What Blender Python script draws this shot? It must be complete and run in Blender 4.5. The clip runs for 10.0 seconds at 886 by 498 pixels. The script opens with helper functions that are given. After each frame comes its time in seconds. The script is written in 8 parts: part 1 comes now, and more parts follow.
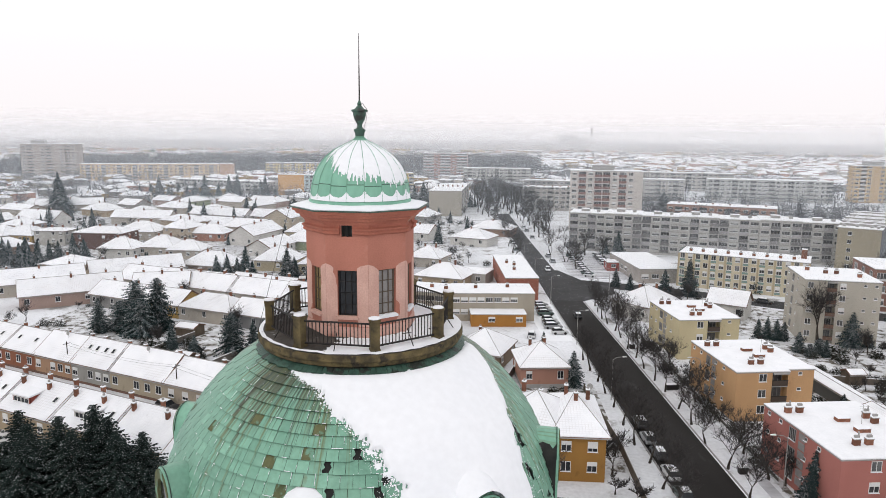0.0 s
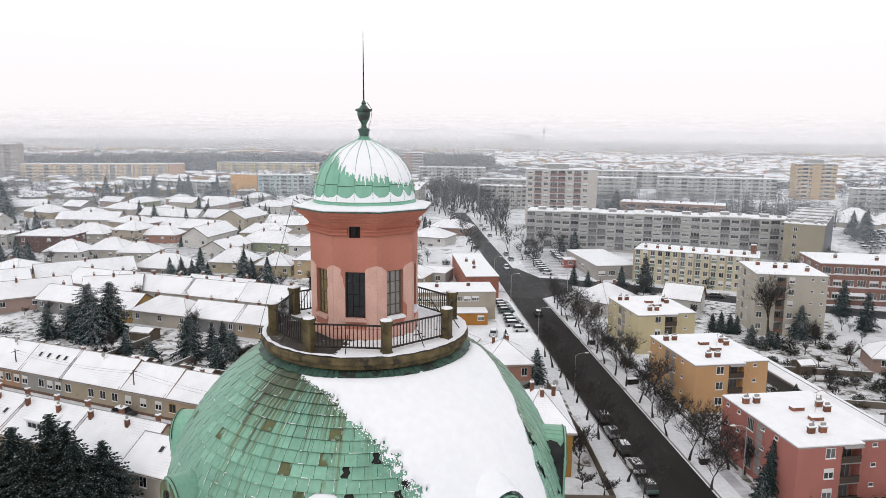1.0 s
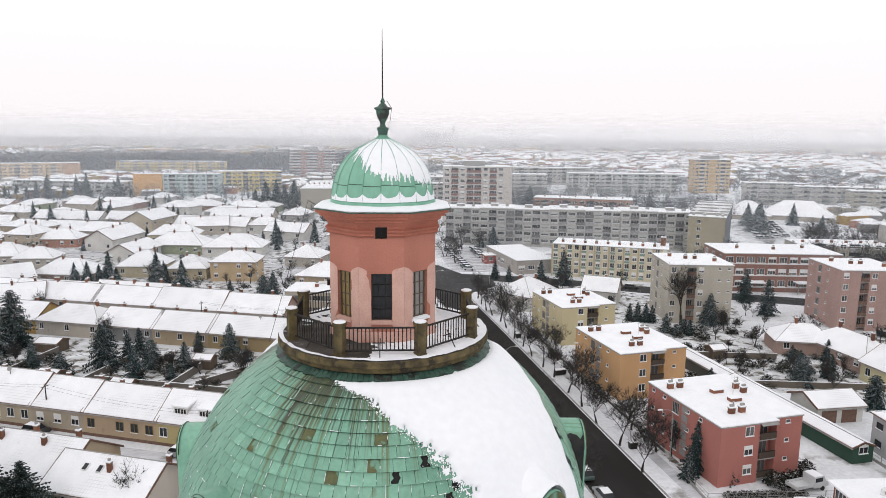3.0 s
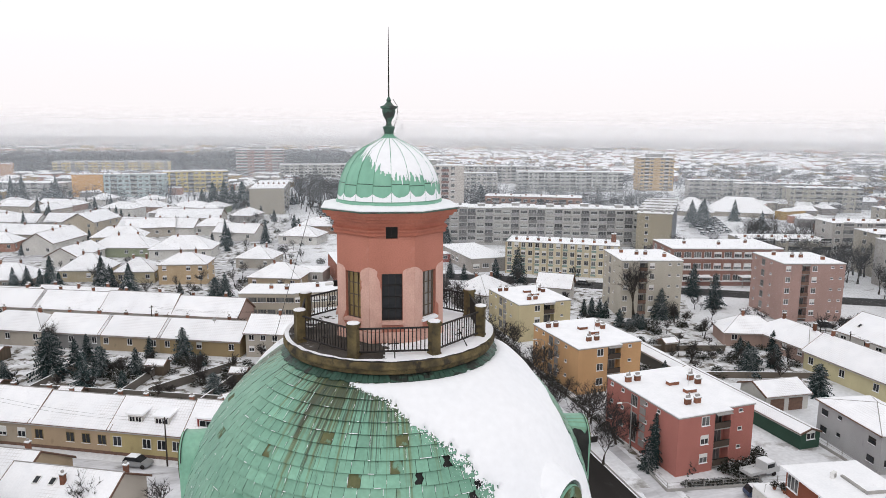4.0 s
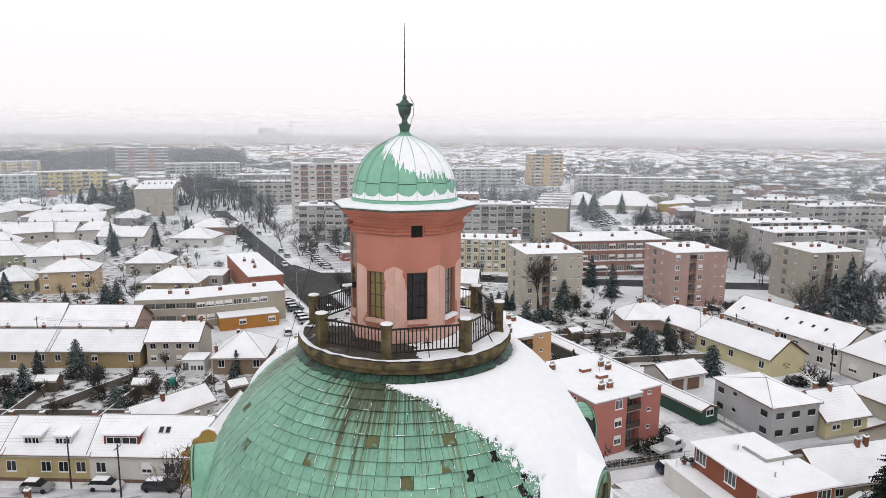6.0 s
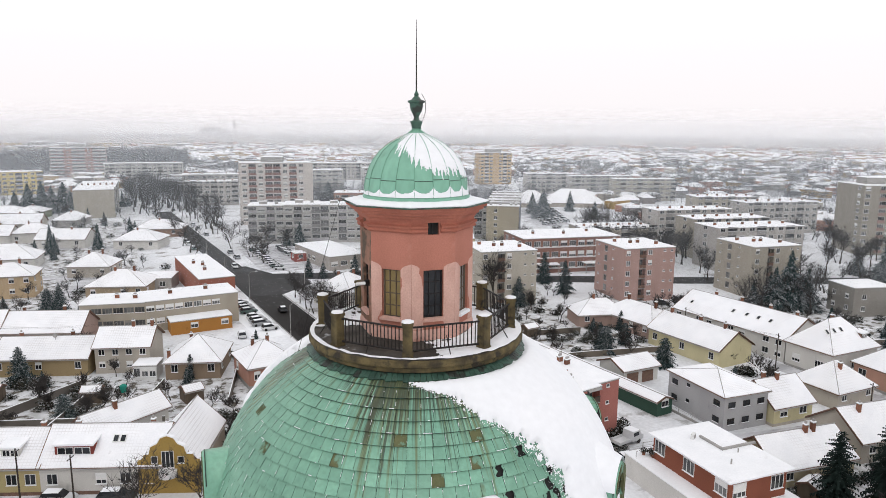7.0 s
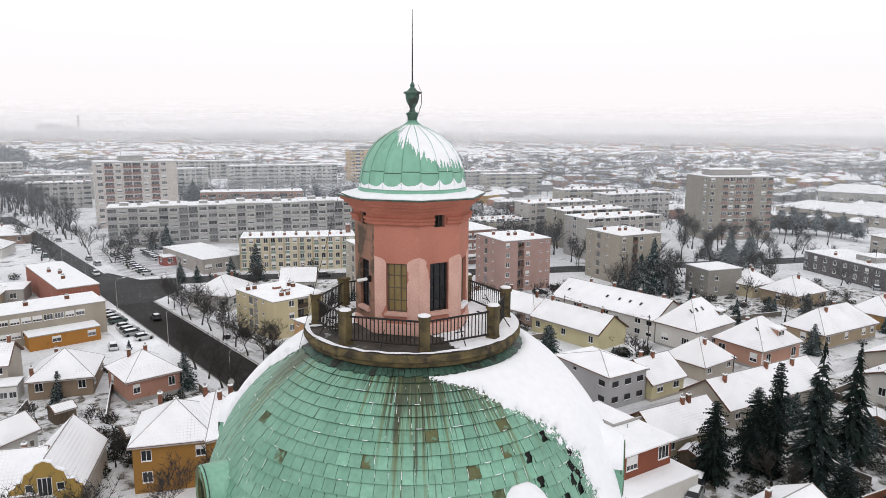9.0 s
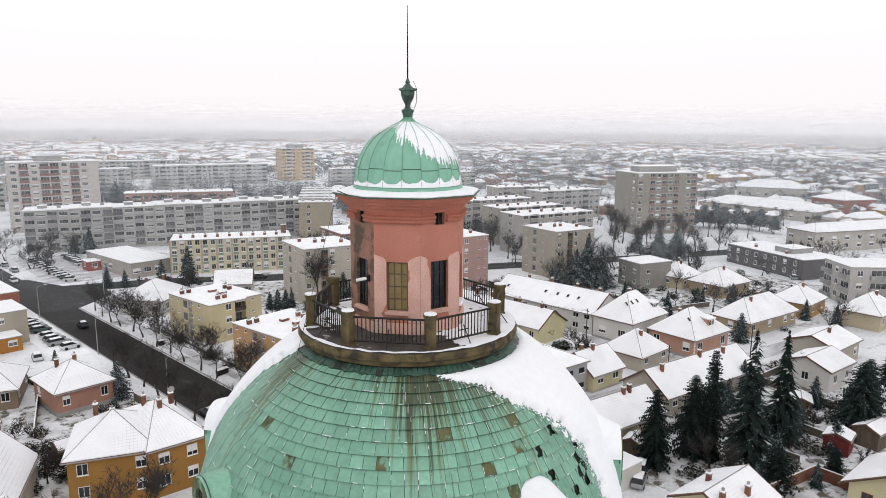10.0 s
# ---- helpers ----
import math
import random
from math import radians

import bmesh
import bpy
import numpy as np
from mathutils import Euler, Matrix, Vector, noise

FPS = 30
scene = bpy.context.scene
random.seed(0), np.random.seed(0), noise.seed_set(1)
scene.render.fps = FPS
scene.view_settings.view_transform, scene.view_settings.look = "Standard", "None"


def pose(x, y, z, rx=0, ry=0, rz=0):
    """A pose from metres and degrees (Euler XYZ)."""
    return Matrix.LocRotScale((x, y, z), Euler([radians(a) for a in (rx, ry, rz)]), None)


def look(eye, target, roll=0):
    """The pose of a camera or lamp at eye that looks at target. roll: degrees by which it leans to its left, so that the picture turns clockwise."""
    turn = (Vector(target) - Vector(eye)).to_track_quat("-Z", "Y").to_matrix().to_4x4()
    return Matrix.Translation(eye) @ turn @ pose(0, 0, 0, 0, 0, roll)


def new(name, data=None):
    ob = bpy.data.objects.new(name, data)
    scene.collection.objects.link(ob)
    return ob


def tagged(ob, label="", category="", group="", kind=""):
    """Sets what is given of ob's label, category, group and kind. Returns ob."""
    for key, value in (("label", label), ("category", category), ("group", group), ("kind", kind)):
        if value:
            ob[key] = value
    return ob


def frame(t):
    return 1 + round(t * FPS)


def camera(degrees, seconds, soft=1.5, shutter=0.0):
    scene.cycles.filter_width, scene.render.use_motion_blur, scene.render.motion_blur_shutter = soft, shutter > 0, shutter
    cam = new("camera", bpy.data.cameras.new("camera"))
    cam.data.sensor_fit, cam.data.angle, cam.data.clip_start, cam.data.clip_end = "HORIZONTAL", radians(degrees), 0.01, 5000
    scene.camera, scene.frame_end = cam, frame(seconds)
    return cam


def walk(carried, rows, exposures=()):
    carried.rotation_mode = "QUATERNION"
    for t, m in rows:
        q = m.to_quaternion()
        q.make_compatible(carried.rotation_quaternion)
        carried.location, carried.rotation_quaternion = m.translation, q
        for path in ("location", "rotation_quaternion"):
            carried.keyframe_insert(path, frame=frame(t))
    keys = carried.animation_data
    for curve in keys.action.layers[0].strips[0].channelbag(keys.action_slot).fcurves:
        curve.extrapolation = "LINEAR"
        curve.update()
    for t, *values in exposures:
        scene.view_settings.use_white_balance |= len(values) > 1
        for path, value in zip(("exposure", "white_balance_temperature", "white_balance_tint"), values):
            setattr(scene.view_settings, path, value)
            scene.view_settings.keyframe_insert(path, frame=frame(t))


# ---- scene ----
cam = camera(65.5, 10.0, 0.4)
# t, x, y, z, yaw, pitch, roll: the drone circles the lantern
PATH = [
    (0, 2.456, -20.352, 44.759, 0.003, -9.474, 0.468),
    (0.5, 1.722, -20.290, 44.765, -1.914, -9.503, 0.475),
    (1, 0.956, -20.200, 44.765, -3.817, -9.519, 0.454),
    (1.5, 0.193, -20.113, 44.778, -5.749, -9.573, 0.422),
    (2, -0.585, -19.998, 44.789, -7.546, -9.597, 0.408),
    (2.5, -1.364, -19.863, 44.786, -9.331, -9.641, 0.440),
    (4, -3.750, -19.305, 44.769, -15.492, -9.728, 0.420),
    (4.5, -4.563, -19.057, 44.767, -17.839, -9.777, 0.406),
    (5, -5.384, -18.748, 44.760, -20.119, -9.808, 0.413),
    (5.5, -6.216, -18.458, 44.765, -22.330, -9.841, 0.411),
    (7, -8.661, -17.319, 44.689, -28.821, -9.935, 0.418),
    (7.5, -9.443, -16.873, 44.651, -31.336, -9.958, 0.429),
    (8, -10.190, -16.366, 44.616, -34.066, -10.035, 0.428),
    (8.5, -10.912, -15.842, 44.573, -36.969, -10.066, 0.430),
    (9, -11.563, -15.230, 44.528, -39.783, -10.123, 0.409),
    (9.5, -12.194, -14.596, 44.492, -42.583, -10.150, 0.356),
    (10, -12.820, -13.971, 44.480, -45.489, -10.216, 0.371),
]
walk(cam, [(t, pose(x, y, z, 0, 0, yaw) @ pose(0, 0, 0, 90 + pitch) @ pose(0, 0, 0, 0, 0, roll)) for t, x, y, z, yaw, pitch, roll in PATH])

# ---- sky and light: a bright overcast winter day ----
world = bpy.data.worlds.new("overcast_sky")
scene.world = world
world.use_nodes = True
wn, wl = world.node_tree.nodes, world.node_tree.links
wn.clear()
w_out = wn.new("ShaderNodeOutputWorld")
w_bg = wn.new("ShaderNodeBackground")
w_sky = wn.new("ShaderNodeTexSky")
w_sky.sky_type = "NISHITA"
w_sky.sun_disc = False
w_sky.sun_elevation, w_sky.sun_rotation = radians(32), radians(200)
w_sky.dust_density = 6.0
w_dim = wn.new("ShaderNodeVectorMath")
w_dim.operation = "SCALE"
w_dim.inputs["Scale"].default_value = 0.08
w_co = wn.new("ShaderNodeTexCoord")
w_sep = wn.new("ShaderNodeSeparateXYZ")
w_ramp = wn.new("ShaderNodeValToRGB")
w_ramp.color_ramp.elements[0].position, w_ramp.color_ramp.elements[0].color = 0.0, (1.04, 0.995, 1.01, 1)
w_ramp.color_ramp.elements[1].position, w_ramp.color_ramp.elements[1].color = 0.75, (1.0, 1.0, 1.02, 1)
w_mid = w_ramp.color_ramp.elements.new(0.10)
w_mid.color = (1.08, 1.035, 1.06, 1)
w_mid = w_ramp.color_ramp.elements.new(0.22)
w_mid.color = (1.18, 1.15, 1.18, 1)
w_mix = wn.new("ShaderNodeMixRGB")
w_mix.inputs[0].default_value = 0.94
wl.new(w_sky.outputs[0], w_dim.inputs[0])
wl.new(w_co.outputs["Generated"], w_sep.inputs[0])
wl.new(w_sep.outputs["Z"], w_ramp.inputs[0])
wl.new(w_dim.outputs[0], w_mix.inputs[1])
wl.new(w_ramp.outputs[0], w_mix.inputs[2])
wl.new(w_mix.outputs[0], w_bg.inputs[0])
w_bg.inputs[1].default_value = 1.0
wl.new(w_bg.outputs[0], w_out.inputs[0])

sun_lamp = bpy.data.lights.new("sun", "SUN")
sun_lamp.energy, sun_lamp.angle, sun_lamp.color = 0.35, radians(25), (1.0, 0.97, 0.93)
sun = new("sun", sun_lamp)
sun.matrix_world = look((0, 0, 90), (20, 30, 55))

# ---- materials ----
def material(name, base, alt=None, scale=1.0, rough=0.85, bump=0.15, fine=12.0, metal=0.0, vary=0.0, stain=None, stain_scale=0.3, stain_cut=0.58, stretch=(1, 1, 1), snowy=0.0, spec=0.3, mottle=(0.9, 1.08)):
    """A surface with two scales of variation, relief, stains and, where snowy is above 0, snow lying on what faces up."""
    m = bpy.data.materials.new(name)
    m.use_nodes = True
    n, l = m.node_tree.nodes, m.node_tree.links
    bsdf = n["Principled BSDF"]
    bsdf.inputs["Roughness"].default_value = rough
    bsdf.inputs["Metallic"].default_value = metal
    bsdf.inputs["Specular IOR Level"].default_value = spec
    co = n.new("ShaderNodeTexCoord")
    mp = n.new("ShaderNodeMapping")
    mp.inputs["Scale"].default_value = stretch
    l.new(co.outputs["Object"], mp.inputs[0])
    where = mp.outputs[0]
    if vary:
        info = n.new("ShaderNodeObjectInfo")
        off = n.new("ShaderNodeVectorMath")
        off.operation = "MULTIPLY_ADD"
        off.inputs[1].default_value = (1, 1, 1)
        comb = n.new("ShaderNodeCombineXYZ")
        mul = n.new("ShaderNodeMath")
        mul.operation, mul.inputs[1].default_value = "MULTIPLY", 57.0
        l.new(info.outputs["Random"], mul.inputs[0])
        for k in range(3):
            l.new(mul.outputs[0], comb.inputs[k])
        l.new(where, off.inputs[0])
        l.new(comb.outputs[0], off.inputs[2])
        where = off.outputs[0]
    big = n.new("ShaderNodeTexNoise")
    big.inputs["Scale"].default_value, big.inputs["Detail"].default_value = scale, 5
    l.new(where, big.inputs["Vector"])
    small = n.new("ShaderNodeTexNoise")
    small.inputs["Scale"].default_value, small.inputs["Detail"].default_value = fine, 4
    l.new(where, small.inputs["Vector"])
    ramp = n.new("ShaderNodeMapRange")
    ramp.inputs["From Min"].default_value, ramp.inputs["From Max"].default_value = 0.35, 0.65
    l.new(big.outputs["Fac"], ramp.inputs["Value"])
    mix = n.new("ShaderNodeMixRGB")
    alt = alt or tuple(c * 0.86 for c in base)
    mix.inputs[1].default_value, mix.inputs[2].default_value = (*base, 1), (*alt, 1)
    l.new(ramp.outputs[0], mix.inputs[0])
    grain = n.new("ShaderNodeMapRange")
    grain.inputs["From Min"].default_value, grain.inputs["From Max"].default_value = 0.3, 0.7
    grain.inputs["To Min"].default_value, grain.inputs["To Max"].default_value = mottle
    l.new(small.outputs["Fac"], grain.inputs["Value"])
    mul2 = n.new("ShaderNodeVectorMath")
    mul2.operation = "SCALE"
    l.new(mix.outputs[0], mul2.inputs[0])
    l.new(grain.outputs[0], mul2.inputs["Scale"])
    colour = mul2.outputs[0]
    if vary:
        vr = n.new("ShaderNodeMapRange")
        vr.inputs["To Min"].default_value, vr.inputs["To Max"].default_value = 1 - vary, 1 + vary
        l.new(info.outputs["Random"], vr.inputs["Value"])
        mul3 = n.new("ShaderNodeVectorMath")
        mul3.operation = "SCALE"
        l.new(colour, mul3.inputs[0])
        l.new(vr.outputs[0], mul3.inputs["Scale"])
        colour = mul3.outputs[0]
    if stain:
        st = n.new("ShaderNodeTexNoise")
        st.inputs["Scale"].default_value, st.inputs["Detail"].default_value, st.inputs["Roughness"].default_value = stain_scale, 7, 0.62
        l.new(where, st.inputs["Vector"])
        sr = n.new("ShaderNodeMapRange")
        sr.inputs["From Min"].default_value, sr.inputs["From Max"].default_value = stain_cut, stain_cut + 0.09
        l.new(st.outputs["Fac"], sr.inputs["Value"])
        sm = n.new("ShaderNodeMixRGB")
        sm.inputs[2].default_value = (*stain, 1)
        l.new(sr.outputs[0], sm.inputs[0])
        l.new(colour, sm.inputs[1])
        colour = sm.outputs[0]
    if snowy:
        ge = n.new("ShaderNodeNewGeometry")
        sep = n.new("ShaderNodeSeparateXYZ")
        l.new(ge.outputs["Normal"], sep.inputs[0])
        add = n.new("ShaderNodeMath")
        add.operation = "MULTIPLY_ADD"
        add.inputs[1].default_value = 0.9
        l.new(small.outputs["Fac"], add.inputs[0])
        l.new(sep.outputs["Z"], add.inputs[2])
        sr = n.new("ShaderNodeMapRange")
        sr.inputs["From Min"].default_value, sr.inputs["From Max"].default_value = 1.5 - snowy, 1.72 - snowy
        l.new(add.outputs[0], sr.inputs["Value"])
        sm = n.new("ShaderNodeMixRGB")
        sm.inputs[2].default_value = (0.84, 0.86, 0.9, 1)
        l.new(sr.outputs[0], sm.inputs[0])
        l.new(colour, sm.inputs[1])
        colour = sm.outputs[0]
    l.new(colour, bsdf.inputs["Base Color"])
    if bump:
        b = n.new("ShaderNodeBump")
        b.inputs["Strength"].default_value, b.inputs["Distance"].default_value = bump, 0.03
        l.new(small.outputs["Fac"], b.inputs["Height"])
        l.new(b.outputs[0], bsdf.inputs["Normal"])
    return m


def glass_material(name, base, rough=0.06):
    m = material(name, base, tuple(c * 1.8 + 0.01 for c in base), 0.4, rough, 0.02, 3.0, vary=0.35, spec=0.3)
    return m


SNOW = material("snow", (0.88, 0.89, 0.915), (0.85, 0.865, 0.895), 0.4, 0.9, 0.22, 5.0, spec=0.15, mottle=(0.965, 1.015))
ROOF_SNOW = material("roof_snow", (0.88, 0.885, 0.91), (0.83, 0.84, 0.865), 0.5, 0.9, 0.1, 4.0, vary=0.03, spec=0.15, stain=(0.70, 0.70, 0.72), stain_scale=0.7, stain_cut=0.66, mottle=(0.96, 1.03))
GROUND = material("snowy_ground", (0.80, 0.81, 0.84), (0.62, 0.63, 0.65), 0.06, 0.95, 0.3, 1.6, stain=(0.30, 0.29, 0.28), stain_scale=0.13, stain_cut=0.57, spec=0.1)
YARD = material("snowy_yard", (0.78, 0.79, 0.82), (0.50, 0.50, 0.50), 0.35, 0.95, 0.4, 3.0, stain=(0.13, 0.115, 0.095), stain_scale=0.5, stain_cut=0.50, spec=0.1)
ASPHALT = material("wet_asphalt", (0.015, 0.013, 0.012), (0.024, 0.022, 0.021), 0.12, 0.75, 0.1, 8.0, stain=(0.042, 0.040, 0.040), stain_scale=0.25, stain_cut=0.6, stretch=(1, 0.3, 1), spec=0.2)
SLUSH = material("slushy_road", (0.40, 0.40, 0.42), (0.70, 0.70, 0.73), 0.3, 0.8, 0.3, 3.0, stain=(0.22, 0.21, 0.21), stain_scale=0.4, stain_cut=0.56, stretch=(0.3, 1, 1))
ASPHALT_WORN = material("worn_asphalt", (0.032, 0.031, 0.031), (0.05, 0.049, 0.05), 0.12, 0.8, 0.1, 8.0, stain=(0.10, 0.10, 0.105), stain_scale=0.2, stain_cut=0.58, spec=0.2)
KERB = material("kerb_stone", (0.34, 0.33, 0.32), None, 1.0, 0.9, 0.2, 9.0)
COPPER = material("verdigris_copper", (0.165, 0.37, 0.27), (0.13, 0.30, 0.215), 0.8, 0.45, 0.2, 6.0, vary=0.10, stain=(0.15, 0.17, 0.07), stain_scale=0.9, stain_cut=0.57, stretch=(1, 1, 0.35), spec=0.5)
CAP_COPPER = material("pale_verdigris", (0.225, 0.465, 0.345), (0.185, 0.405, 0.295), 0.8, 0.5, 0.15, 6.0, stain=(0.16, 0.33, 0.24), stain_scale=1.2, stain_cut=0.6, stretch=(1, 1, 0.4), spec=0.4)
# dark_copper also goes on the dome sheets' edges, as painted lap shadow
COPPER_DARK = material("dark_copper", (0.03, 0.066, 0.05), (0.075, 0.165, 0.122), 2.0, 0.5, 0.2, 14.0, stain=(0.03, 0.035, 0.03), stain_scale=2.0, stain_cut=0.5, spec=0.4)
TAR = material("black_boards", (0.012, 0.013, 0.013), (0.03, 0.03, 0.028), 3.0, 0.7, 0.2, 20.0)
RUST = material("bare_sheathing", (0.125, 0.13, 0.06), (0.07, 0.085, 0.04), 3.0, 0.8, 0.2, 14.0, stain=(0.16, 0.31, 0.225), stain_scale=3.5, stain_cut=0.50, stretch=(1, 1, 0.5))
PLASTER = material("salmon_plaster", (0.45, 0.185, 0.135), (0.385, 0.155, 0.11), 0.9, 0.92, 0.4, 26.0, stain=(0.50, 0.25, 0.20), stain_scale=0.8, stain_cut=0.62)
PATCH = material("pale_plaster_patch", (0.63, 0.40, 0.335), (0.56, 0.34, 0.28), 1.6, 0.92, 0.3, 22.0, stain=(0.44, 0.2, 0.155), stain_scale=1.7, stain_cut=0.63)
DIRTY_PLASTER = material("weathered_plaster", (0.33, 0.17, 0.12), (0.22, 0.13, 0.09), 2.2, 0.95, 0.5, 30.0, stain=(0.10, 0.075, 0.055), stain_scale=1.6, stain_cut=0.5)
CORNICE = material("cornice_plaster", (0.42, 0.155, 0.105), (0.35, 0.125, 0.085), 1.2, 0.9, 0.3, 18.0, stain=(0.32, 0.24, 0.16), stain_scale=1.1, stain_cut=0.6)
MOSS = material("mossy_concrete", (0.14, 0.108, 0.05), (0.055, 0.044, 0.026), 3.2, 0.95, 0.5, 20.0, stain=(0.035, 0.03, 0.022), stain_scale=2.6, stain_cut=0.53)
DECK = material("gravelly_deck", (0.045, 0.04, 0.035), (0.10, 0.09, 0.08), 1.5, 0.95, 0.6, 30.0, stain=(0.8, 0.81, 0.84), stain_scale=1.2, stain_cut=0.62)
IRON = material("black_iron", (0.012, 0.011, 0.011), (0.024, 0.02, 0.018), 4.0, 0.6, 0.1, 30.0)
WOOD = material("grey_brown_wood", (0.13, 0.10, 0.075), (0.09, 0.07, 0.05), 2.0, 0.8, 0.3, 16.0, stretch=(1, 1, 0.2))
WHITE = material("white_paint", (0.74, 0.74, 0.73), (0.66, 0.66, 0.65), 1.0, 0.6, 0.05, 12.0)
GLASS = glass_material("window_glass", (0.014, 0.016, 0.019), 0.12)
TOWN_GLASS = material("curtained_glass", (0.05, 0.055, 0.06), (0.14, 0.14, 0.14), 0.5, 0.15, 0.02, 3.0, vary=0.6, spec=0.4)
BLIND = material("ochre_blind", (0.27, 0.20, 0.08), (0.22, 0.165, 0.07), 2.0, 0.5, 0.1, 12.0)
CURTAIN = material("grey_blind", (0.30, 0.29, 0.28), (0.24, 0.23, 0.22), 2.0, 0.5, 0.1, 12.0)
BRICK = material("chimney_brick", (0.22, 0.095, 0.06), (0.15, 0.07, 0.045), 2.5, 0.9, 0.4, 18.0, vary=0.3)
TILE = material("roof_tile_edge", (0.20, 0.12, 0.09), (0.14, 0.09, 0.07), 2.0, 0.9, 0.3, 12.0)
CONCRETE = material("grey_concrete", (0.36, 0.35, 0.335), (0.29, 0.285, 0.275), 0.5, 0.9, 0.15, 8.0)
BARK = material("dark_bark", (0.042, 0.035, 0.031), (0.07, 0.06, 0.052), 3.0, 0.95, 0.4, 18.0, snowy=0.12, spec=0.05)
TWIG = material("bare_twigs", (0.042, 0.039, 0.039), (0.072, 0.067, 0.065), 2.0, 0.95, 0.0, 6.0, snowy=0.0, spec=0.05)
NEEDLE = material("spruce_needles", (0.017, 0.031, 0.031), (0.030, 0.050, 0.050), 1.2, 0.8, 0.3, 7.0, vary=0.25, snowy=0.13, spec=0.05)
NEEDLE_DARK = material("dark_spruce_needles", (0.010, 0.018, 0.016), (0.022, 0.034, 0.030), 1.2, 0.8, 0.3, 7.0, vary=0.2, snowy=0.03, spec=0.05)
BUSH = material("winter_shrub", (0.022, 0.028, 0.022), (0.05, 0.045, 0.036), 1.5, 0.9, 0.3, 8.0, vary=0.25, snowy=0.13, spec=0.05)
FAR_WOOD = material("distant_woods", (0.065, 0.069, 0.074), (0.10, 0.10, 0.105), 0.03, 0.95, 0.0, 0.2, spec=0.05)



def dome_copper():
    """Verdigris sheets: each its own shade, with rust and soot streaks that run down the dome."""
    m = material("dome_copper", (0.205, 0.42, 0.305), (0.15, 0.335, 0.24), 1.1, 0.42, 0.25, 9.0, vary=0.13, spec=0.5)
    n, l = m.node_tree.nodes, m.node_tree.links
    bsdf = n["Principled BSDF"]
    colour = bsdf.inputs["Base Color"].links[0].from_socket
    ge = n.new("ShaderNodeNewGeometry")
    sep = n.new("ShaderNodeSeparateXYZ")
    l.new(ge.outputs["Position"], sep.inputs[0])
    az = n.new("ShaderNodeMath")
    az.operation = "ARCTAN2"
    l.new(sep.outputs["X"], az.inputs[0])
    l.new(sep.outputs["Y"], az.inputs[1])
    # how heavily each side of the dome is stained, round the compass
    turn = n.new("ShaderNodeMapRange")
    turn.inputs["From Min"].default_value, turn.inputs["From Max"].default_value = -math.pi, math.pi
    l.new(az.outputs[0], turn.inputs["Value"])
    heavy = n.new("ShaderNodeValToRGB")
    el = heavy.color_ramp.elements
    el[0].position, el[0].color = 0.0, (0.45, 0.45, 0.45, 1)
    el[1].position, el[1].color = 1.0, (0.45, 0.45, 0.45, 1)
    for deg, v in ((12, 0.75), (22, 0.7), (33, 0.85), (41.0, 0.9), (42.4, 1.5), (43.6, 0.85), (50, 0.35), (62, 0.12), (92, 0.15), (101, 0.9), (106, 0.8), (116, 0.4), (150, 0.5), (230, 0.5), (296, 0.95), (312, 0.5)):
        e = el.new(deg / 360)
        e.color = (v, v, v, 1)
    l.new(turn.outputs[0], heavy.inputs[0])
    for freq, fall, cut, tint, top in ((38.0, 0.20, 0.615, (0.125, 0.135, 0.045), 0.14), (75.0, 0.5, 0.68, (0.028, 0.028, 0.018), 0.22), (15.0, 1.6, 0.69, (0.12, 0.14, 0.06), 0.0)):
        cb = n.new("ShaderNodeCombineXYZ")
        ma = n.new("ShaderNodeMath")
        ma.operation, ma.inputs[1].default_value = "MULTIPLY", freq
        mz = n.new("ShaderNodeMath")
        mz.operation, mz.inputs[1].default_value = "MULTIPLY", fall
        l.new(az.outputs[0], ma.inputs[0])
        l.new(sep.outputs["Z"], mz.inputs[0])
        l.new(ma.outputs[0], cb.inputs[0])
        l.new(mz.outputs[0], cb.inputs[1])
        no = n.new("ShaderNodeTexNoise")
        no.inputs["Scale"].default_value, no.inputs["Detail"].default_value, no.inputs["Roughness"].default_value = 1.0, 4, 0.6
        l.new(cb.outputs[0], no.inputs["Vector"])
        # run-off is thickest below the gallery
        high = n.new("ShaderNodeMapRange")
        high.inputs["From Min"].default_value, high.inputs["From Max"].default_value = 36.7, 38.5
        high.inputs["To Min"].default_value, high.inputs["To Max"].default_value = 0.0, top + 0.05
        l.new(sep.outputs["Z"], high.inputs["Value"])
        wt = n.new("ShaderNodeMath")
        wt.operation = "MULTIPLY_ADD"
        wt.inputs[1].default_value, wt.inputs[2].default_value = 0.22, -0.13
        l.new(heavy.outputs[0], wt.inputs[0])
        ad = n.new("ShaderNodeMath")
        l.new(no.outputs["Fac"], ad.inputs[0])
        l.new(high.outputs[0], ad.inputs[1])
        ad2 = n.new("ShaderNodeMath")
        l.new(ad.outputs[0], ad2.inputs[0])
        l.new(wt.outputs[0], ad2.inputs[1])
        mr = n.new("ShaderNodeMapRange")
        mr.inputs["From Min"].default_value, mr.inputs["From Max"].default_value = cut, cut + 0.11
        mr.inputs["To Max"].default_value = 0.76
        l.new(ad2.outputs[0], mr.inputs["Value"])
        mx = n.new("ShaderNodeMixRGB")
        mx.inputs[2].default_value = (*tint, 1)
        l.new(mr.outputs[0], mx.inputs[0])
        l.new(colour, mx.inputs[1])
        colour = mx.outputs[0]
    l.new(colour, bsdf.inputs["Base Color"])
    return m


DOME_COPPER = dome_copper()


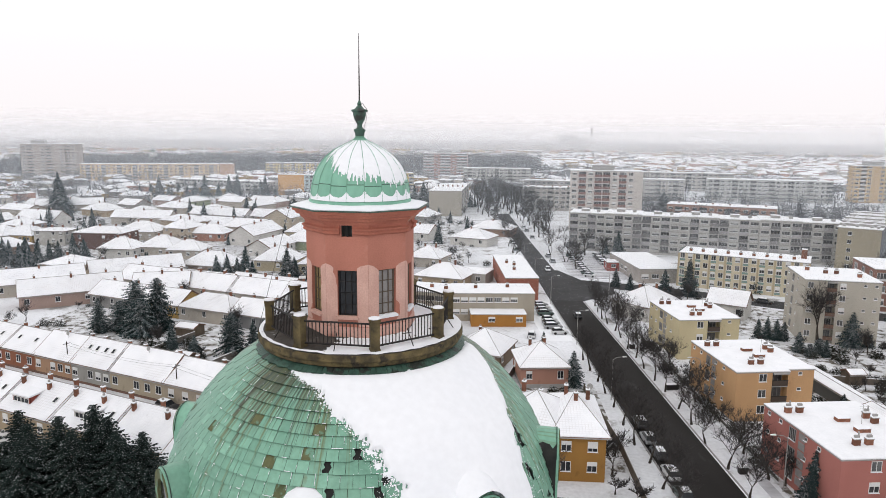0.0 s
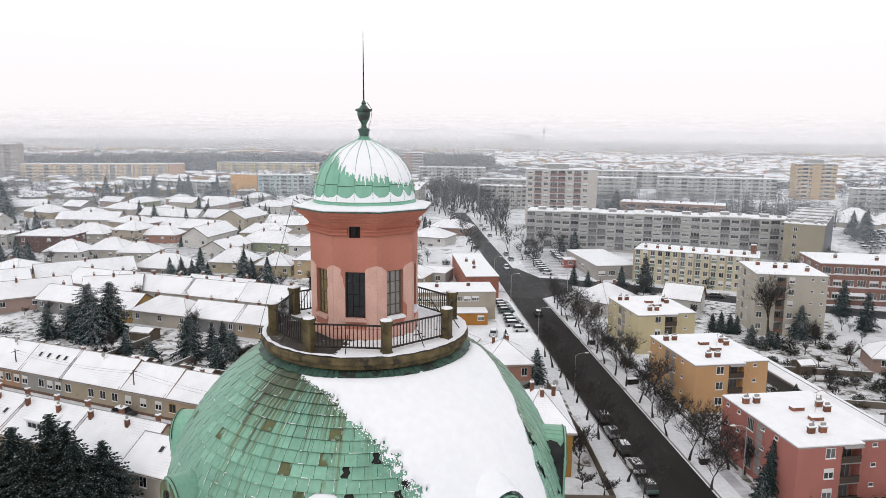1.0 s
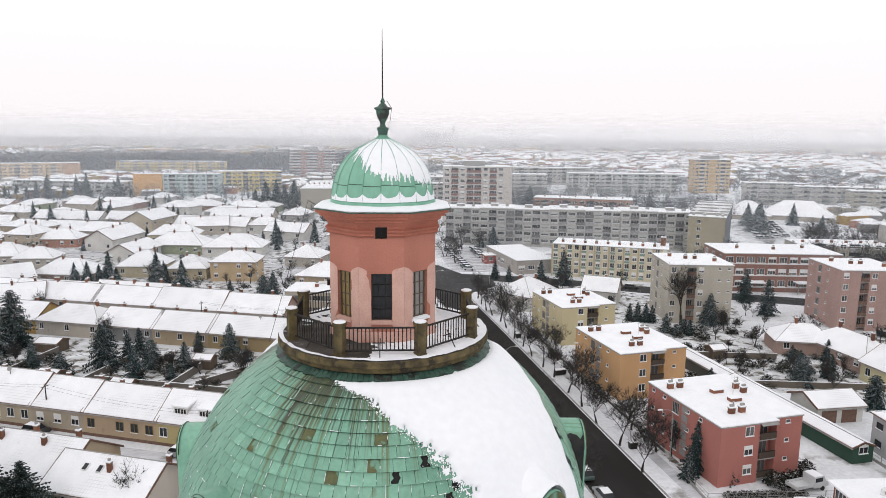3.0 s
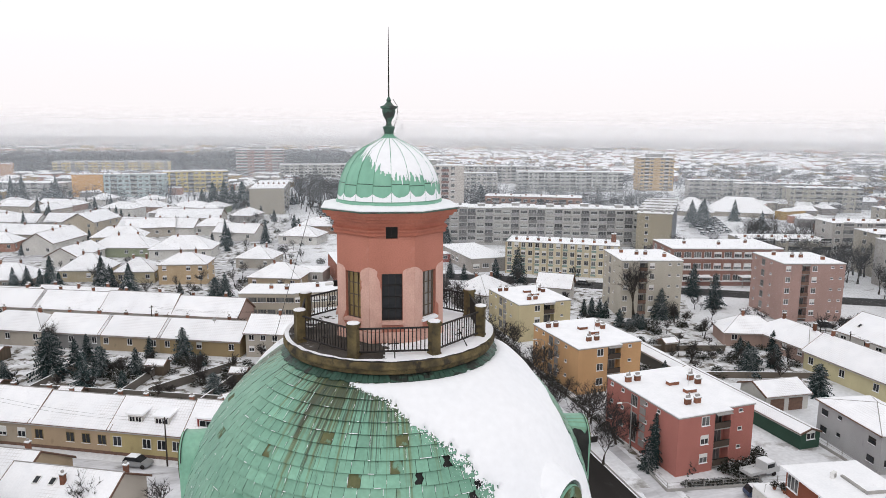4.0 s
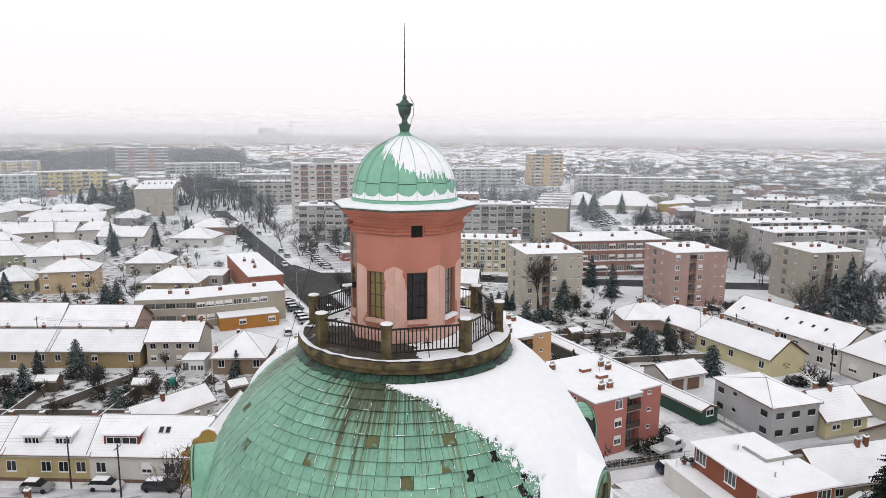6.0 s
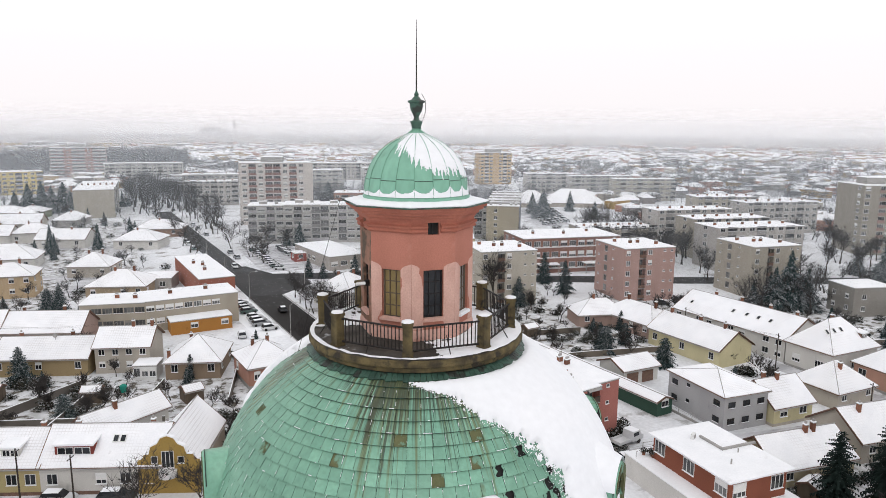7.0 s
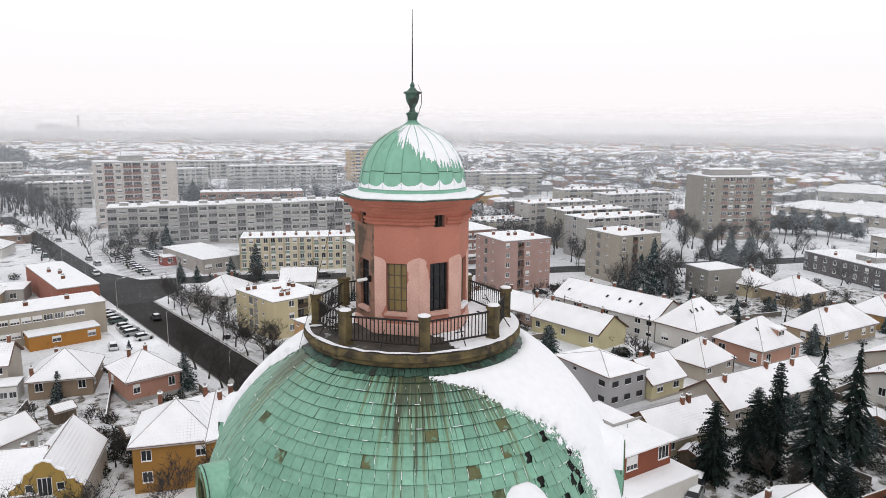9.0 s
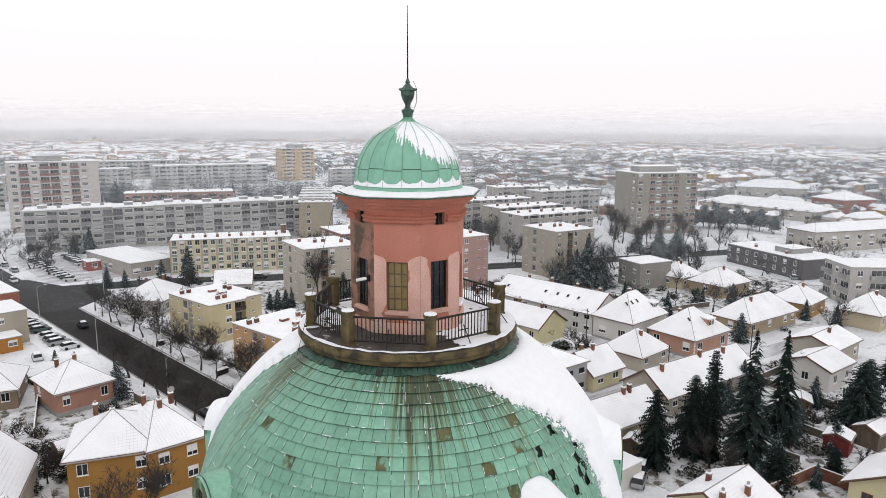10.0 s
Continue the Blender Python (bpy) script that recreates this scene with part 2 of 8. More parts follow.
def tile_snow():
    """Thin snow on a tiled roof: the courses and ribs of the tiles show through where it lies thinnest."""
    m = material("thin_roof_snow", (0.88, 0.885, 0.91), (0.83, 0.84, 0.87), 0.5, 0.9, 0.1, 5.0, vary=0.03, mottle=(0.96, 1.03), spec=0.15, stain=(0.70, 0.70, 0.72), stain_scale=0.6, stain_cut=0.66)
    n, l = m.node_tree.nodes, m.node_tree.links
    bsdf = n["Principled BSDF"]
    colour = bsdf.inputs["Base Color"].links[0].from_socket
    co = n.new("ShaderNodeTexCoord")
    br = n.new("ShaderNodeTexBrick")
    br.inputs["Scale"].default_value = 1.0
    br.inputs["Mortar Size"].default_value, br.inputs["Mortar Smooth"].default_value = 0.045, 0.6
    br.inputs["Brick Width"].default_value, br.inputs["Row Height"].default_value = 0.42, 0.36
    br.offset = 0.0
    br.inputs["Color1"].default_value = br.inputs["Color2"].default_value = (0, 0, 0, 1)
    br.inputs["Mortar"].default_value = (1, 1, 1, 1)
    l.new(co.outputs["Object"], br.inputs["Vector"])
    no = n.new("ShaderNodeTexNoise")
    no.inputs["Scale"].default_value, no.inputs["Detail"].default_value = 0.22, 3
    info = n.new("ShaderNodeObjectInfo")
    sh = n.new("ShaderNodeVectorMath")
    sh.operation = "ADD"
    cb = n.new("ShaderNodeCombineXYZ")
    mu = n.new("ShaderNodeMath")
    mu.operation, mu.inputs[1].default_value = "MULTIPLY", 91.0
    l.new(info.outputs["Random"], mu.inputs[0])
    l.new(mu.outputs[0], cb.inputs[0])
    l.new(co.outputs["Object"], sh.inputs[0])
    l.new(cb.outputs[0], sh.inputs[1])
    l.new(sh.outputs[0], no.inputs["Vector"])
    mr = n.new("ShaderNodeMapRange")
    mr.inputs["From Min"].default_value, mr.inputs["From Max"].default_value = 0.45, 0.66
    mr.inputs["To Max"].default_value = 0.4
    l.new(no.outputs["Fac"], mr.inputs["Value"])
    ml = n.new("ShaderNodeMath")
    ml.operation = "MULTIPLY"
    l.new(mr.outputs[0], ml.inputs[0])
    l.new(br.outputs["Color"], ml.inputs[1])
    mx = n.new("ShaderNodeMixRGB")
    mx.inputs[2].default_value = (0.40, 0.37, 0.36, 1)
    l.new(ml.outputs[0], mx.inputs[0])
    l.new(colour, mx.inputs[1])
    l.new(mx.outputs[0], bsdf.inputs["Base Color"])
    return m


TILE_SNOW = tile_snow()
PAINTS = {}


def paint(r, g, b):
    """Facade plaster of one colour, weathered."""
    key = (r * 0.76, g * 0.76, b * 0.76)
    if key not in PAINTS:
        PAINTS[key] = material("facade_plaster", key, tuple(c * 0.88 for c in key), 0.35, 0.92, 0.12, 14.0, stain=tuple(c * 0.72 for c in key), stain_scale=0.5, stain_cut=0.64, stretch=(1, 1, 0.5))
    return PAINTS[key]


# ---- building tools ----
class Geo:
    """Collects faces for one mesh."""

    def __init__(self):
        self.v, self.f, self.m = [], [], []

    def add(self, verts, faces, mi=0, m=None):
        k = len(self.v)
        self.v.extend([tuple(m @ Vector(p)) for p in verts] if m is not None else verts)
        for fc in faces:
            self.f.append([i + k for i in fc])
            self.m.append(mi)
        return self

    def box(self, x0, y0, z0, x1, y1, z1, mi=0, m=None):
        v = [(x0, y0, z0), (x1, y0, z0), (x1, y1, z0), (x0, y1, z0), (x0, y0, z1), (x1, y0, z1), (x1, y1, z1), (x0, y1, z1)]
        return self.add(v, [(3, 2, 1, 0), (4, 5, 6, 7), (0, 1, 5, 4), (1, 2, 6, 5), (2, 3, 7, 6), (3, 0, 4, 7)], mi, m)

    def prism(self, poly, z0, z1, mi=0, m=None):
        n = len(poly)
        v = [(x, y, z0) for x, y in poly] + [(x, y, z1) for x, y in poly]
        f = [tuple(range(n - 1, -1, -1)), tuple(range(n, 2 * n))] + [(i, (i + 1) % n, n + (i + 1) % n, n + i) for i in range(n)]
        return self.add(v, f, mi, m)

    def lathe(self, profile, n=24, mi=0, a0=0.0, m=None):
        """Turns (radius, z) pairs, from the bottom up, round the z axis."""
        k = len(profile)
        v = [(r * math.cos(a0 + 2 * math.pi * i / n), r * math.sin(a0 + 2 * math.pi * i / n), z) for i in range(n) for r, z in profile]
        f = [(i * k + j, ((i + 1) % n) * k + j, ((i + 1) % n) * k + j + 1, i * k + j + 1) for i in range(n) for j in range(k - 1)]
        f.append(tuple(i * k + k - 1 for i in range(n)))
        f.append(tuple(i * k for i in range(n - 1, -1, -1)))
        return self.add(v, f, mi, m)

    def tube(self, p, q, r0, r1=None, n=6, mi=0):
        p, q = Vector(p), Vector(q)
        r1 = r0 if r1 is None else r1
        turn = (q - p).to_track_quat("Z", "Y").to_matrix()
        v = []
        for c, r in ((p, r0), (q, r1)):
            v += [tuple(c + turn @ Vector((r * math.cos(2 * math.pi * i / n), r * math.sin(2 * math.pi * i / n), 0))) for i in range(n)]
        f = [(i, (i + 1) % n, n + (i + 1) % n, n + i) for i in range(n)] + [tuple(range(n - 1, -1, -1)), tuple(range(n, 2 * n))]
        return self.add(v, f, mi)

    def data(self, name, mats):
        me = bpy.data.meshes.new(name)
        me.from_pydata(self.v, [], self.f)
        for mt in mats if isinstance(mats, (list, tuple)) else [mats]:
            me.materials.append(mt)
        me.polygons.foreach_set("material_index", self.m)
        me.update()
        return me


def smooth(me, angle=40):
    me.polygons.foreach_set("use_smooth", [True] * len(me.polygons))
    me.set_sharp_from_angle(angle=radians(angle))
    return me


def part(name, geo, mats, parent, label="", m=None, kind=""):
    """One mesh object under a thing or a part; geo is a Geo or mesh data to share."""
    ob = new(name, geo.data(name, mats) if isinstance(geo, Geo) else geo)
    ob.parent = parent
    if m is not None:
        ob.matrix_basis = m
    return tagged(ob, label, kind=kind)


def thing(name, label, category, m=None, group="", kind=""):
    ob = new(name)
    ob.empty_display_size = 0.5
    if m is not None:
        ob.matrix_basis = m
    return tagged(ob, label, category, group, kind)


def piece(name, geo, mats, label, category, m=None, group="", kind=""):
    """A thing that is one single mesh."""
    ob = new(name, geo.data(name, mats) if isinstance(geo, Geo) else geo)
    if m is not None:
        ob.matrix_basis = m
    return tagged(ob, label, category, group, kind)


SHARED = {}


def shared(key, make):
    if key not in SHARED:
        SHARED[key] = make()
    return SHARED[key]


def window_mesh(w, h, cols=2, frame_mat=None, glass=None, shutter=0.0):
    """A casement: frame, mullions, set-back panes and a sill; its back lies in the wall's face, outward is -y."""
    frame_mat, glass = frame_mat or WHITE, glass or GLASS

    def make():
        g = Geo()
        b = min(0.065, w * 0.07)
        xs = [-w / 2, -w / 2 + b]
        for i in range(1, cols):
            x = -w / 2 + i * w / cols
            xs += [x - b / 2, x + b / 2]
        xs += [w / 2 - b, w / 2]
        zs = [0, b] + ([h - b - shutter * h] if shutter else []) + [h - b, h]
        nx, nz = len(xs), len(zs)
        v = [(x, -0.05, z) for z in zs for x in xs]
        f, mi = [], []
        for j in range(nz - 1):
            for i in range(nx - 1):
                c = [j * nx + i, j * nx + i + 1, (j + 1) * nx + i + 1, (j + 1) * nx + i]
                if i % 2 == 1 and j == 1:
                    k = len(v)
                    v += [(v[q][0], -0.012, v[q][2]) for q in c]
                    f.append([k, k + 1, k + 2, k + 3])
                    mi.append(1)
                    for q in range(4):
                        f.append([c[q], c[(q + 1) % 4], k + (q + 1) % 4, k + q])
                        mi.append(0)
                else:
                    f.append(c)
                    mi.append(0)
        rim = [j for j in range(nx)] + [j * nx + nx - 1 for j in range(1, nz)] + [(nz - 1) * nx + i for i in range(nx - 2, -1, -1)] + [j * nx for j in range(nz - 2, 0, -1)]
        k = len(v)
        v += [(v[q][0], 0.05, v[q][2]) for q in rim]
        n = len(rim)
        for q in range(n):
            f.append([rim[(q + 1) % n], rim[q], k + q, k + (q + 1) % n])
            mi.append(0)
        k = len(v)
        v += [(xs[0] - 0.04, -0.16, 0.02), (xs[-1] + 0.04, -0.16, 0.02), (xs[-1] + 0.04, -0.16, -0.06), (xs[0] - 0.04, -0.16, -0.06), (xs[0] - 0.04, 0.04, -0.06), (xs[-1] + 0.04, 0.04, -0.06)]
        f += [[0, k, k + 1, nx - 1], [k, k + 3, k + 2, k + 1], [k + 3, k + 4, k + 5, k + 2]]
        mi += [2, 2, 2]
        g.v, g.f, g.m = v, f, mi
        return g.data("window", [frame_mat, glass, SNOW])
    return shared(("window", w, h, cols, frame_mat.name, glass.name, shutter), make)


def side_pose(side, w, d):
    """The frame of one wall of a box from (0, 0) to (w, d): x runs along the wall as seen from outside, -y points out."""
    return {"s": pose(0, 0, 0), "e": pose(w, 0, 0, 0, 0, 90), "n": pose(w, d, 0, 0, 0, 180), "w": pose(0, d, 0, 0, 0, -90)}[side]


# ---- ground and roads ----
g = Geo()
rings = [0, 60, 120, 200, 320, 500, 800, 1300, 2200, 4600]
seg = 64
verts, faces = [(0, 0, 0)], []
for r in rings[1:]:
    verts += [(r * math.cos(2 * math.pi * i / seg), r * math.sin(2 * math.pi * i / seg), 0) for i in range(seg)]
for i in range(seg):
    faces.append((0, 1 + i, 1 + (i + 1) % seg))
for k in range(len(rings) - 2):
    for i in range(seg):
        a, b = 1 + k * seg + i, 1 + k * seg + (i + 1) % seg
        faces.append((a, a + seg, b + seg, b))
g.add(verts, faces)
piece("ground", g, GROUND, "snow-covered flat town ground", "ground", kind="structure")


def strip(name, pts, width, z0, z1, mat, label, category, kind="structure"):
    """A band along a polyline, with thickness; its corners are mitred."""
    g = Geo()
    left, right = [], []
    for i, p in enumerate(pts):
        a = Vector(pts[max(i - 1, 0)])
        b = Vector(pts[min(i + 1, len(pts) - 1)])
        d = (b - a).normalized()
        nrm = Vector((-d.y, d.x)) * width / 2
        left.append(Vector(p) + nrm)
        right.append(Vector(p) - nrm)
    for i in range(len(pts) - 1):
        q = [right[i], right[i + 1], left[i + 1], left[i]]
        g.prism([(v.x, v.y) for v in q], -0.06, z1)
    return piece(name, g, mat, label, category, kind=kind)


def area(name, poly, z0, z1, mat, label, category):
    turn = sum(a[0] * b[1] - b[0] * a[1] for a, b in zip(poly, poly[1:] + poly[:1]))
    return piece(name, Geo().prism(poly if turn > 0 else poly[::-1], -0.06, z1), mat, label, category, kind="structure")


# ---- apartment blocks ----
FOOT = [(52.2, 249, -18.5, 96, 12), (133.5, 206.5, -36, 12.5, 48)]


def clear(x, y, gap=1.5):
    """Whether a place lies clear of every building."""
    for fx, fy, rot, w, d in FOOT:
        dx, dy = x - fx, y - fy
        if dx * dx + dy * dy > (w + d + gap) ** 2:
            continue
        c, sn = math.cos(radians(rot)), math.sin(radians(rot))
        u, v = dx * c + dy * sn, -dx * sn + dy * c
        if -gap < u < w + gap and -gap < v < d + gap:
            return False
    return True


def facade(parent, m, width, pattern, storeys, z0, step, win, balcony_wall=None, win_glass=None, frame_mat=None, margin=0.0, joined=False):
    """Fills one wall, column by column: w window, v small window, t tall stair window, b balcony, l loggia with parapet, . blank."""
    n = max(1, len(pattern))
    pitch = (width - 2 * margin) / n
    if joined:
        # far off: one row of casements and loggia fronts a storey
        for st in range(storeys):
            q = Geo()
            z = z0 + st * step
            for c, kind in enumerate(pattern):
                x = margin + (c + 0.5) * pitch
                ww = min(win[0], pitch * 0.8) if kind == "w" else pitch * 0.94
                if kind == "w":
                    q.box(x - ww / 2, -0.08, z + 0.85, x + ww / 2, 0.02, z + 2.25, 1).box(x - ww / 2 + 0.1, -0.1, z + 0.95, x + ww / 2 - 0.1, -0.07, z + 2.15, 0).box(x - 0.05, -0.12, z + 0.95, x + 0.05, -0.09, z + 2.15, 1)
                elif kind in "bl":
                    q.box(x - ww / 2, -0.3, z + 0.0, x + ww / 2, 0.02, z + 1.05, 2).box(x - ww / 2, -0.1, z + 1.05, x + ww / 2, 0.02, z + 2.4, 0).box(x - ww / 2, -0.32, z + 1.05, x + ww / 2, -0.2, z + 1.1, 3)
            if q.v:
                part("window_row", q, [TOWN_GLASS, WHITE, balcony_wall or CONCRETE, SNOW], parent, m=m, kind="stuff")
        return
    for c, kind in enumerate(pattern):
        x = margin + (c + 0.5) * pitch
        for s in range(storeys):
            z = z0 + s * step
            if kind == "w":
                drop = random.choice((0, 0, 0, 0.35, 0.6))
                part("window", window_mesh(win[0], win[1], 2 if win[0] < 1.7 else 3, frame_mat, win_glass, drop), None, parent, m=m @ pose(x, -0.01, z + 0.9))
            elif kind == "v":
                part("window", window_mesh(0.7, 0.5, 1, frame_mat, win_glass), None, parent, m=m @ pose(x, -0.01, z + 1.6))
            elif kind == "r":
                # a loggia set into the wall: slab, parapet, and the glazing at its back
                bw = pitch * 0.9
                part("loggia_slab", shared(("slab", round(bw, 2)), lambda: Geo().box(-bw / 2, -0.04, -0.14, bw / 2, 1.3, 0.0, 0).box(-bw / 2, 0.1, 0.0, bw / 2, 0.5, 0.02, 1).data("loggia_slab", [CONCRETE, SNOW])), None, parent, m=m @ pose(x, 0, z + 0.12))
                wm = balcony_wall or CONCRETE
                rail = part("parapet", shared(("parapet", round(bw, 2), wm.name), lambda: Geo().box(-bw / 2, -0.1, 0.05, bw / 2, -0.04, 0.92, 0).box(-bw / 2, -0.12, 0.92, bw / 2, -0.02, 0.99, 1).data("parapet", [wm, IRON])), None, parent, m=m @ pose(x, 0, z + 0.12))
                part("loggia_glazing", window_mesh(round(bw * 0.72, 1), 1.95, 3, CURTAIN, win_glass), None, parent, m=m @ pose(x, 1.24, z + 0.18))
                if s == storeys - 1:
                    part("awning", shared(("awning", round(bw, 2)), lambda: Geo().add([(-bw / 2, -0.5, 2.12), (bw / 2, -0.5, 2.12), (bw / 2, 0.1, 2.4), (-bw / 2, 0.1, 2.4), (-bw / 2, -0.5, 2.06), (bw / 2, -0.5, 2.06), (bw / 2, 0.1, 2.34), (-bw / 2, 0.1, 2.34)], [(0, 1, 2, 3), (7, 6, 5, 4), (0, 4, 5, 1), (1, 5, 6, 2), (3, 7, 4, 0)]).data("awning", [CURTAIN])), None, parent, m=m @ pose(x, 0, z + 0.12))
            elif kind == "t":
                part("window", window_mesh(min(1.5, pitch * 0.8), step * 0.62, 4, KERB, win_glass), None, parent, m=m @ pose(x, -0.01, z + 0.5))
            elif kind in "bl":
                bw = pitch * 0.96
                wallmat = balcony_wall or CONCRETE

                deep = 1.0 if kind == "b" else 0.3

                def make():
                    o = [(-bw / 2, -0.012), (-bw / 2, -deep), (bw / 2, -deep), (bw / 2, -0.012)]
                    i = [(-bw / 2 + 0.07, -0.012), (-bw / 2 + 0.07, -deep + 0.07), (bw / 2 - 0.07, -deep + 0.07), (bw / 2 - 0.07, -0.012)]
                    v = [(a, b, -0.12) for a, b in o] + [(a, b, 1.0) for a, b in o] + [(a, b, 1.0) for a, b in i] + [(a, b, 0.03) for a, b in i]
                    f = [(3, 2, 1, 0), (12, 13, 14, 15)] + [(k, k + 1, k + 5, k + 4) for k in range(3)] + [(k + 4, k + 5, k + 9, k + 8) for k in range(3)] + [(k + 8, k + 9, k + 13, k + 12) for k in range(3)]
                    q = Geo().add(v, f)
                    q.m = [0, 2] + [1] * 3 + [2] * 3 + [1] * 3
                    return q.data("balcony", [CONCRETE, wallmat, SNOW])
                part("balcony", shared(("balcony", kind, round(bw, 2), wallmat.name), make), None, parent, m=m @ pose(x, 0, z + 0.15))
                part("balcony_door", window_mesh(round(bw * 0.9, 1), 2.2, 3, frame_mat, win_glass), None, parent, m=m @ pose(x, -0.005, z + 0.2))


def chimney(parent, x, y, z, w=0.55, d=0.55, h=1.1, mat=None, name="chimney"):
    def make():
        rows = [(0, -0.4), (0, h), (0.06, h), (0.06, h + 0.1), (0.03, h + 0.2), (-min(w, d) / 2 + 0.13, h + 0.21), (-min(w, d) / 2 + 0.13, h + 0.5)]
        v = [(sx * (w / 2 + e), sy * (d / 2 + e), z) for e, z in rows for sx, sy in ((-1, -1), (1, -1), (1, 1), (-1, 1))]
        q = Geo()
        q.v = v
        for j in range(len(rows) - 1):
            for i in range(4):
                q.f.append([j * 4 + i, j * 4 + (i + 1) % 4, j * 4 + 4 + (i + 1) % 4, j * 4 + 4 + i])
                q.m.append((0, 1, 1, 2, 2, 1)[j])
        q.f.append([24, 25, 26, 27])
        q.m.append(1)
        return q.data("chimney", [mat or BRICK, CONCRETE, SNOW])
    return part(name, shared(("chimney", w, d, h, (mat or BRICK).name), make), None, parent, m=pose(x, y, z))


def block(name, label, x, y, rot, w, d, h, wall, sides, storeys, step=2.8, z0=0.6, win=(1.5, 1.4), balcony_wall=None, chimneys=(), cat="apartment block", group="", hut=None, notch=None, frame_mat=None, plinth=None, joined=False):
    """A flat-roofed block; (x, y) is its near corner, w runs along its own x and d along its own y."""
    ob = thing(name, label, cat, pose(x, y, 0, 0, 0, rot), group)
    FOOT.append((x, y, rot, w, d))
    if notch:
        nx, nd = notch
        poly = [(0, 0), (nx, 0), (nx, nd), (w, nd), (w, d), (0, d)]
    else:
        poly = [(0, 0), (w, 0), (w, d), (0, d)]
    outline = list(poly)
    pat = sides.get("s", "")
    if "r" in pat and not joined:
        # slots for the loggias in the front
        front, cut = (notch[0], max(1, round(len(pat) * notch[0] / w))) if notch else (w, len(pat))
        pit = front / cut
        slots = []
        for c, kd in enumerate(pat[:cut]):
            if kd == "r":
                a0, a1 = (c + 0.05) * pit, (c + 0.95) * pit
                slots += [(a0, 0), (a0, 1.25), (a1, 1.25), (a1, 0)]
        outline = [outline[0]] + slots + outline[1:]
    part("wall", Geo().prism(outline, -0.3, h - 0.25), wall, ob)
    grow = [(px + (0.12 if px > 0 else -0.12), py + (0.12 if py >= d else -0.12)) for px, py in poly]
    part("roof", Geo().prism(grow, h - 0.25, h - 0.08), CONCRETE, ob, "flat roof edge")
    part("roof_snow", Geo().prism([(px * 0.998, py) for px, py in grow], h - 0.08, h + 0.06), ROOF_SNOW, ob, "snow lying on the flat roof")
    if plinth:
        pl = [(px + (0.04 if px > 0 else -0.04), py + (0.04 if py >= d else -0.04)) for px, py in poly]
        part("plinth", Geo().prism(pl, -0.3, z0 * 0.8), plinth, ob)
    for side, pattern in sides.items():
        m = side_pose(side, w, d)
        width = w if side in "sn" else d
        if side == "s" and notch:
            k = max(1, round(len(pattern) * notch[0] / w))
            facade(ob, m, notch[0], pattern[:k], storeys, z0, step, win, balcony_wall, TOWN_GLASS, frame_mat)
            if pattern[k:]:
                facade(ob, pose(notch[0], notch[1], 0), w - notch[0], pattern[k:], storeys, z0, step, win, balcony_wall, TOWN_GLASS, frame_mat)
        else:
            facade(ob, m, width, pattern, storeys, z0, step, win, balcony_wall, TOWN_GLASS, frame_mat, 0.0, joined)
    for cx, cy in chimneys:
        chimney(ob, cx * w, cy * d, h + 0.05, 0.85, 0.5, 0.75)
    if hut:
        hx, hy, hw, hd, hh = hut
        part("lift_house", Geo().box(hx, hy, h, hx + hw, hy + hd, h + hh, 0).box(hx - 0.1, hy - 0.1, h + hh, hx + hw + 0.1, hy + hd + 0.1, h + hh + 0.12, 1), [CONCRETE, ROOF_SNOW], ob)
        q = Geo().tube((hx + 1, hy + 1, h + hh), (hx + 1, hy + 1, h + hh + 3), 0.06).tube((hx + hw - 1, hy + 1, h + hh), (hx + hw - 1, hy + 1, h + hh + 2), 0.06)
        part("aerial", q, IRON, ob)
    return ob


# ---- houses ----
def roof_shell(w, d, eave, ridge, kind, over, thick, lift):
    """The solid of a gable or hip roof over (0..w, 0..d), ridge along x; lift raises it, thick is its depth."""
    x0, x1, y0, y1 = -over, w + over, -over, d + over
    slope = (ridge - eave) / (d / 2)
    ze = eave - over * slope
    if kind == "gable":
        top = [(x0, y0, ze), (x1, y0, ze), (x1, d / 2, ridge), (x0, d / 2, ridge), (x1, y1, ze), (x0, y1, ze)]
        faces = [(0, 1, 2, 3), (3, 2, 4, 5)]
        edge = [0, 1, 2, 4, 5, 3]
    else:
        ins = min(d / 2 + over, (w + 2 * over) / 2 - 0.05)
        top = [(x0, y0, ze), (x1, y0, ze), (x1, y1, ze), (x0, y1, ze), (x0 + ins, d / 2, ridge), (x1 - ins, d / 2, ridge)]
        faces = [(0, 1, 5, 4), (1, 2, 5), (2, 3, 4, 5), (3, 0, 4)]
        edge = [0, 1, 2, 3]
    n = len(top)
    v = [(a, b, c + lift + thick) for a, b, c in top] + [(a, b, c + lift) for a, b, c in top]
    f = list(faces) + [tuple(n + i for i in reversed(fc)) for fc in faces]
    f += [(edge[i], edge[i - 1], n + edge[i - 1], n + edge[i]) for i in range(len(edge))]
    f = [tuple(reversed(fc)) if k >= 2 * len(faces) else fc for k, fc in enumerate(f)]
    return Geo().add(v, f)


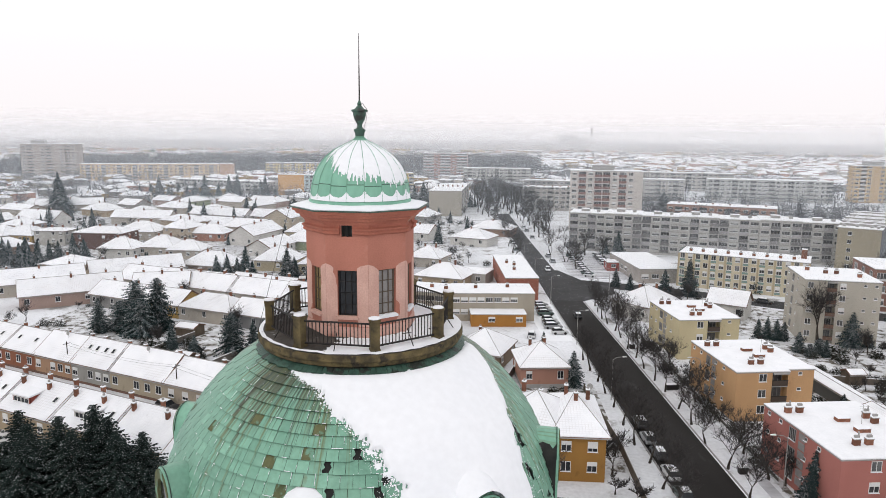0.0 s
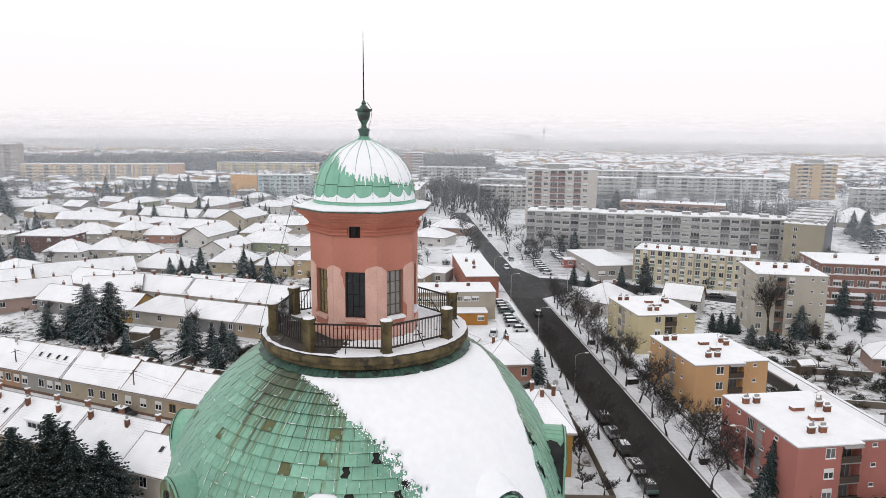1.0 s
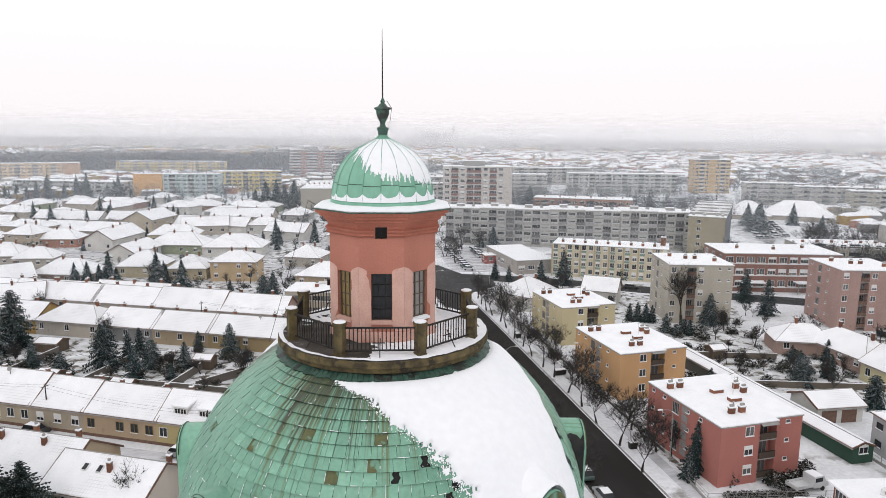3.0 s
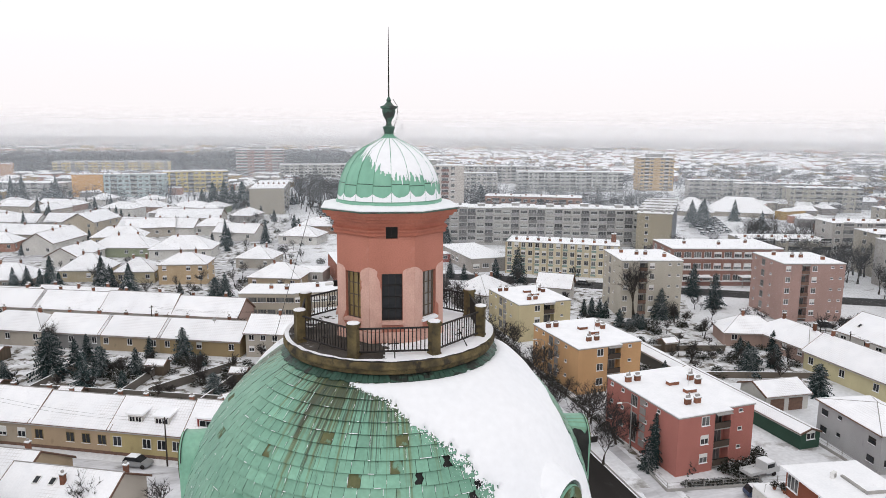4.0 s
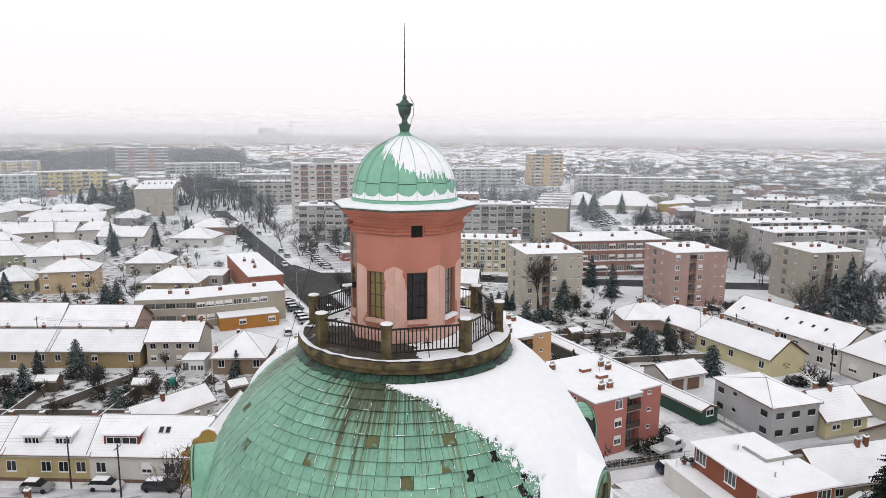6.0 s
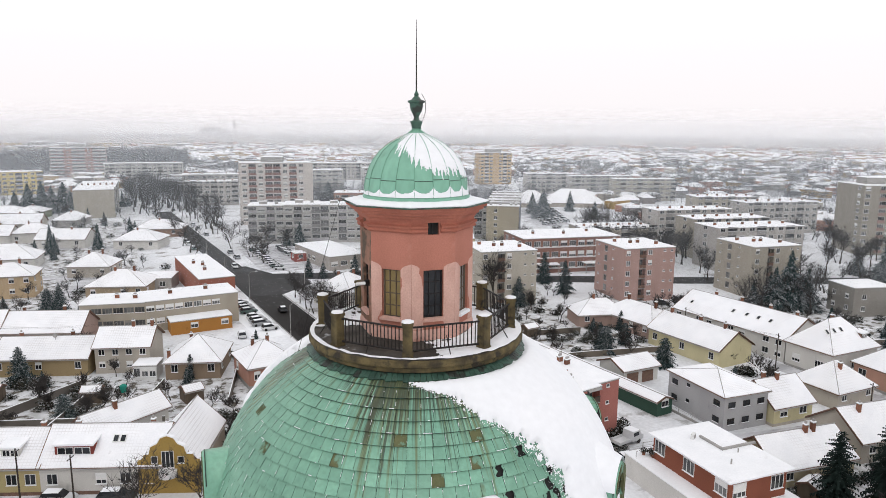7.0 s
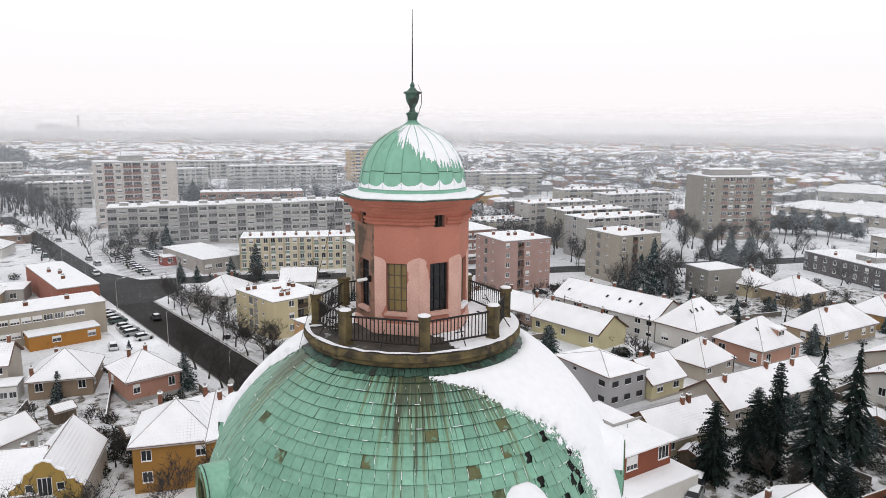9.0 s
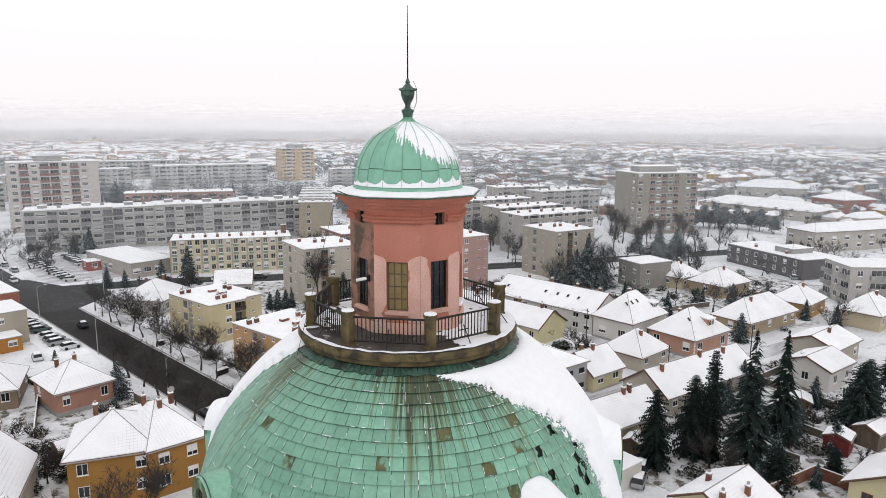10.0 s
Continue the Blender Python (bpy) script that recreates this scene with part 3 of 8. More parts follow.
def house(name, label, x, y, rot, w, d, eave, ridge, wall, sides=None, kind="gable", chimneys=(), storeys=1, win=(1.2, 1.4), over=0.45, plinth=None, skylights=(), dormers=(), cat="house", group="", step=2.8, z0=0.5, tile=None, dish=None, frame_mat=None):
    """A pitched-roof house with its own corner at (x, y), ridge along its own x."""
    ob = thing(name, label, cat, pose(x, y, 0, 0, 0, rot), group)
    FOOT.append((x, y, rot, w, d))
    g = Geo().prism([(0, 0), (w, 0), (w, d), (0, d)], -0.3, eave)
    if kind == "gable":
        for gx0, gx1 in ((0, 0.25), (w - 0.25, w)):
            g.add([(gx0, 0, eave), (gx0, d, eave), (gx0, d / 2, ridge), (gx1, 0, eave), (gx1, d, eave), (gx1, d / 2, ridge)],
                  [(0, 2, 1), (3, 4, 5), (0, 3, 5, 2), (1, 2, 5, 4)])
    part("wall", g, wall, ob)
    part("roof", roof_shell(w, d, eave, ridge, kind, over, 0.14, 0.02), tile or TILE, ob, "tiled roof")
    part("roof_snow", roof_shell(w, d, eave, ridge, kind, over - 0.04, 0.11, 0.165), TILE_SNOW, ob, "snow lying on the tiles")
    if kind == "gable":
        # verge boards, just clear of the snow
        up = (ridge - eave) / (d / 2)
        for gx in (-over, w + over - 0.1):
            vb = [(gx, -over, eave - over * up + 0.29), (gx + 0.1, -over, eave - over * up + 0.29), (gx + 0.1, d / 2, ridge + 0.29), (gx, d / 2, ridge + 0.29), (gx + 0.1, d + over, eave - over * up + 0.29), (gx, d + over, eave - over * up + 0.29)]
            part("verge", Geo().add(vb + [(a, b, c - 0.3) for a, b, c in vb], [(0, 1, 2, 3), (3, 2, 4, 5), (7, 6, 9, 8), (8, 9, 11, 10), (1, 7, 8, 2), (2, 8, 10, 4), (6, 0, 3, 9), (9, 3, 5, 11), (0, 6, 7, 1), (4, 10, 11, 5)]), TILE, ob)
    slope = (ridge - eave) / (d / 2)
    ze = eave - over * slope
    rt = Geo()
    zr = ridge + 0.27
    if kind == "gable":
        rt.tube((-over, d / 2, zr), (w + over, d / 2, zr), 0.08, 0.08, 5)
    else:
        ins = min(d / 2 + over, (w + 2 * over) / 2 - 0.05)
        xa, xb = -over + ins, w + over - ins
        rt.tube((xa - 0.02, d / 2, zr), (xb + 0.02, d / 2, zr), 0.07, 0.07, 5)
        for px, qx in ((-over, xa), (w + over, xb)):
            for py in (-over, d + over):
                rt.tube((px, py, ze + 0.24), (qx, d / 2, zr), 0.06, 0.06, 5)
    part("ridge_tiles", rt, KERB, ob)
    for yy in (-over - 0.1, d + over):
        part("gutter", Geo().box(-over, yy, ze - 0.02, w + over, yy + 0.1, ze + 0.1), CONCRETE, ob)
    if plinth:
        part("plinth", Geo().box(-0.04, -0.04, -0.3, w + 0.04, d + 0.04, z0 * 0.9), plinth, ob)
    for side, pattern in (sides or {}).items():
        facade(ob, side_pose(side, w, d), w if side in "sn" else d, pattern, storeys, z0, step, win, None, None, frame_mat)

    def height(py):
        return ridge - abs(py - d / 2) * slope
    for cx, cy in chimneys:
        chimney(ob, cx * w, cy * d, height(cy * d) + 0.2, 0.5, 0.5, 0.9 + 0.25 * ((cx * 7) % 1))
    pitch = math.degrees(math.atan(slope))
    for cx, cy in skylights:
        py = cy * d
        q = shared("skylight", lambda: Geo().box(-0.36, -0.52, 0, 0.36, 0.52, 0.1, 0).box(-0.27, -0.42, 0.101, 0.27, 0.42, 0.12, 1).data("skylight", [WHITE, GLASS]))
        part("skylight", q, None, ob, m=pose(cx * w, py, height(py) + 0.3, pitch if cy < 0.5 else -pitch))
    for cx, dw, dh, front in dormers:
        py = d * 0.12
        zb = height(py)
        run = min(dh / slope, d * 0.4)
        q = Geo()
        q.box(-dw / 2, py, zb, dw / 2, py + 0.15, zb + dh, 0)
        for s in (-1, 1):
            q.add([(s * dw / 2, py, zb), (s * dw / 2, py + run, zb + dh), (s * dw / 2, py, zb + dh)], [(0, 1, 2) if s > 0 else (0, 2, 1)], 0)
        top = [(-dw / 2 - 0.2, py - 0.3, zb + dh), (dw / 2 + 0.2, py - 0.3, zb + dh), (dw / 2 + 0.2, py + run + 0.6, zb + dh + 0.25), (-dw / 2 - 0.2, py + run + 0.6, zb + dh + 0.25)]
        q.add(top + [(a, b, c + 0.25) for a, b, c in top], [(3, 2, 1, 0), (4, 5, 6, 7), (0, 1, 5, 4), (1, 2, 6, 5), (2, 3, 7, 6), (3, 0, 4, 7)], 1)
        dm = part("dormer", q, [front, ROOF_SNOW], ob, m=pose(cx * w, 0, 0))
        part("window", window_mesh(dw * 0.42, dh * 0.62, 2), None, dm, m=pose(-dw * 0.22, py - 0.01, zb + dh * 0.2))
        part("window", window_mesh(dw * 0.42, dh * 0.62, 2), None, dm, m=pose(dw * 0.22, py - 0.01, zb + dh * 0.2))
    if dish:
        cx, cy = dish
        py = cy * d
        q = Geo().tube((0, 0, 0), (0, 0, 1.1), 0.04)
        q.lathe([(0.02, 0.0), (0.25, 0.03), (0.42, 0.12), (0.42, 0.14), (0.25, 0.06), (0.02, 0.03)], 12, 1, m=pose(0, 0, 1.1, 70))
        part("satellite_dish", q, [IRON, CONCRETE], ob, m=pose(cx * w, py, height(py)))
    return ob


# ---- the church dome and its lantern, on the axis x = y = 0 ----
FACE = 8.6            # the turn of the octagon's window face
CZ, DR = 33.3, 6.05   # the dome's centre and radius


def polar(r, az, z):
    """A point at a compass turn az, measured from -y towards -x."""
    a = radians(az)
    return (-r * math.sin(a), -r * math.cos(a), z)


def face_pose(az, r, z):
    """A frame on the wall that faces az: -y points out, x runs along it."""
    return pose(*polar(r, az, z), 0, 0, -az)


church = thing("church_dome", "large green copper church dome, half snow-covered, with a lantern", "dome")
# masonry drum under the dome
part("drum", Geo().lathe([(6.0, -0.3), (6.0, 30.4), (6.5, 30.6), (6.6, 31.0), (6.1, 31.2), (5.5, 31.3)], 48), PLASTER, church, "plastered drum")
core = Geo().lathe([((DR - 0.06) * math.sin(radians(p)), CZ + (DR - 0.06) * math.cos(radians(p))) for p in range(105, 26, -3)], 96)
part("sheathing", smooth(core.data("sheathing", [TAR])), None, church, "black boards under the copper")


def in_snow(az, p):
    """Where the snow field lies on the dome, by turn and polar angle."""
    wob = 3.0 * noise.noise(Vector((az * 0.12, p * 0.16, 3.1))) + 2.2 * noise.noise(Vector((az * 0.45, p * 0.5, 7.7))) + 1.8 * noise.noise(Vector((az * 1.3, p * 1.4, 1.7)))
    left = np.interp(p, [30, 31.6, 35.5, 44, 50.9, 58.9, 67, 90], [34, 29, 12.5, -1, -9.7, -15, -16, -18]) + wob
    right = np.interp(p, [30, 34.7, 45.6, 55.6, 65.4, 90], [-96, -87, -70, -61.5, -58, -56]) + wob
    return (right < az < left and p > 30.9 + 0.12 * wob) or (az > 116 + (p - 36) * 0.5 + wob and p > 29)


ROW = 2.9
tile_far, flecks = Geo(), Geo()
tile_count = 0
tile_mesh = {}
row = 0
p0 = 29.6
TILES = []
while p0 + row * ROW < 93:
    pa, pb = p0 + row * ROW, p0 + (row + 1) * ROW
    ring = DR * math.sin(radians((pa + pb) / 2))
    n = max(24, round(2 * math.pi * ring / 0.30))
    for i in range(n):
        TILES.append((row, pa, pb, n, i))
    row += 1


def tile_geo(pa, pb, n, lift=0.0):
    """One sheet, about its own centre line, its lower edge lapped over the next row."""
    half = 180.0 / n * 0.968
    q = Geo()
    pts = []
    for pp, rr in ((pa - 0.25, DR - 0.02), (pb + 0.2, DR + 0.018 + lift)):
        for a in (-half, half):
            pts.append(polar(rr * math.sin(radians(pp)), a, CZ + rr * math.cos(radians(pp))))
    low = [tuple(Vector(v) - (Vector(v) - Vector((0, 0, CZ))).normalized() * 0.03) for v in pts]
    v = pts + low
    return v, [(0, 1, 3, 2)], [(2, 3, 7, 6), (0, 2, 6, 4), (3, 1, 5, 7)]


tile_rng = random.Random(5)
# sheets torn away and sheets gone brown, by turn and polar angle
TORN = ((-6.4, 51.4), (2.9, 54.3), (-12.2, 60), (-9.6, 60), (1.3, 60), (-11, 63), (-8, 63), (-14.5, 63), (-6, 66), (-10, 66), (-13, 57), (-63, 57), (-64, 54), (-62, 60), (-60, 66), (-62, 69), (-58, 63))
BROWN = ((33, 45.6), (8, 45.6), (8, 51.4), (47.6, 51.4), (19.6, 54.3), (75.5, 54.3), (14, 60), (-61, 51.4))
for row, pa, pb, n, i in TILES:
    az = (i + (row * 0.37) % 1) * 360.0 / n
    az = (az + 180) % 360 - 180
    pm = (pa + pb) / 2
    u = tile_rng.random()
    # sheets that are torn away, most of them low on the side beside the snow
    half_w = 180.0 / n
    gap = 0.05 if -75 < az < -56 and pm > 50 else 0.06 if -20 < az < -3 and pm > 60 else 0
    if u < gap or any(abs(az - a) < half_w and abs(pm - p) < ROW / 2 for a, p in TORN):
        # tatters left at its edges
        turn = Matrix.Rotation(radians(-az), 4, "Z")
        for sgn in (-1, 1):
            tops = []
            for j in range(5):
                pp = pa + ROW * j / 4
                wd = half_w * tile_rng.uniform(0.1, 0.75)
                tops += [polar((DR + 0.005) * math.sin(radians(pp)), sgn * half_w * 0.97, CZ + (DR + 0.005) * math.cos(radians(pp))), polar((DR + 0.01) * math.sin(radians(pp)), sgn * (half_w - wd), CZ + (DR + 0.01) * math.cos(radians(pp)))]
            tile_far.add(tops, [(2 * j, 2 * j + 1, 2 * j + 3, 2 * j + 2) for j in range(4)], 0, turn)
        continue
    # edge faces get the dark copper: the shadow under each lap, as colour
    v, f, edge = tile_geo(pa, pb, n, 0.014 * tile_rng.random())
    turn = Matrix.Rotation(radians(-az), 4, "Z")
    bare = tile_rng.random() < 0.001 or any(abs(az - a) < half_w and abs(pm - p) < ROW / 2 for a, p in BROWN)
    if 2 < az < 60 and 38 < pm < 60 and tile_count < 300:
        me = shared(("tile", row, bare), lambda: Geo().add(v, f, 0).add(v, edge, 1).data("copper_sheet", [RUST if bare else DOME_COPPER, COPPER_DARK]))
        part("copper_sheet", me, None, church, m=turn)
        tile_count += 1
    else:
        tile_far.add(v, f, 1 if bare else 0, turn).add(v, edge, 2, turn)
    # snow caught in the joints
    if tile_rng.random() < (0.6 if az < 45 else 0.36) and pm > 33:
        h = 180.0 / n
        lo, hi = sorted((tile_rng.uniform(pa, pb), tile_rng.uniform(pa, pb)))
        wd = tile_rng.uniform(0.035, 0.085)
        c = [polar((DR + 0.03) * math.sin(radians(pp)), h + aa, CZ + (DR + 0.03) * math.cos(radians(pp))) for pp, aa in ((lo, -wd), (lo, wd), (hi, wd), (hi, -wd))]
        flecks.add(c, [(0, 3, 2, 1)], 0, turn)
    if tile_rng.random() < 0.22 and pm > 33:
        h = 180.0 / n
        lo, hi = sorted((tile_rng.uniform(-h, h), tile_rng.uniform(-h, h)))
        c = [polar((DR + 0.036) * math.sin(radians(pp)), aa, CZ + (DR + 0.036) * math.cos(radians(pp))) for pp, aa in ((pb + 0.06, lo), (pb + 0.2, lo), (pb + 0.2, hi), (pb + 0.06, hi))]
        flecks.add(c, [(0, 1, 2, 3)], 0, turn)
# loose flakes and clots along the ragged edge of the snow
for i in range(1300):
    p = tile_rng.uniform(32, 78)
    lim = np.interp(p, [30, 31.6, 35.5, 44, 50.9, 58.9, 67, 90], [34, 29, 12.5, -1, -9.7, -15, -16, -18]) if i % 3 else np.interp(p, [30, 34.7, 45.6, 55.6, 65.4, 90], [-96, -87, -70, -61.5, -58, -56])
    out = abs(tile_rng.gauss(0, 1)) * 3.2 - 1
    az = lim + out if i % 3 else lim - out
    if in_snow(az, p):
        continue
    g = tile_rng.uniform(0.06, 0.3) * max(0.3, 1 - out / 7)
    rr = DR + 0.045
    c = []
    for j in range(6):
        b = j * 1.047
        gg = g * tile_rng.uniform(0.5, 1.1)
        pp, aa = p + gg * math.sin(b), az + gg * math.cos(b) / math.sin(radians(p))
        c.append(polar(rr * math.sin(radians(pp)), aa, CZ + rr * math.cos(radians(pp))))
    flecks.add(c, [(5, 4, 3, 2, 1, 0)], 0)
part("copper_sheeting", tile_far, [DOME_COPPER, RUST, COPPER_DARK], church, "lapped green copper sheets", kind="stuff")
part("joint_snow", flecks, SNOW, church, "flecks of snow caught in the joints", kind="stuff")

# the snow field, thick, with a ragged edge
snow = Geo()
STEP = 0.5
grid = {}
cells = {}
for ia in range(720):
    for ip in range(124):
        cells[ia, ip] = in_snow(-180 + (ia + 0.5) * STEP, 29 + (ip + 0.5) * STEP)


deep_map = np.array([[cells[ia, ip] for ip in range(124)] for ia in range(720)], dtype=float)
for _ in range(14):
    deep_map = (deep_map + np.roll(deep_map, 1, 0) + np.roll(deep_map, -1, 0)) / 3
    pad = np.pad(deep_map, ((0, 0), (1, 1)), mode="edge")
    deep_map = (pad[:, :-2] + pad[:, 1:-1] + pad[:, 2:]) / 3


def dome_snow_vert(ia, ip):
    key = (ia % 720, ip)
    if key not in grid:
        az, p = -180 + key[0] * STEP, 29 + ip * STEP
        rim = sum(cells.get(((key[0] + da) % 720, ip + dp), True) for da in (-1, 0) for dp in (-1, 0)) < 4
        deep = deep_map[key[0], min(ip, 123)]
        t = 0.02 + 0.16 * max(0.0, deep - 0.35) ** 1.2 / 0.6 + 0.035 * noise.noise(Vector((az * 0.04, p * 0.05, 0)))
        r = DR + (0.012 if rim else max(0.035, t))
        grid[key] = len(snow.v)
        jig = 0.45 * noise.noise(Vector((ia * 1.7, ip * 1.3, 9))) if rim else 0.0
        snow.v.append(polar(r * math.sin(radians(p + jig)), az + jig, CZ + r * math.cos(radians(p + jig))))
    return grid[key]


for (ia, ip), full in cells.items():
    if full:
        snow.f.append([dome_snow_vert(ia, ip), dome_snow_vert(ia, ip + 1), dome_snow_vert(ia + 1, ip + 1), dome_snow_vert(ia + 1, ip)])
        snow.m.append(0)
part("dome_snow", smooth(snow.data("dome_snow", [SNOW]), 180), None, church, "thick snow field with a ragged edge")

# bull's-eye dormers round the foot of the dome
HOOD = 0.66
for k in range(8):
    az = FACE + 45 * k
    n = 18
    arch = [(HOOD, -2.0), (HOOD, -0.9)] + [(HOOD * math.cos(math.pi * i / n), HOOD * math.sin(math.pi * i / n)) for i in range(n + 1)] + [(-HOOD, -0.9), (-HOOD, -2.0)]
    m_ = len(arch)
    slices = ((-1.30, 0.95), (-1.27, 1.0), (-0.6, 1.02), (0.2, 1.05), (1.4, 1.1))
    q = Geo().add([(a * g, y, b * g if b > 0 else b) for y, g in slices for a, b in arch],
                  [(j * m_ + i, j * m_ + i + 1, j * m_ + m_ + i + 1, j * m_ + m_ + i) for j in range(len(slices) - 1) for i in range(m_ - 1)])
    dm = part("dormer", smooth(q.data("dormer", [DOME_COPPER]), 50), None, church, "small round-headed copper dormer", m=face_pose(az, 4.74, 35.42))
    for y in (-1.24, -0.55):
        seam = Geo()
        for i in range(2, m_ - 3):
            seam.tube((arch[i][0] * 1.02, y, arch[i][1] * 1.02), (arch[i + 1][0] * 1.02, y, arch[i + 1][1] * 1.02), 0.014, 0.014, 4)
        part("seam", seam, COPPER_DARK, dm)
    fr = Geo()
    hoop = [(0.46 * math.cos(2 * math.pi * i / 20), 0.46 * math.sin(2 * math.pi * i / 20) - 0.1) for i in range(20)]
    out = [(0.625 * math.cos(2 * math.pi * i / 20), max(-0.9, 0.625 * math.sin(2 * math.pi * i / 20)) if i < 10 else -0.1 - 0.9 * abs(math.sin(2 * math.pi * i / 20))) for i in range(20)]
    fr.add([(a, -1.31, b) for a, b in hoop] + [(a, -1.33, b) for a, b in out] + [(a, -1.2, b) for a, b in hoop] + [(a, -1.2, b) for a, b in out],
           [(i, (i + 1) % 20, 20 + (i + 1) % 20, 20 + i) for i in range(20)] + [(i, 40 + i, 40 + (i + 1) % 20, (i + 1) % 20) for i in range(20)] + [(20 + i, 20 + (i + 1) % 20, 60 + (i + 1) % 20, 60 + i) for i in range(20)])
    part("frame", fr, RUST, dm)
    pane = Geo().prism([(a, b) for a, b in hoop], -0.01, 0.01)
    part("pane", pane, GLASS, dm, m=pose(0, -1.22, 0, 90))
    if k == 6:
        # its cheek has lost its copper
        rot = Geo()
        for i in range(10):
            a0 = radians(138 + 34 * abs(noise.noise(Vector((i * 1.3, 2.2, 0)))))
            rot.v += [(HOOD * 1.055 * math.cos(a0 + (math.pi - a0) * j / 5), -1.23 + 0.1 * i, HOOD * 1.055 * math.sin(a0 + (math.pi - a0) * j / 5)) for j in range(6)] + [(-HOOD * 1.07, -1.23 + 0.1 * i, -1.9)]
        rot.f = [[i * 7 + j, i * 7 + j + 1, i * 7 + j + 8, i * 7 + j + 7] for i in range(9) for j in range(6)]
        rot.m = [0] * len(rot.f)
        part("bare_cheek", rot, TAR, dm, "black boards where the copper is torn off")
    if k in (0, 7, 3, 4, 6, 1):
        cap = Geo()
        cv = []
        lo, hi, front = {1: (0.36, 0.62, -0.55), 6: (0.42, 0.75, -0.2)}.get(k, (0.06, 0.94, -1.28))
        for j in range(9):
            yy = front + (1.5 - front) * j / 8
            for i in range(13):
                a = math.pi * (lo + (hi - lo) * i / 12)
                bulge = math.sin(math.pi * i / 12)
                rr = HOOD * 1.06 + 0.015 + (0.48 if k == 7 else 0.32) * bulge ** 0.7 * min(1, 0.12 + j * 0.3) * (0.4 if k in (1, 6) else 1) + 0.02 * noise.noise(Vector((i * 0.5, j * 0.6, k)))
                cv.append((rr * math.cos(a), yy, rr * math.sin(a) + 0.02 * j * bulge))
        cap.add(cv, [(j * 13 + i, j * 13 + i + 1, j * 13 + 14 + i, j * 13 + 13 + i) for j in range(8) for i in range(12)])
        part("snow_cap", smooth(cap.data("snow_cap", [SNOW]), 180), None, dm)

# the gallery: a round stone ring
gallery = thing("gallery", "mossy concrete gallery ring round the lantern", "gallery", pose(0, 0, 0))
ring_profile = [(2.88, 38.66), (2.98, 38.68), (3.0, 38.79), (3.05, 38.81), (3.075, 38.84), (3.07, 38.97), (3.04, 39.01), (0.5, 39.02)]
part("ring", smooth(Geo().lathe([(2.5, 38.3), (2.55, 38.6)] + ring_profile[:-1], 96).data("ring", [MOSS]), 35), None, gallery)
part("deck", Geo().lathe([(1.2, 38.85), (3.02, 38.85), (3.02, 39.022), (1.2, 39.03)], 64), DECK, gallery, "dark deck partly clear of snow")
q = Geo()
dv = {}
for ia in range(360):
    az = -180 + ia
    for ir in range(24):
        r = 1.55 + 0.062 * ir
        lie = np.interp(az, [-180, -110, -30, 6, 20, 45, 95, 120, 180], [0.5, 0.62, 0.7, 0.55, -0.05, -0.3, -0.25, 0.45, 0.5])
        c = lie + 0.45 * noise.noise(Vector((az * 0.06, r * 1.6, 4))) + 0.4 * noise.noise(Vector((az * 0.3, r * 5, 2))) + (0.85 if r > 2.88 else 0.0)
        if c > 0.28:
            ids = []
            for da, dr in ((0, 0), (0, 1), (1, 1), (1, 0)):
                key = ((ia + da) % 360, ir + dr)
                if key not in dv:
                    rr = 1.55 + 0.062 * key[1]
                    zz = 39.038 + 0.03 * (0.5 + noise.noise(Vector((key[0] * 0.16, key[1] * 0.3, 1))))
                    dv[key] = len(q.v)
                    q.v.append(polar(min(rr, 3.035), -180 + key[0], zz))
                ids.append(dv[key])
            q.f.append(ids)
            q.m.append(0)
part("deck_snow", smooth(q.data("deck_snow", [SNOW]), 180), None, gallery, "drifted snow")

part("neck", smooth(Geo().lathe([(3.02, 38.2), (2.84, 38.42), (2.8, 38.6), (2.5, 38.61)], 72).data("neck", [COPPER_DARK]), 40), None, gallery, "dark green copper collar")
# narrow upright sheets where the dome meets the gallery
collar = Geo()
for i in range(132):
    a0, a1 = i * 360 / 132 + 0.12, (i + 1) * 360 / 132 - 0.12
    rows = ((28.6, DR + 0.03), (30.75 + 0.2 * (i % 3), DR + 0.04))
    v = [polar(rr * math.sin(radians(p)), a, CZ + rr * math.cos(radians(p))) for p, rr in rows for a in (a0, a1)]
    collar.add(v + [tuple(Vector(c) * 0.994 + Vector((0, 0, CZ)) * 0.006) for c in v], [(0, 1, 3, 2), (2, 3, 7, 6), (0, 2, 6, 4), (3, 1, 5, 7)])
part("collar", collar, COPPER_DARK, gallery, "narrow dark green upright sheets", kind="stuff")

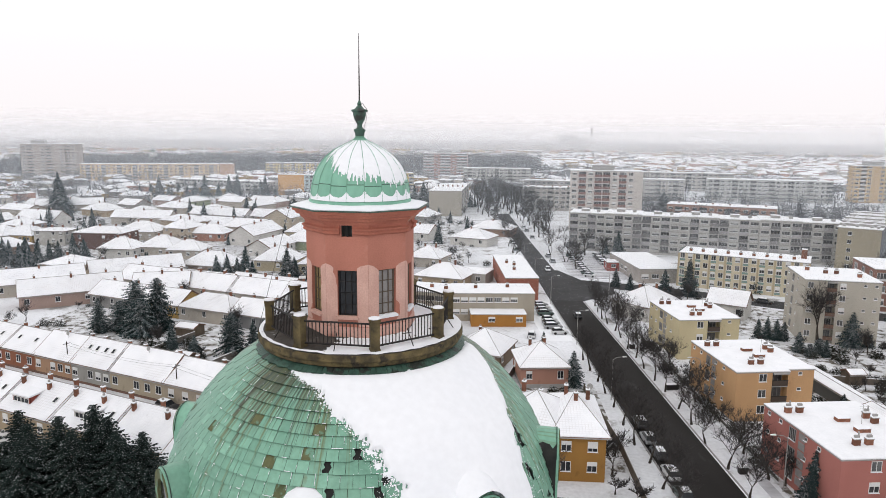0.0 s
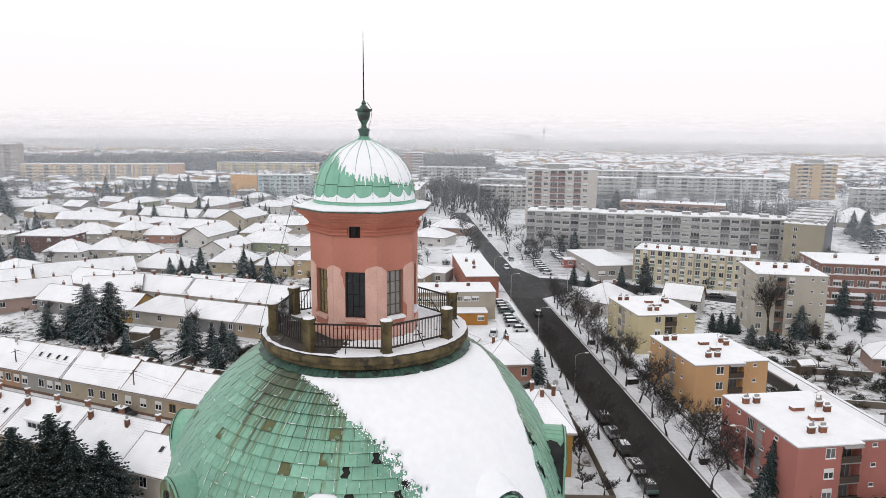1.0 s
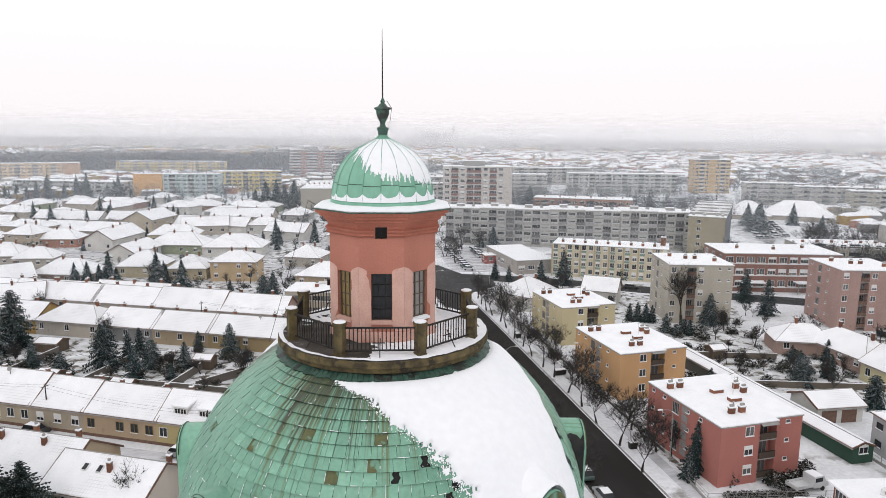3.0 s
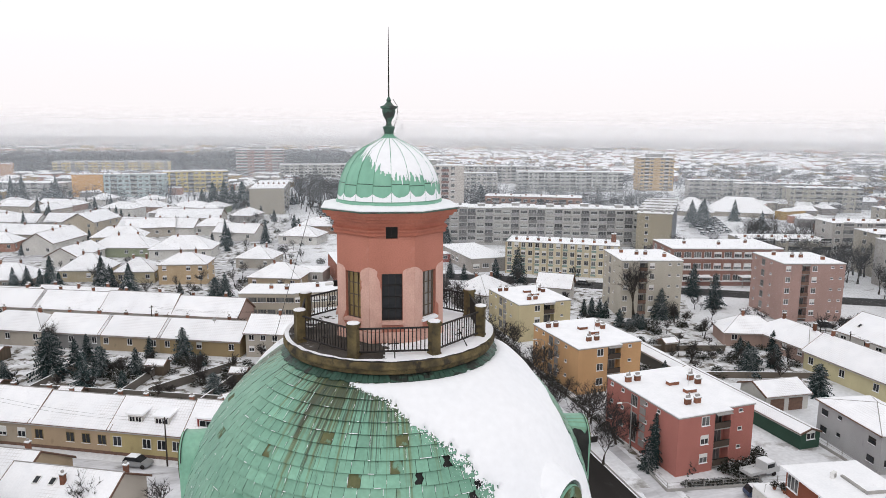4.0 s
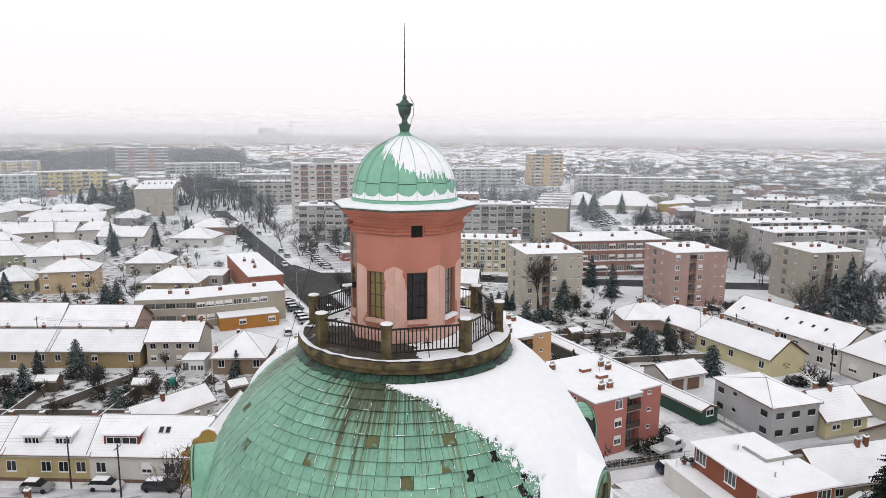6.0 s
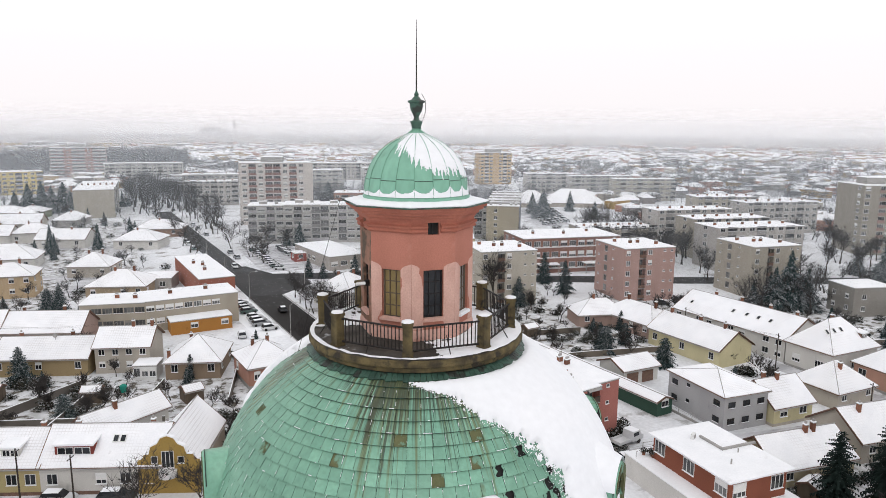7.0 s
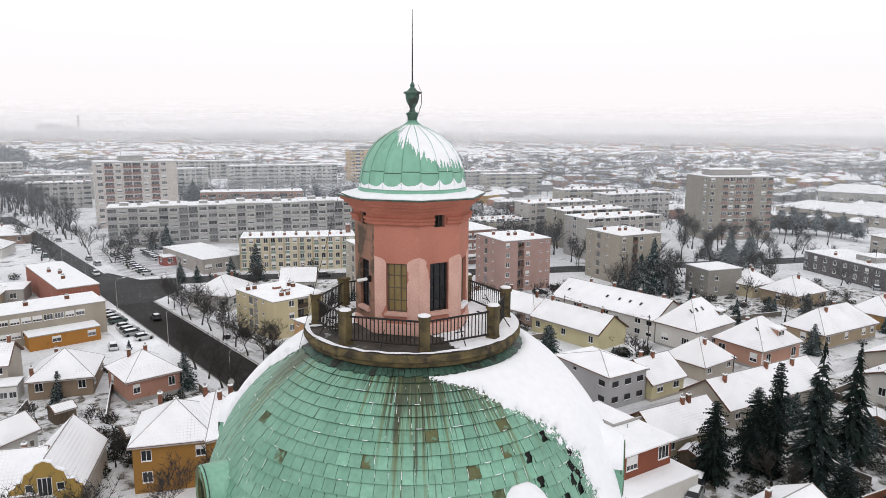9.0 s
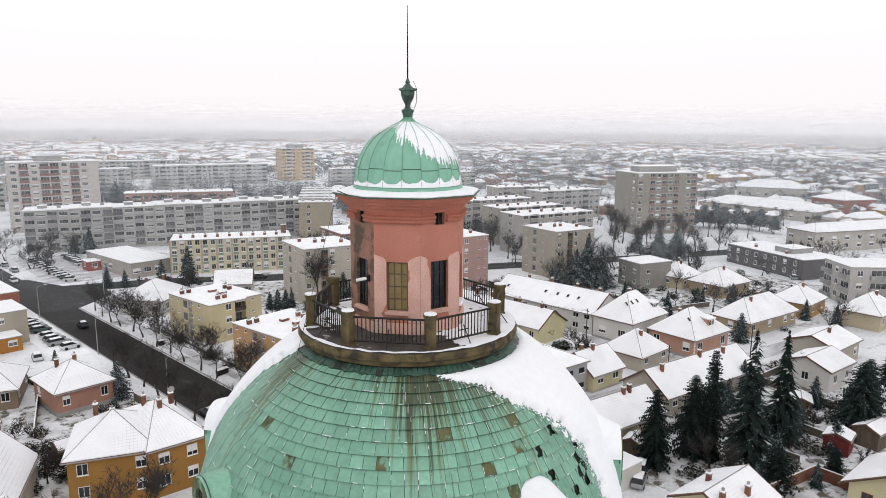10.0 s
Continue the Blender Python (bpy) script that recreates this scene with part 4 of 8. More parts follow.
# railing: posts at the octagon's corners, iron bars between
railing = thing("railing", "black iron railing between square mossy posts", "railing")
RP = 2.72
post = Geo()
post.box(-0.14, -0.14, 39.020, 0.14, 0.14, 39.090).box(-0.122, -0.122, 39.090, 0.122, 0.122, 39.830).box(-0.145, -0.145, 39.830, 0.145, 0.145, 39.910)
post_me = post.data("post", [MOSS])
cap_me = smooth(Geo().lathe([(0.165, 39.912), (0.16, 39.945), (0.09, 39.965)], 8, 0, math.pi / 8).data("snow_cap", [SNOW]), 60)
for k in range(8):
    az = FACE + 22.5 + 45 * k
    po = part("post", post_me, None, railing, "square mossy concrete post", m=pose(*polar(RP, az, 0), 0, 0, -az + 2))
    if k in (0, 1, 5, 6, 7, 2):
        part("snow_cap", cap_me, None, po)
    a, b = Vector(polar(RP, az, 0)), Vector(polar(RP, az + 45, 0))
    d = (b - a).normalized()
    a, b = a + d * 0.14, b - d * 0.14
    for z in (39.150, 39.760):
        part("rail", Geo().tube((a.x, a.y, z), (b.x, b.y, z), 0.027), IRON, railing)
    n = 17
    for i in range(1, n):
        c = a.lerp(b, i / n)
        part("bar", shared("rail_bar", lambda: Geo().tube((0, 0, 39.150), (0, 0, 39.760), 0.015, None, 5).data("bar", [IRON])), None, railing, m=pose(c.x, c.y, 0))
    c, nrm = a.lerp(b, 0.5), Vector((d.y, -d.x, 0))
    q = Geo()
    q.tube(c + Vector((0, 0, 39.480)), c - nrm * 0.3 + Vector((0, 0, 39.050)), 0.014).tube(c + d * 0.13 + Vector((0, 0, 39.350)), c - d * 0.13 + Vector((0, 0, 39.350)), 0.014)
    part("brace", q, IRON, railing)

# the lantern
lantern = thing("lantern", "octagonal salmon plaster lantern with a green copper cap and spire", "lantern")
AP = 1.48


def octagon(ap):
    r = ap / math.cos(radians(22.5))
    return [polar(r, FACE + 22.5 - 45 * k, 0)[:2] for k in range(8)]


def oct_rings(rows, mi=0):
    """An octagonal moulding: (apothem, z) pairs from the bottom up."""
    q = Geo()
    v = [(x, y, z) for ap, z in rows for x, y in octagon(ap)]
    f = []
    for j in range(len(rows) - 1):
        for k in range(8):
            f.append((j * 8 + k, j * 8 + (k + 1) % 8, (j + 1) * 8 + (k + 1) % 8, (j + 1) * 8 + k))
    f.append(tuple(range((len(rows) - 1) * 8, len(rows) * 8)))
    return q.add(v, f, mi)


WZ0, WZ1, WW = 39.64, 40.97, 0.56
side = 2 * AP * math.tan(radians(22.5))
for k in range(8):
    az = FACE + 45 * k
    m = face_pose(az, AP, 0)
    dirty = k in (2, 3)
    wall = Geo()
    T = 0.22
    z0, z1 = 39.05, 42.3
    s0, s1 = -side / 2, side / 2
    vz0, vz1, vw = 41.92, 42.24, 0.32
    has_vent = k in (0, 2, 4, 6)
    # bays round the window and the small vent, each with depth
    wall.box(s0, 0, z0, s1, T, WZ0).box(s0, 0, WZ0, -WW / 2, T, WZ1).box(WW / 2, 0, WZ0, s1, T, WZ1)
    if has_vent:
        wall.box(s0, 0, WZ1, s1, T, vz0).box(s0, 0, vz0, -vw / 2, T, vz1).box(vw / 2, 0, vz0, s1, T, vz1).box(s0, 0, vz1, s1, T, z1)
        part("vent", Geo().box(-vw / 2, 0.12, vz0, vw / 2, 0.14, vz1).box(-vw / 2, 0.06, vz0, -vw / 2 + 0.03, 0.12, vz1).box(-0.015, 0.06, vz0, 0.015, 0.12, vz1), TAR, lantern, "small dark vent", m=m)
    else:
        wall.box(s0, 0, WZ1, s1, T, z1)
    part("wall", wall, DIRTY_PLASTER if dirty else PLASTER, lantern, "stained peeling plaster" if dirty else "", m=m)
    # timber sash window set back in its opening
    win = part("window", Geo().box(-WW / 2, 0.08, WZ0, -WW / 2 + 0.04, 0.16, WZ1).box(WW / 2 - 0.04, 0.08, WZ0, WW / 2, 0.16, WZ1).box(-WW / 2 + 0.04, 0.08, WZ0, WW / 2 - 0.04, 0.16, WZ0 + 0.05).box(-WW / 2 + 0.04, 0.08, WZ1 - 0.04, WW / 2 - 0.04, 0.16, WZ1), IRON if k in (0, 2) else WOOD, lantern, m=m)
    bars = Geo()
    for i in (1, 2):
        xx = -WW / 2 + i * WW / 3
        bars.box(xx - 0.011, 0.09, WZ0 + 0.05, xx + 0.011, 0.14, WZ1 - 0.04)
    for i in (1, 2, 3):
        zz = WZ0 + i * (WZ1 - WZ0) / 4
        bars.box(-WW / 2 + 0.04, 0.092, zz - 0.011, WW / 2 - 0.04, 0.138, zz + 0.011)
    part("glazing_bar", bars, IRON if k in (0, 2) else WOOD, win)
    part("pane", Geo().box(-WW / 2 + 0.04, 0.12, WZ0 + 0.05, WW / 2 - 0.04, 0.13, WZ1 - 0.04), {1: BLIND, 7: CURTAIN}.get(k, GLASS), win, {1: "ochre board behind the glass", 7: "grey blind behind the glass"}.get(k, "dark glass"))
    part("sill", Geo().box(-WW / 2 - 0.05, -0.07, WZ0 - 0.07, WW / 2 + 0.05, 0.1, WZ0 - 0.003).box(-WW / 2, -0.06, WZ0 - 0.003, WW / 2, 0.06, WZ0 + 0.03), [SNOW if k in (7, 6) else PATCH], lantern, m=m)
    # pale repair patches beside the corners
    rng = random.Random(k + 3)
    if not dirty:
        for sgn in (-1, 1):
            pts, n = [], 30
            for i in range(n + 1):
                zz = 39.36 + i / n * 1.8
                wd = (0.40 + 0.30 * noise.noise(Vector((zz * 1.7, k * 3.3 + sgn, 0.5))) + 0.09 * noise.noise(Vector((zz * 6, k * 2.1, sgn)))) * math.sqrt(max(0, 1 - max(0, (zz - 40.65) / 0.5) ** 2))
                pts.append((zz, min(0.325, max(0.004, wd))))
            q = Geo()
            e = s0 if sgn < 0 else s1
            vv = []
            for zz, wd in pts:
                vv += [(e, -0.006, zz), (e - sgn * wd, -0.006, zz)]
            q.add(vv, [((2 * i, 2 * i + 1, 2 * i + 3, 2 * i + 2) if sgn < 0 else (2 * i + 1, 2 * i, 2 * i + 2, 2 * i + 3)) for i in range(n)])
            part("plaster_patch", q, PATCH, lantern, "pale repaired plaster", m=m)
part("plinth", oct_rings([(AP + 0.035, 39.05), (AP + 0.03, 39.28), (AP + 0.012, 39.345), (AP - 0.1, 39.35)]), PATCH, lantern, "pale plaster plinth")
sc_rows = [(-0.15, 41.94), (0.05, 41.98), (0.09, 42.02), (0.06, 42.08), (0.10, 42.11), (0.12, 42.16), (0.03, 42.2), (0.03, 42.3)]
for k in range(8):
    m = face_pose(FACE + 45 * k, 0, 0)
    spans = ((-1, -0.19), (0.19, 1)) if k in (0, 2, 4, 6) else ((-1, 1),)
    for lo, hi in spans:
        q = Geo()
        v = []
        for e, z in sc_rows:
            h = (AP + e) * math.tan(radians(22.5))
            v += [(-h if lo == -1 else lo, -(AP + e), z), (h if hi == 1 else hi, -(AP + e), z)]
        n = len(sc_rows)
        q.add(v, [(2 * j, 2 * j + 1, 2 * j + 3, 2 * j + 2) for j in range(n - 1)] + [tuple(2 * j for j in range(n - 1, -1, -1)), tuple(2 * j + 1 for j in range(n))])
        part("string_course", q, CORNICE, lantern, "red plaster moulding", m=m)
part("cornice", oct_rings([(AP - 0.1, 42.26), (AP + 0.05, 42.27), (AP + 0.08, 42.33), (AP + 0.15, 42.38), (AP + 0.16, 42.44), (AP + 0.26, 42.47), (AP + 0.28, 42.54), (AP + 0.36, 42.56), (AP + 0.37, 42.64), (AP + 0.40, 42.645)]), CORNICE, lantern, "red plaster cornice")
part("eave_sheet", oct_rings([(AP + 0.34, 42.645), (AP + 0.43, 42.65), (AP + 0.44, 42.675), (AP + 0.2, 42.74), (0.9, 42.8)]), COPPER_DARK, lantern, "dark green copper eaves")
part("eave_snow", oct_rings([(AP + 0.40, 42.69), (AP + 0.4, 42.715), (AP + 0.3, 42.75), (AP + 0.15, 42.785), (AP - 0.1, 42.81)]), SNOW, lantern, "snow on the eaves")
# ribbed cap
cap_prof = [(1.50, 42.74), (1.50, 42.86), (1.46, 42.88), (1.45, 43.08), (1.41, 43.32), (1.33, 43.58), (1.20, 43.84), (1.01, 44.08), (0.76, 44.28), (0.48, 44.43), (0.24, 44.54), (0.12, 44.64), (0.09, 44.75)]
cap = part("cap", smooth(Geo().lathe(cap_prof, 64).data("cap", [CAP_COPPER]), 50), None, lantern, "small green copper dome")
for i in range(18):
    az = FACE + 20 * i
    q = Geo()
    for (r0, z0), (r1, z1) in zip(cap_prof[2:-1], cap_prof[3:]):
        q.tube(polar(r0 + 0.006, az, z0), polar(r1 + 0.006, az, z1), 0.012, 0.012, 4)
    part("rib", q, COPPER, cap)
q = Geo()
for i in range(18):
    az0, az1 = FACE + 20 * i, FACE + 20 * (i + 1)
    z = 43.36 if i % 2 else 43.32
    r = np.interp(z, [a[1] for a in cap_prof], [a[0] for a in cap_prof]) + 0.004
    for j in range(4):
        q.tube(polar(r, az0 + 5 * j, z), polar(r, az0 + 5 * j + 5, z), 0.01, 0.01, 4)
part("seam", q, COPPER_DARK, cap, "cross seams")
q = Geo()
cv = {}
zs = [a[1] for a in cap_prof]
rs = [a[0] for a in cap_prof]


def cap_snow(az, z):
    side_w = 0.5 + 0.5 * math.cos(radians(az + 60))
    mid = abs(math.sin(radians((az - FACE) * 9)))
    gore = math.floor((az - FACE) / 20)
    low = np.interp(az, [-180, -120, -60, -20, 10, 30, 50, 75, 180], [43.9, 43.5, 43.36, 43.5, 43.62, 43.8, 44.12, 44.42, 44.2])
    low += 0.05 * math.sin(gore * 2.3) + 0.07 * noise.noise(Vector((az * 0.09, z * 3, 5))) + 0.26 * noise.noise(Vector((az * 0.45, z * 0.9, 8))) + 0.07 * noise.noise(Vector((az * 0.5, z * 9, 3))) + 0.05 * noise.noise(Vector((az * 1.4, z * 24, 6)))
    top = low < z < 44.6
    # drifts at the foot, highest against the ribs
    return top or 42.9 < z < 42.97 + 0.06 * side_w + 0.20 * (1 - mid) ** 1.4 * (0.35 + 0.65 * side_w) + 0.03 * noise.noise(Vector((az * 0.12, 8, 0)))


for ia in range(360):
    for iz in range(112):
        az, z = -180 + 1 * ia, 42.88 + 0.015 * iz
        if cap_snow(az + 0.5, z + 0.0075):
            ids = []
            for da, dz in ((0, 0), (0, 1), (1, 1), (1, 0)):
                key = ((ia + da) % 360, iz + dz)
                if key not in cv:
                    zz = 42.88 + 0.015 * key[1]
                    rr = np.interp(zz, zs, rs) + 0.012 + 0.008 * noise.noise(Vector((key[0] * 0.3, key[1] * 0.3, 2)))
                    cv[key] = len(q.v)
                    q.v.append(polar(rr, -180 + key[0], zz))
                ids.append(cv[key])
            q.f.append(ids[::-1])
            q.m.append(0)
part("snow", smooth(q.data("snow", [SNOW]), 180), None, cap, "snow clinging to the cap")
urn = Geo().lathe([(0.13, 44.68), (0.14, 44.78), (0.17, 44.83), (0.17, 44.87), (0.09, 44.91), (0.07, 44.98), (0.09, 45.05), (0.15, 45.15), (0.185, 45.28), (0.185, 45.36), (0.24, 45.39), (0.24, 45.43), (0.14, 45.46), (0.09, 45.52), (0.05, 45.56), (0.07, 45.6), (0.04, 45.66), (0.02, 45.7)], 20)
part("urn", smooth(urn.data("urn", [COPPER_DARK]), 40), None, lantern, "dark green copper urn finial")
part("spike", Geo().tube((0, 0, 45.66), (0, 0, 46.6), 0.022, 0.016).tube((0, 0, 46.6), (0, 0, 47.57), 0.016, 0.006), IRON, lantern, "thin iron lightning spike")
q = Geo()
pts = [(0.10, -0.12, 45.62), (0.24, -0.1, 45.42), (0.2, -0.14, 45.1), (0.1, -0.1, 44.8)]
for a, b in zip(pts, pts[1:]):
    q.tube(a, b, 0.008, 0.008, 4)
part("conductor", q, IRON, lantern, "thin lightning conductor wire")
# an aerial wire from the eaves down over the rail
wire = Geo()
a, b = Vector(polar(2.15, 100, 42.8)), Vector(polar(3.4, 100, 38.6))
wire.tube(polar(1.9, 98, 42.68), a, 0.012, 0.012, 4)
for i in range(8):
    p, q2 = a.lerp(b, i / 8), a.lerp(b, (i + 1) / 8)
    wire.tube(p, q2, 0.007, 0.007, 4)
part("wire", wire, IRON, lantern, "slack black wire")
# small lamp bracket on the weathered face
q = Geo().box(-0.05, -0.14, 40.42, 0.05, 0, 40.58, 0).tube((0, -0.1, 40.5), (-0.16, -0.34, 40.46), 0.045, 0.045, 8, 1)
part("floodlight", q, [IRON, WHITE], lantern, "small white floodlight on a bracket", m=face_pose(FACE + 76, AP + 0.03, 0))


# ---- roads, pavements and verges ----
strip("road", [(36.3, -60), (36.6, 60), (36.6, 120), (36.3, 205)], 8.6, 0, 0.03, ASPHALT, "dark wet asphalt avenue cleared of snow", "road")
strip("road_north", [(36.3, 205), (36.0, 280), (36.4, 372)], 7.0, 0.001, 0.032, ASPHALT_WORN, "dark wet asphalt avenue running north", "road")
strip("road_east", [(40.5, 188), (66, 178), (92, 161), (150, 127.5), (192, 105), (300, 50)], 9.0, 0.001, 0.026, ASPHALT_WORN, "dark wet asphalt cross street", "road")
area("junction", [(32.0, 164), (41, 163), (52, 172), (54, 186), (46, 190), (41, 206), (32.2, 206)], 0.002, 0.036, ASPHALT_WORN, "dark wet asphalt junction", "road")
strip("side_street", [(42, 50.4), (60, 47.6), (74, 44.5), (110, 36), (170, 24)], 4.2, 0, 0.025, SLUSH, "snowy side street with wheel tracks", "road")
strip("terrace_street", [(-120, 120), (-77, 99), (-46, 84.5), (-21, 73.2), (-3, 64.5), (8, 60)], 5.0, 0, 0.025, SLUSH, "snowy terrace street with wheel tracks", "road")
strip("east_lane", [(109.5, 40), (109, 66), (109, 100)], 4.0, 0, 0.02, SLUSH, "narrow snowy lane", "road")
for k, pts in enumerate(([(-190, 292), (-100, 255), (-20, 216), (24, 196)], [(-200, 345), (-90, 300), (24, 256)], [(-95, 215), (-72, 260), (-40, 340)], [(-14, 176), (4, 236), (16, 330)])):
    strip("villa_street", pts, 5.5, 0, 0.044 + 0.003 * k, SLUSH, "slushy grey street between the villas", "road")
for x in (31.9, 41.05):
    strip("kerb", [(x, -40), (x + 0.2, 60), (x + 0.2, 120), (x, 163)], 0.18, 0, 0.13, KERB, "pale kerb stone edge with snow", "kerb")
strip("pavement", [(44.6, -40), (44.8, 60), (44.9, 120), (44.8, 160)], 1.6, 0, 0.05, SLUSH, "trodden snowy pavement", "pavement")
strip("hedge_strip", [(46.6, 30), (46.8, 60), (47, 130)], 0.9, 0, 0.06, YARD, "patchy snowy verge", "verge")
area("parking_lot", [(25.2, 126), (31.2, 126), (31.4, 162), (24, 162)], 0.001, 0.02, SNOW, "snow-covered parking lot", "parking lot")
area("parking_lot_north", [(43.5, 194), (62, 192), (66, 240), (46, 240)], 0.001, 0.022, SLUSH, "slushy parking lot", "parking lot")
# gardens between the houses
for lift, poly in enumerate(([(-95, 126), (-48, 105), (-2, 84), (20, 84), (26, 100), (0, 112), (-40, 130), (-90, 152)], [(64, 86), (97, 76), (97, 122), (66, 128)], [(62, 8), (110, 0), (122, 34), (64, 33)], [(-75, 50), (-40, 40), (-38, 66), (-70, 82)], [(8, 70), (28, 66), (30, 98), (14, 96)], [(100, 104), (160, 80), (160, 95), (112, 112)], [(120, 70), (200, 30), (200, 75), (124, 92)], [(-250, 300), (-120, 180), (-20, 168), (8, 200), (20, 330), (-60, 430), (-260, 450)], [(60, 134), (100, 124), (108, 138), (76, 168), (62, 166)])):
    area("garden_ground", poly, 0.0, 0.006 + 0.004 * lift, YARD, "patchy snow over garden soil", "garden")

# ---- the row of three flat-roofed blocks along the avenue ----
DARK_RAIL = paint(0.10, 0.075, 0.06)
RED, ORANGE, YELLOW = paint(0.55, 0.22, 0.185), paint(0.74, 0.45, 0.23), paint(0.76, 0.66, 0.42)
FLUES = ((0.10, 0.8), (0.22, 0.8), (0.30, 0.2), (0.42, 0.2), (0.80, 0.66), (0.80, 0.56))
for x, y, w, d, wall, lab in ((48.5, 53.8, 13.3, 16.5, RED, "three-storey red plaster apartment block with balconies"), (48.8, 83.2, 13.3, 16.5, ORANGE, "three-storey orange plaster apartment block with balconies"), (50.2, 113.9, 13.0, 16.0, YELLOW, "three-storey pale yellow apartment block with balconies")):
    avenue = block("apartment_block", lab, x, y, 4.5, w, d, 8.3, wall, {"s": ".wrv", "w": "vvtvv.", "e": "wwww", "n": "wbbw"}, 3, 2.62, 0.45, (1.3, 1.3), DARK_RAIL, FLUES, notch=(8.6, 0.9), group="blocks along the avenue")
    for hx, hy in ((0.52, 0.62), (0.55, 0.42)):
        part("roof_hatch", Geo().box(-0.85, -0.45, 0, 0.85, 0.45, 0.5, 0).box(-0.9, -0.5, 0.5, 0.9, 0.5, 0.6, 1), [BRICK, SNOW], avenue, "low brick roof hatch", m=pose(hx * w, hy * d, 8.34))
    part("aerial", Geo().tube((0, 0, 0), (0, 0, 2.6), 0.03).tube((-0.5, 0, 2.4), (0.5, 0, 2.4), 0.015).tube((-0.4, 0, 2.1), (0.4, 0, 2.1), 0.015), CONCRETE, avenue, "thin roof aerial", m=pose(0.66 * w, 0.55 * d, 8.34))
    for fx, fy in FLUES[::2]:
        part("flue_pipe", shared("flue_pipe", lambda: Geo().tube((0, 0, 0), (0, 0, 0.6), 0.09, 0.09, 8).tube((0, 0, 0.62), (0, 0, 0.72), 0.15, 0.04, 8).data("flue_pipe", [CONCRETE])), None, avenue, "grey flue pipe", m=pose(fx * w + 0.2, fy * d, 9.35))
    q = Geo()
    for st in range(6):
        q.box(-0.02, 0, 0.9 + 1.2 * st, 0.05, 1.3, 1.9 + 1.2 * st, 0)
    part("stair_glazing", q, CURTAIN, avenue, "grey glass-block stair panels", m=pose(-0.06, d * 0.42, 0))

GREY, PINK, BEIGE, CREAM = paint(0.62, 0.575, 0.49), paint(0.54, 0.36, 0.32), paint(0.50, 0.46, 0.39), paint(0.80, 0.72, 0.53)
TOPS = ((0.2, 0.7), (0.4, 0.5), (0.55, 0.5), (0.8, 0.3))
for lab, x, y, wall in (("five-storey grey apartment block with glazed loggias", 81.5, 126.5, GREY), ("five-storey dusty pink apartment block with loggias", 117.5, 114.0, PINK), ("five-storey beige apartment block with loggias", 150.5, 100.5, BEIGE)):
    block("apartment_block", lab, x, y, -13, 15, 15.5, 14.3, wall, {"s": "w.rw.vv", "w": "vtv.", "e": "wwww"}, 5, 2.7, 0.7, (1.2, 1.3), TILE, TOPS, group="five-storey blocks")
SLAB = paint(0.58, 0.57, 0.545)
SLAB_RAIL = material("loggia_parapet", (0.30, 0.30, 0.31), (0.26, 0.25, 0.25), 0.5, 0.9, 0.1, 8.0, vary=0.55)
slab = thing("apartment_block", "long grey prefabricated slab of five storeys", "apartment block", pose(52.2, 249, 0, 0, 0, -18.5))
for i in range(7):
    w0, off, h = i * 13.7, (0.0, 0.9)[i % 2], 15.0 + 0.35 * (i % 2)
    part("section", Geo().box(w0, -off, -0.3, w0 + 13.7, 12, h - 0.2), SLAB, slab)
    part("roof_snow", Geo().box(w0 - 0.02, -off - 0.1, h - 0.2, w0 + 13.7, 12.1, h + 0.1), ROOF_SNOW, slab)
    part("vent_house", Geo().box(w0 + 4, 4, h + 0.1, w0 + 7, 6.5, h + 1.1, 0).box(w0 + 3.9, 3.9, h + 1.1, w0 + 7.1, 6.6, h + 1.22, 1).box(w0 + 10, 4, h + 0.1, w0 + 11.2, 6, h + 0.9, 0), [CONCRETE, ROOF_SNOW], slab)
    facade(slab, pose(w0, -off, 0), 13.7, "wlwl" if i % 2 else "lwlw", 5, 1.0, 2.75, (2.6, 1.2), SLAB_RAIL, TOWN_GLASS, paint(0.60, 0.60, 0.60))
    q = Geo()
    for st in range(6):
        q.box(w0 + 0.05, -off - 0.06, 0.75 + st * 2.75, w0 + 13.65, -off + 0.02, 1.0 + st * 2.75)
    part("storey_band", q, CONCRETE, slab, "pale panel bands between the storeys")
block("apartment_block", "ten-storey white and brown panel tower", 62, 304, -10, 33, 14, 28.5, paint(0.76, 0.70, 0.65), {"s": "wlwllwlw.", "e": "wl.w", "w": "..w."}, 10, 2.75, 0.8, (2.0, 1.4), paint(0.34, 0.20, 0.18), hut=(10, 4, 10, 5, 2.4))
block("apartment_block", "tall beige panel tower with orange stripes", 287, 459, -14, 27, 15, 25.5, paint(0.66, 0.47, 0.27), {"s": "wlw.wlw", "w": "w..w"}, 9, 2.75, 0.8, (2.2, 1.4), paint(0.70, 0.66, 0.60), hut=(7, 4, 12, 6, 3), joined=True)
block("apartment_block", "tall brown and white panel tower", -18, 672, -4, 44, 16, 26, paint(0.44, 0.23, 0.19), {"s": "llwllwll"}, 9, 2.8, 0.8, (2.4, 1.4), paint(0.6, 0.58, 0.56), hut=(14, 4, 14, 6, 3), joined=True)
block("apartment_block", "ten-storey beige panel tower with brown loggias", 244.6, 127.4, -30, 28, 18, 25.5, paint(0.43, 0.40, 0.35), {"s": "w.lwlwl.wl", "w": "..w"}, 9, 2.75, 0.8, (1.8, 1.4), paint(0.42, 0.30, 0.27), hut=(4, 6, 18, 7, 2.4))
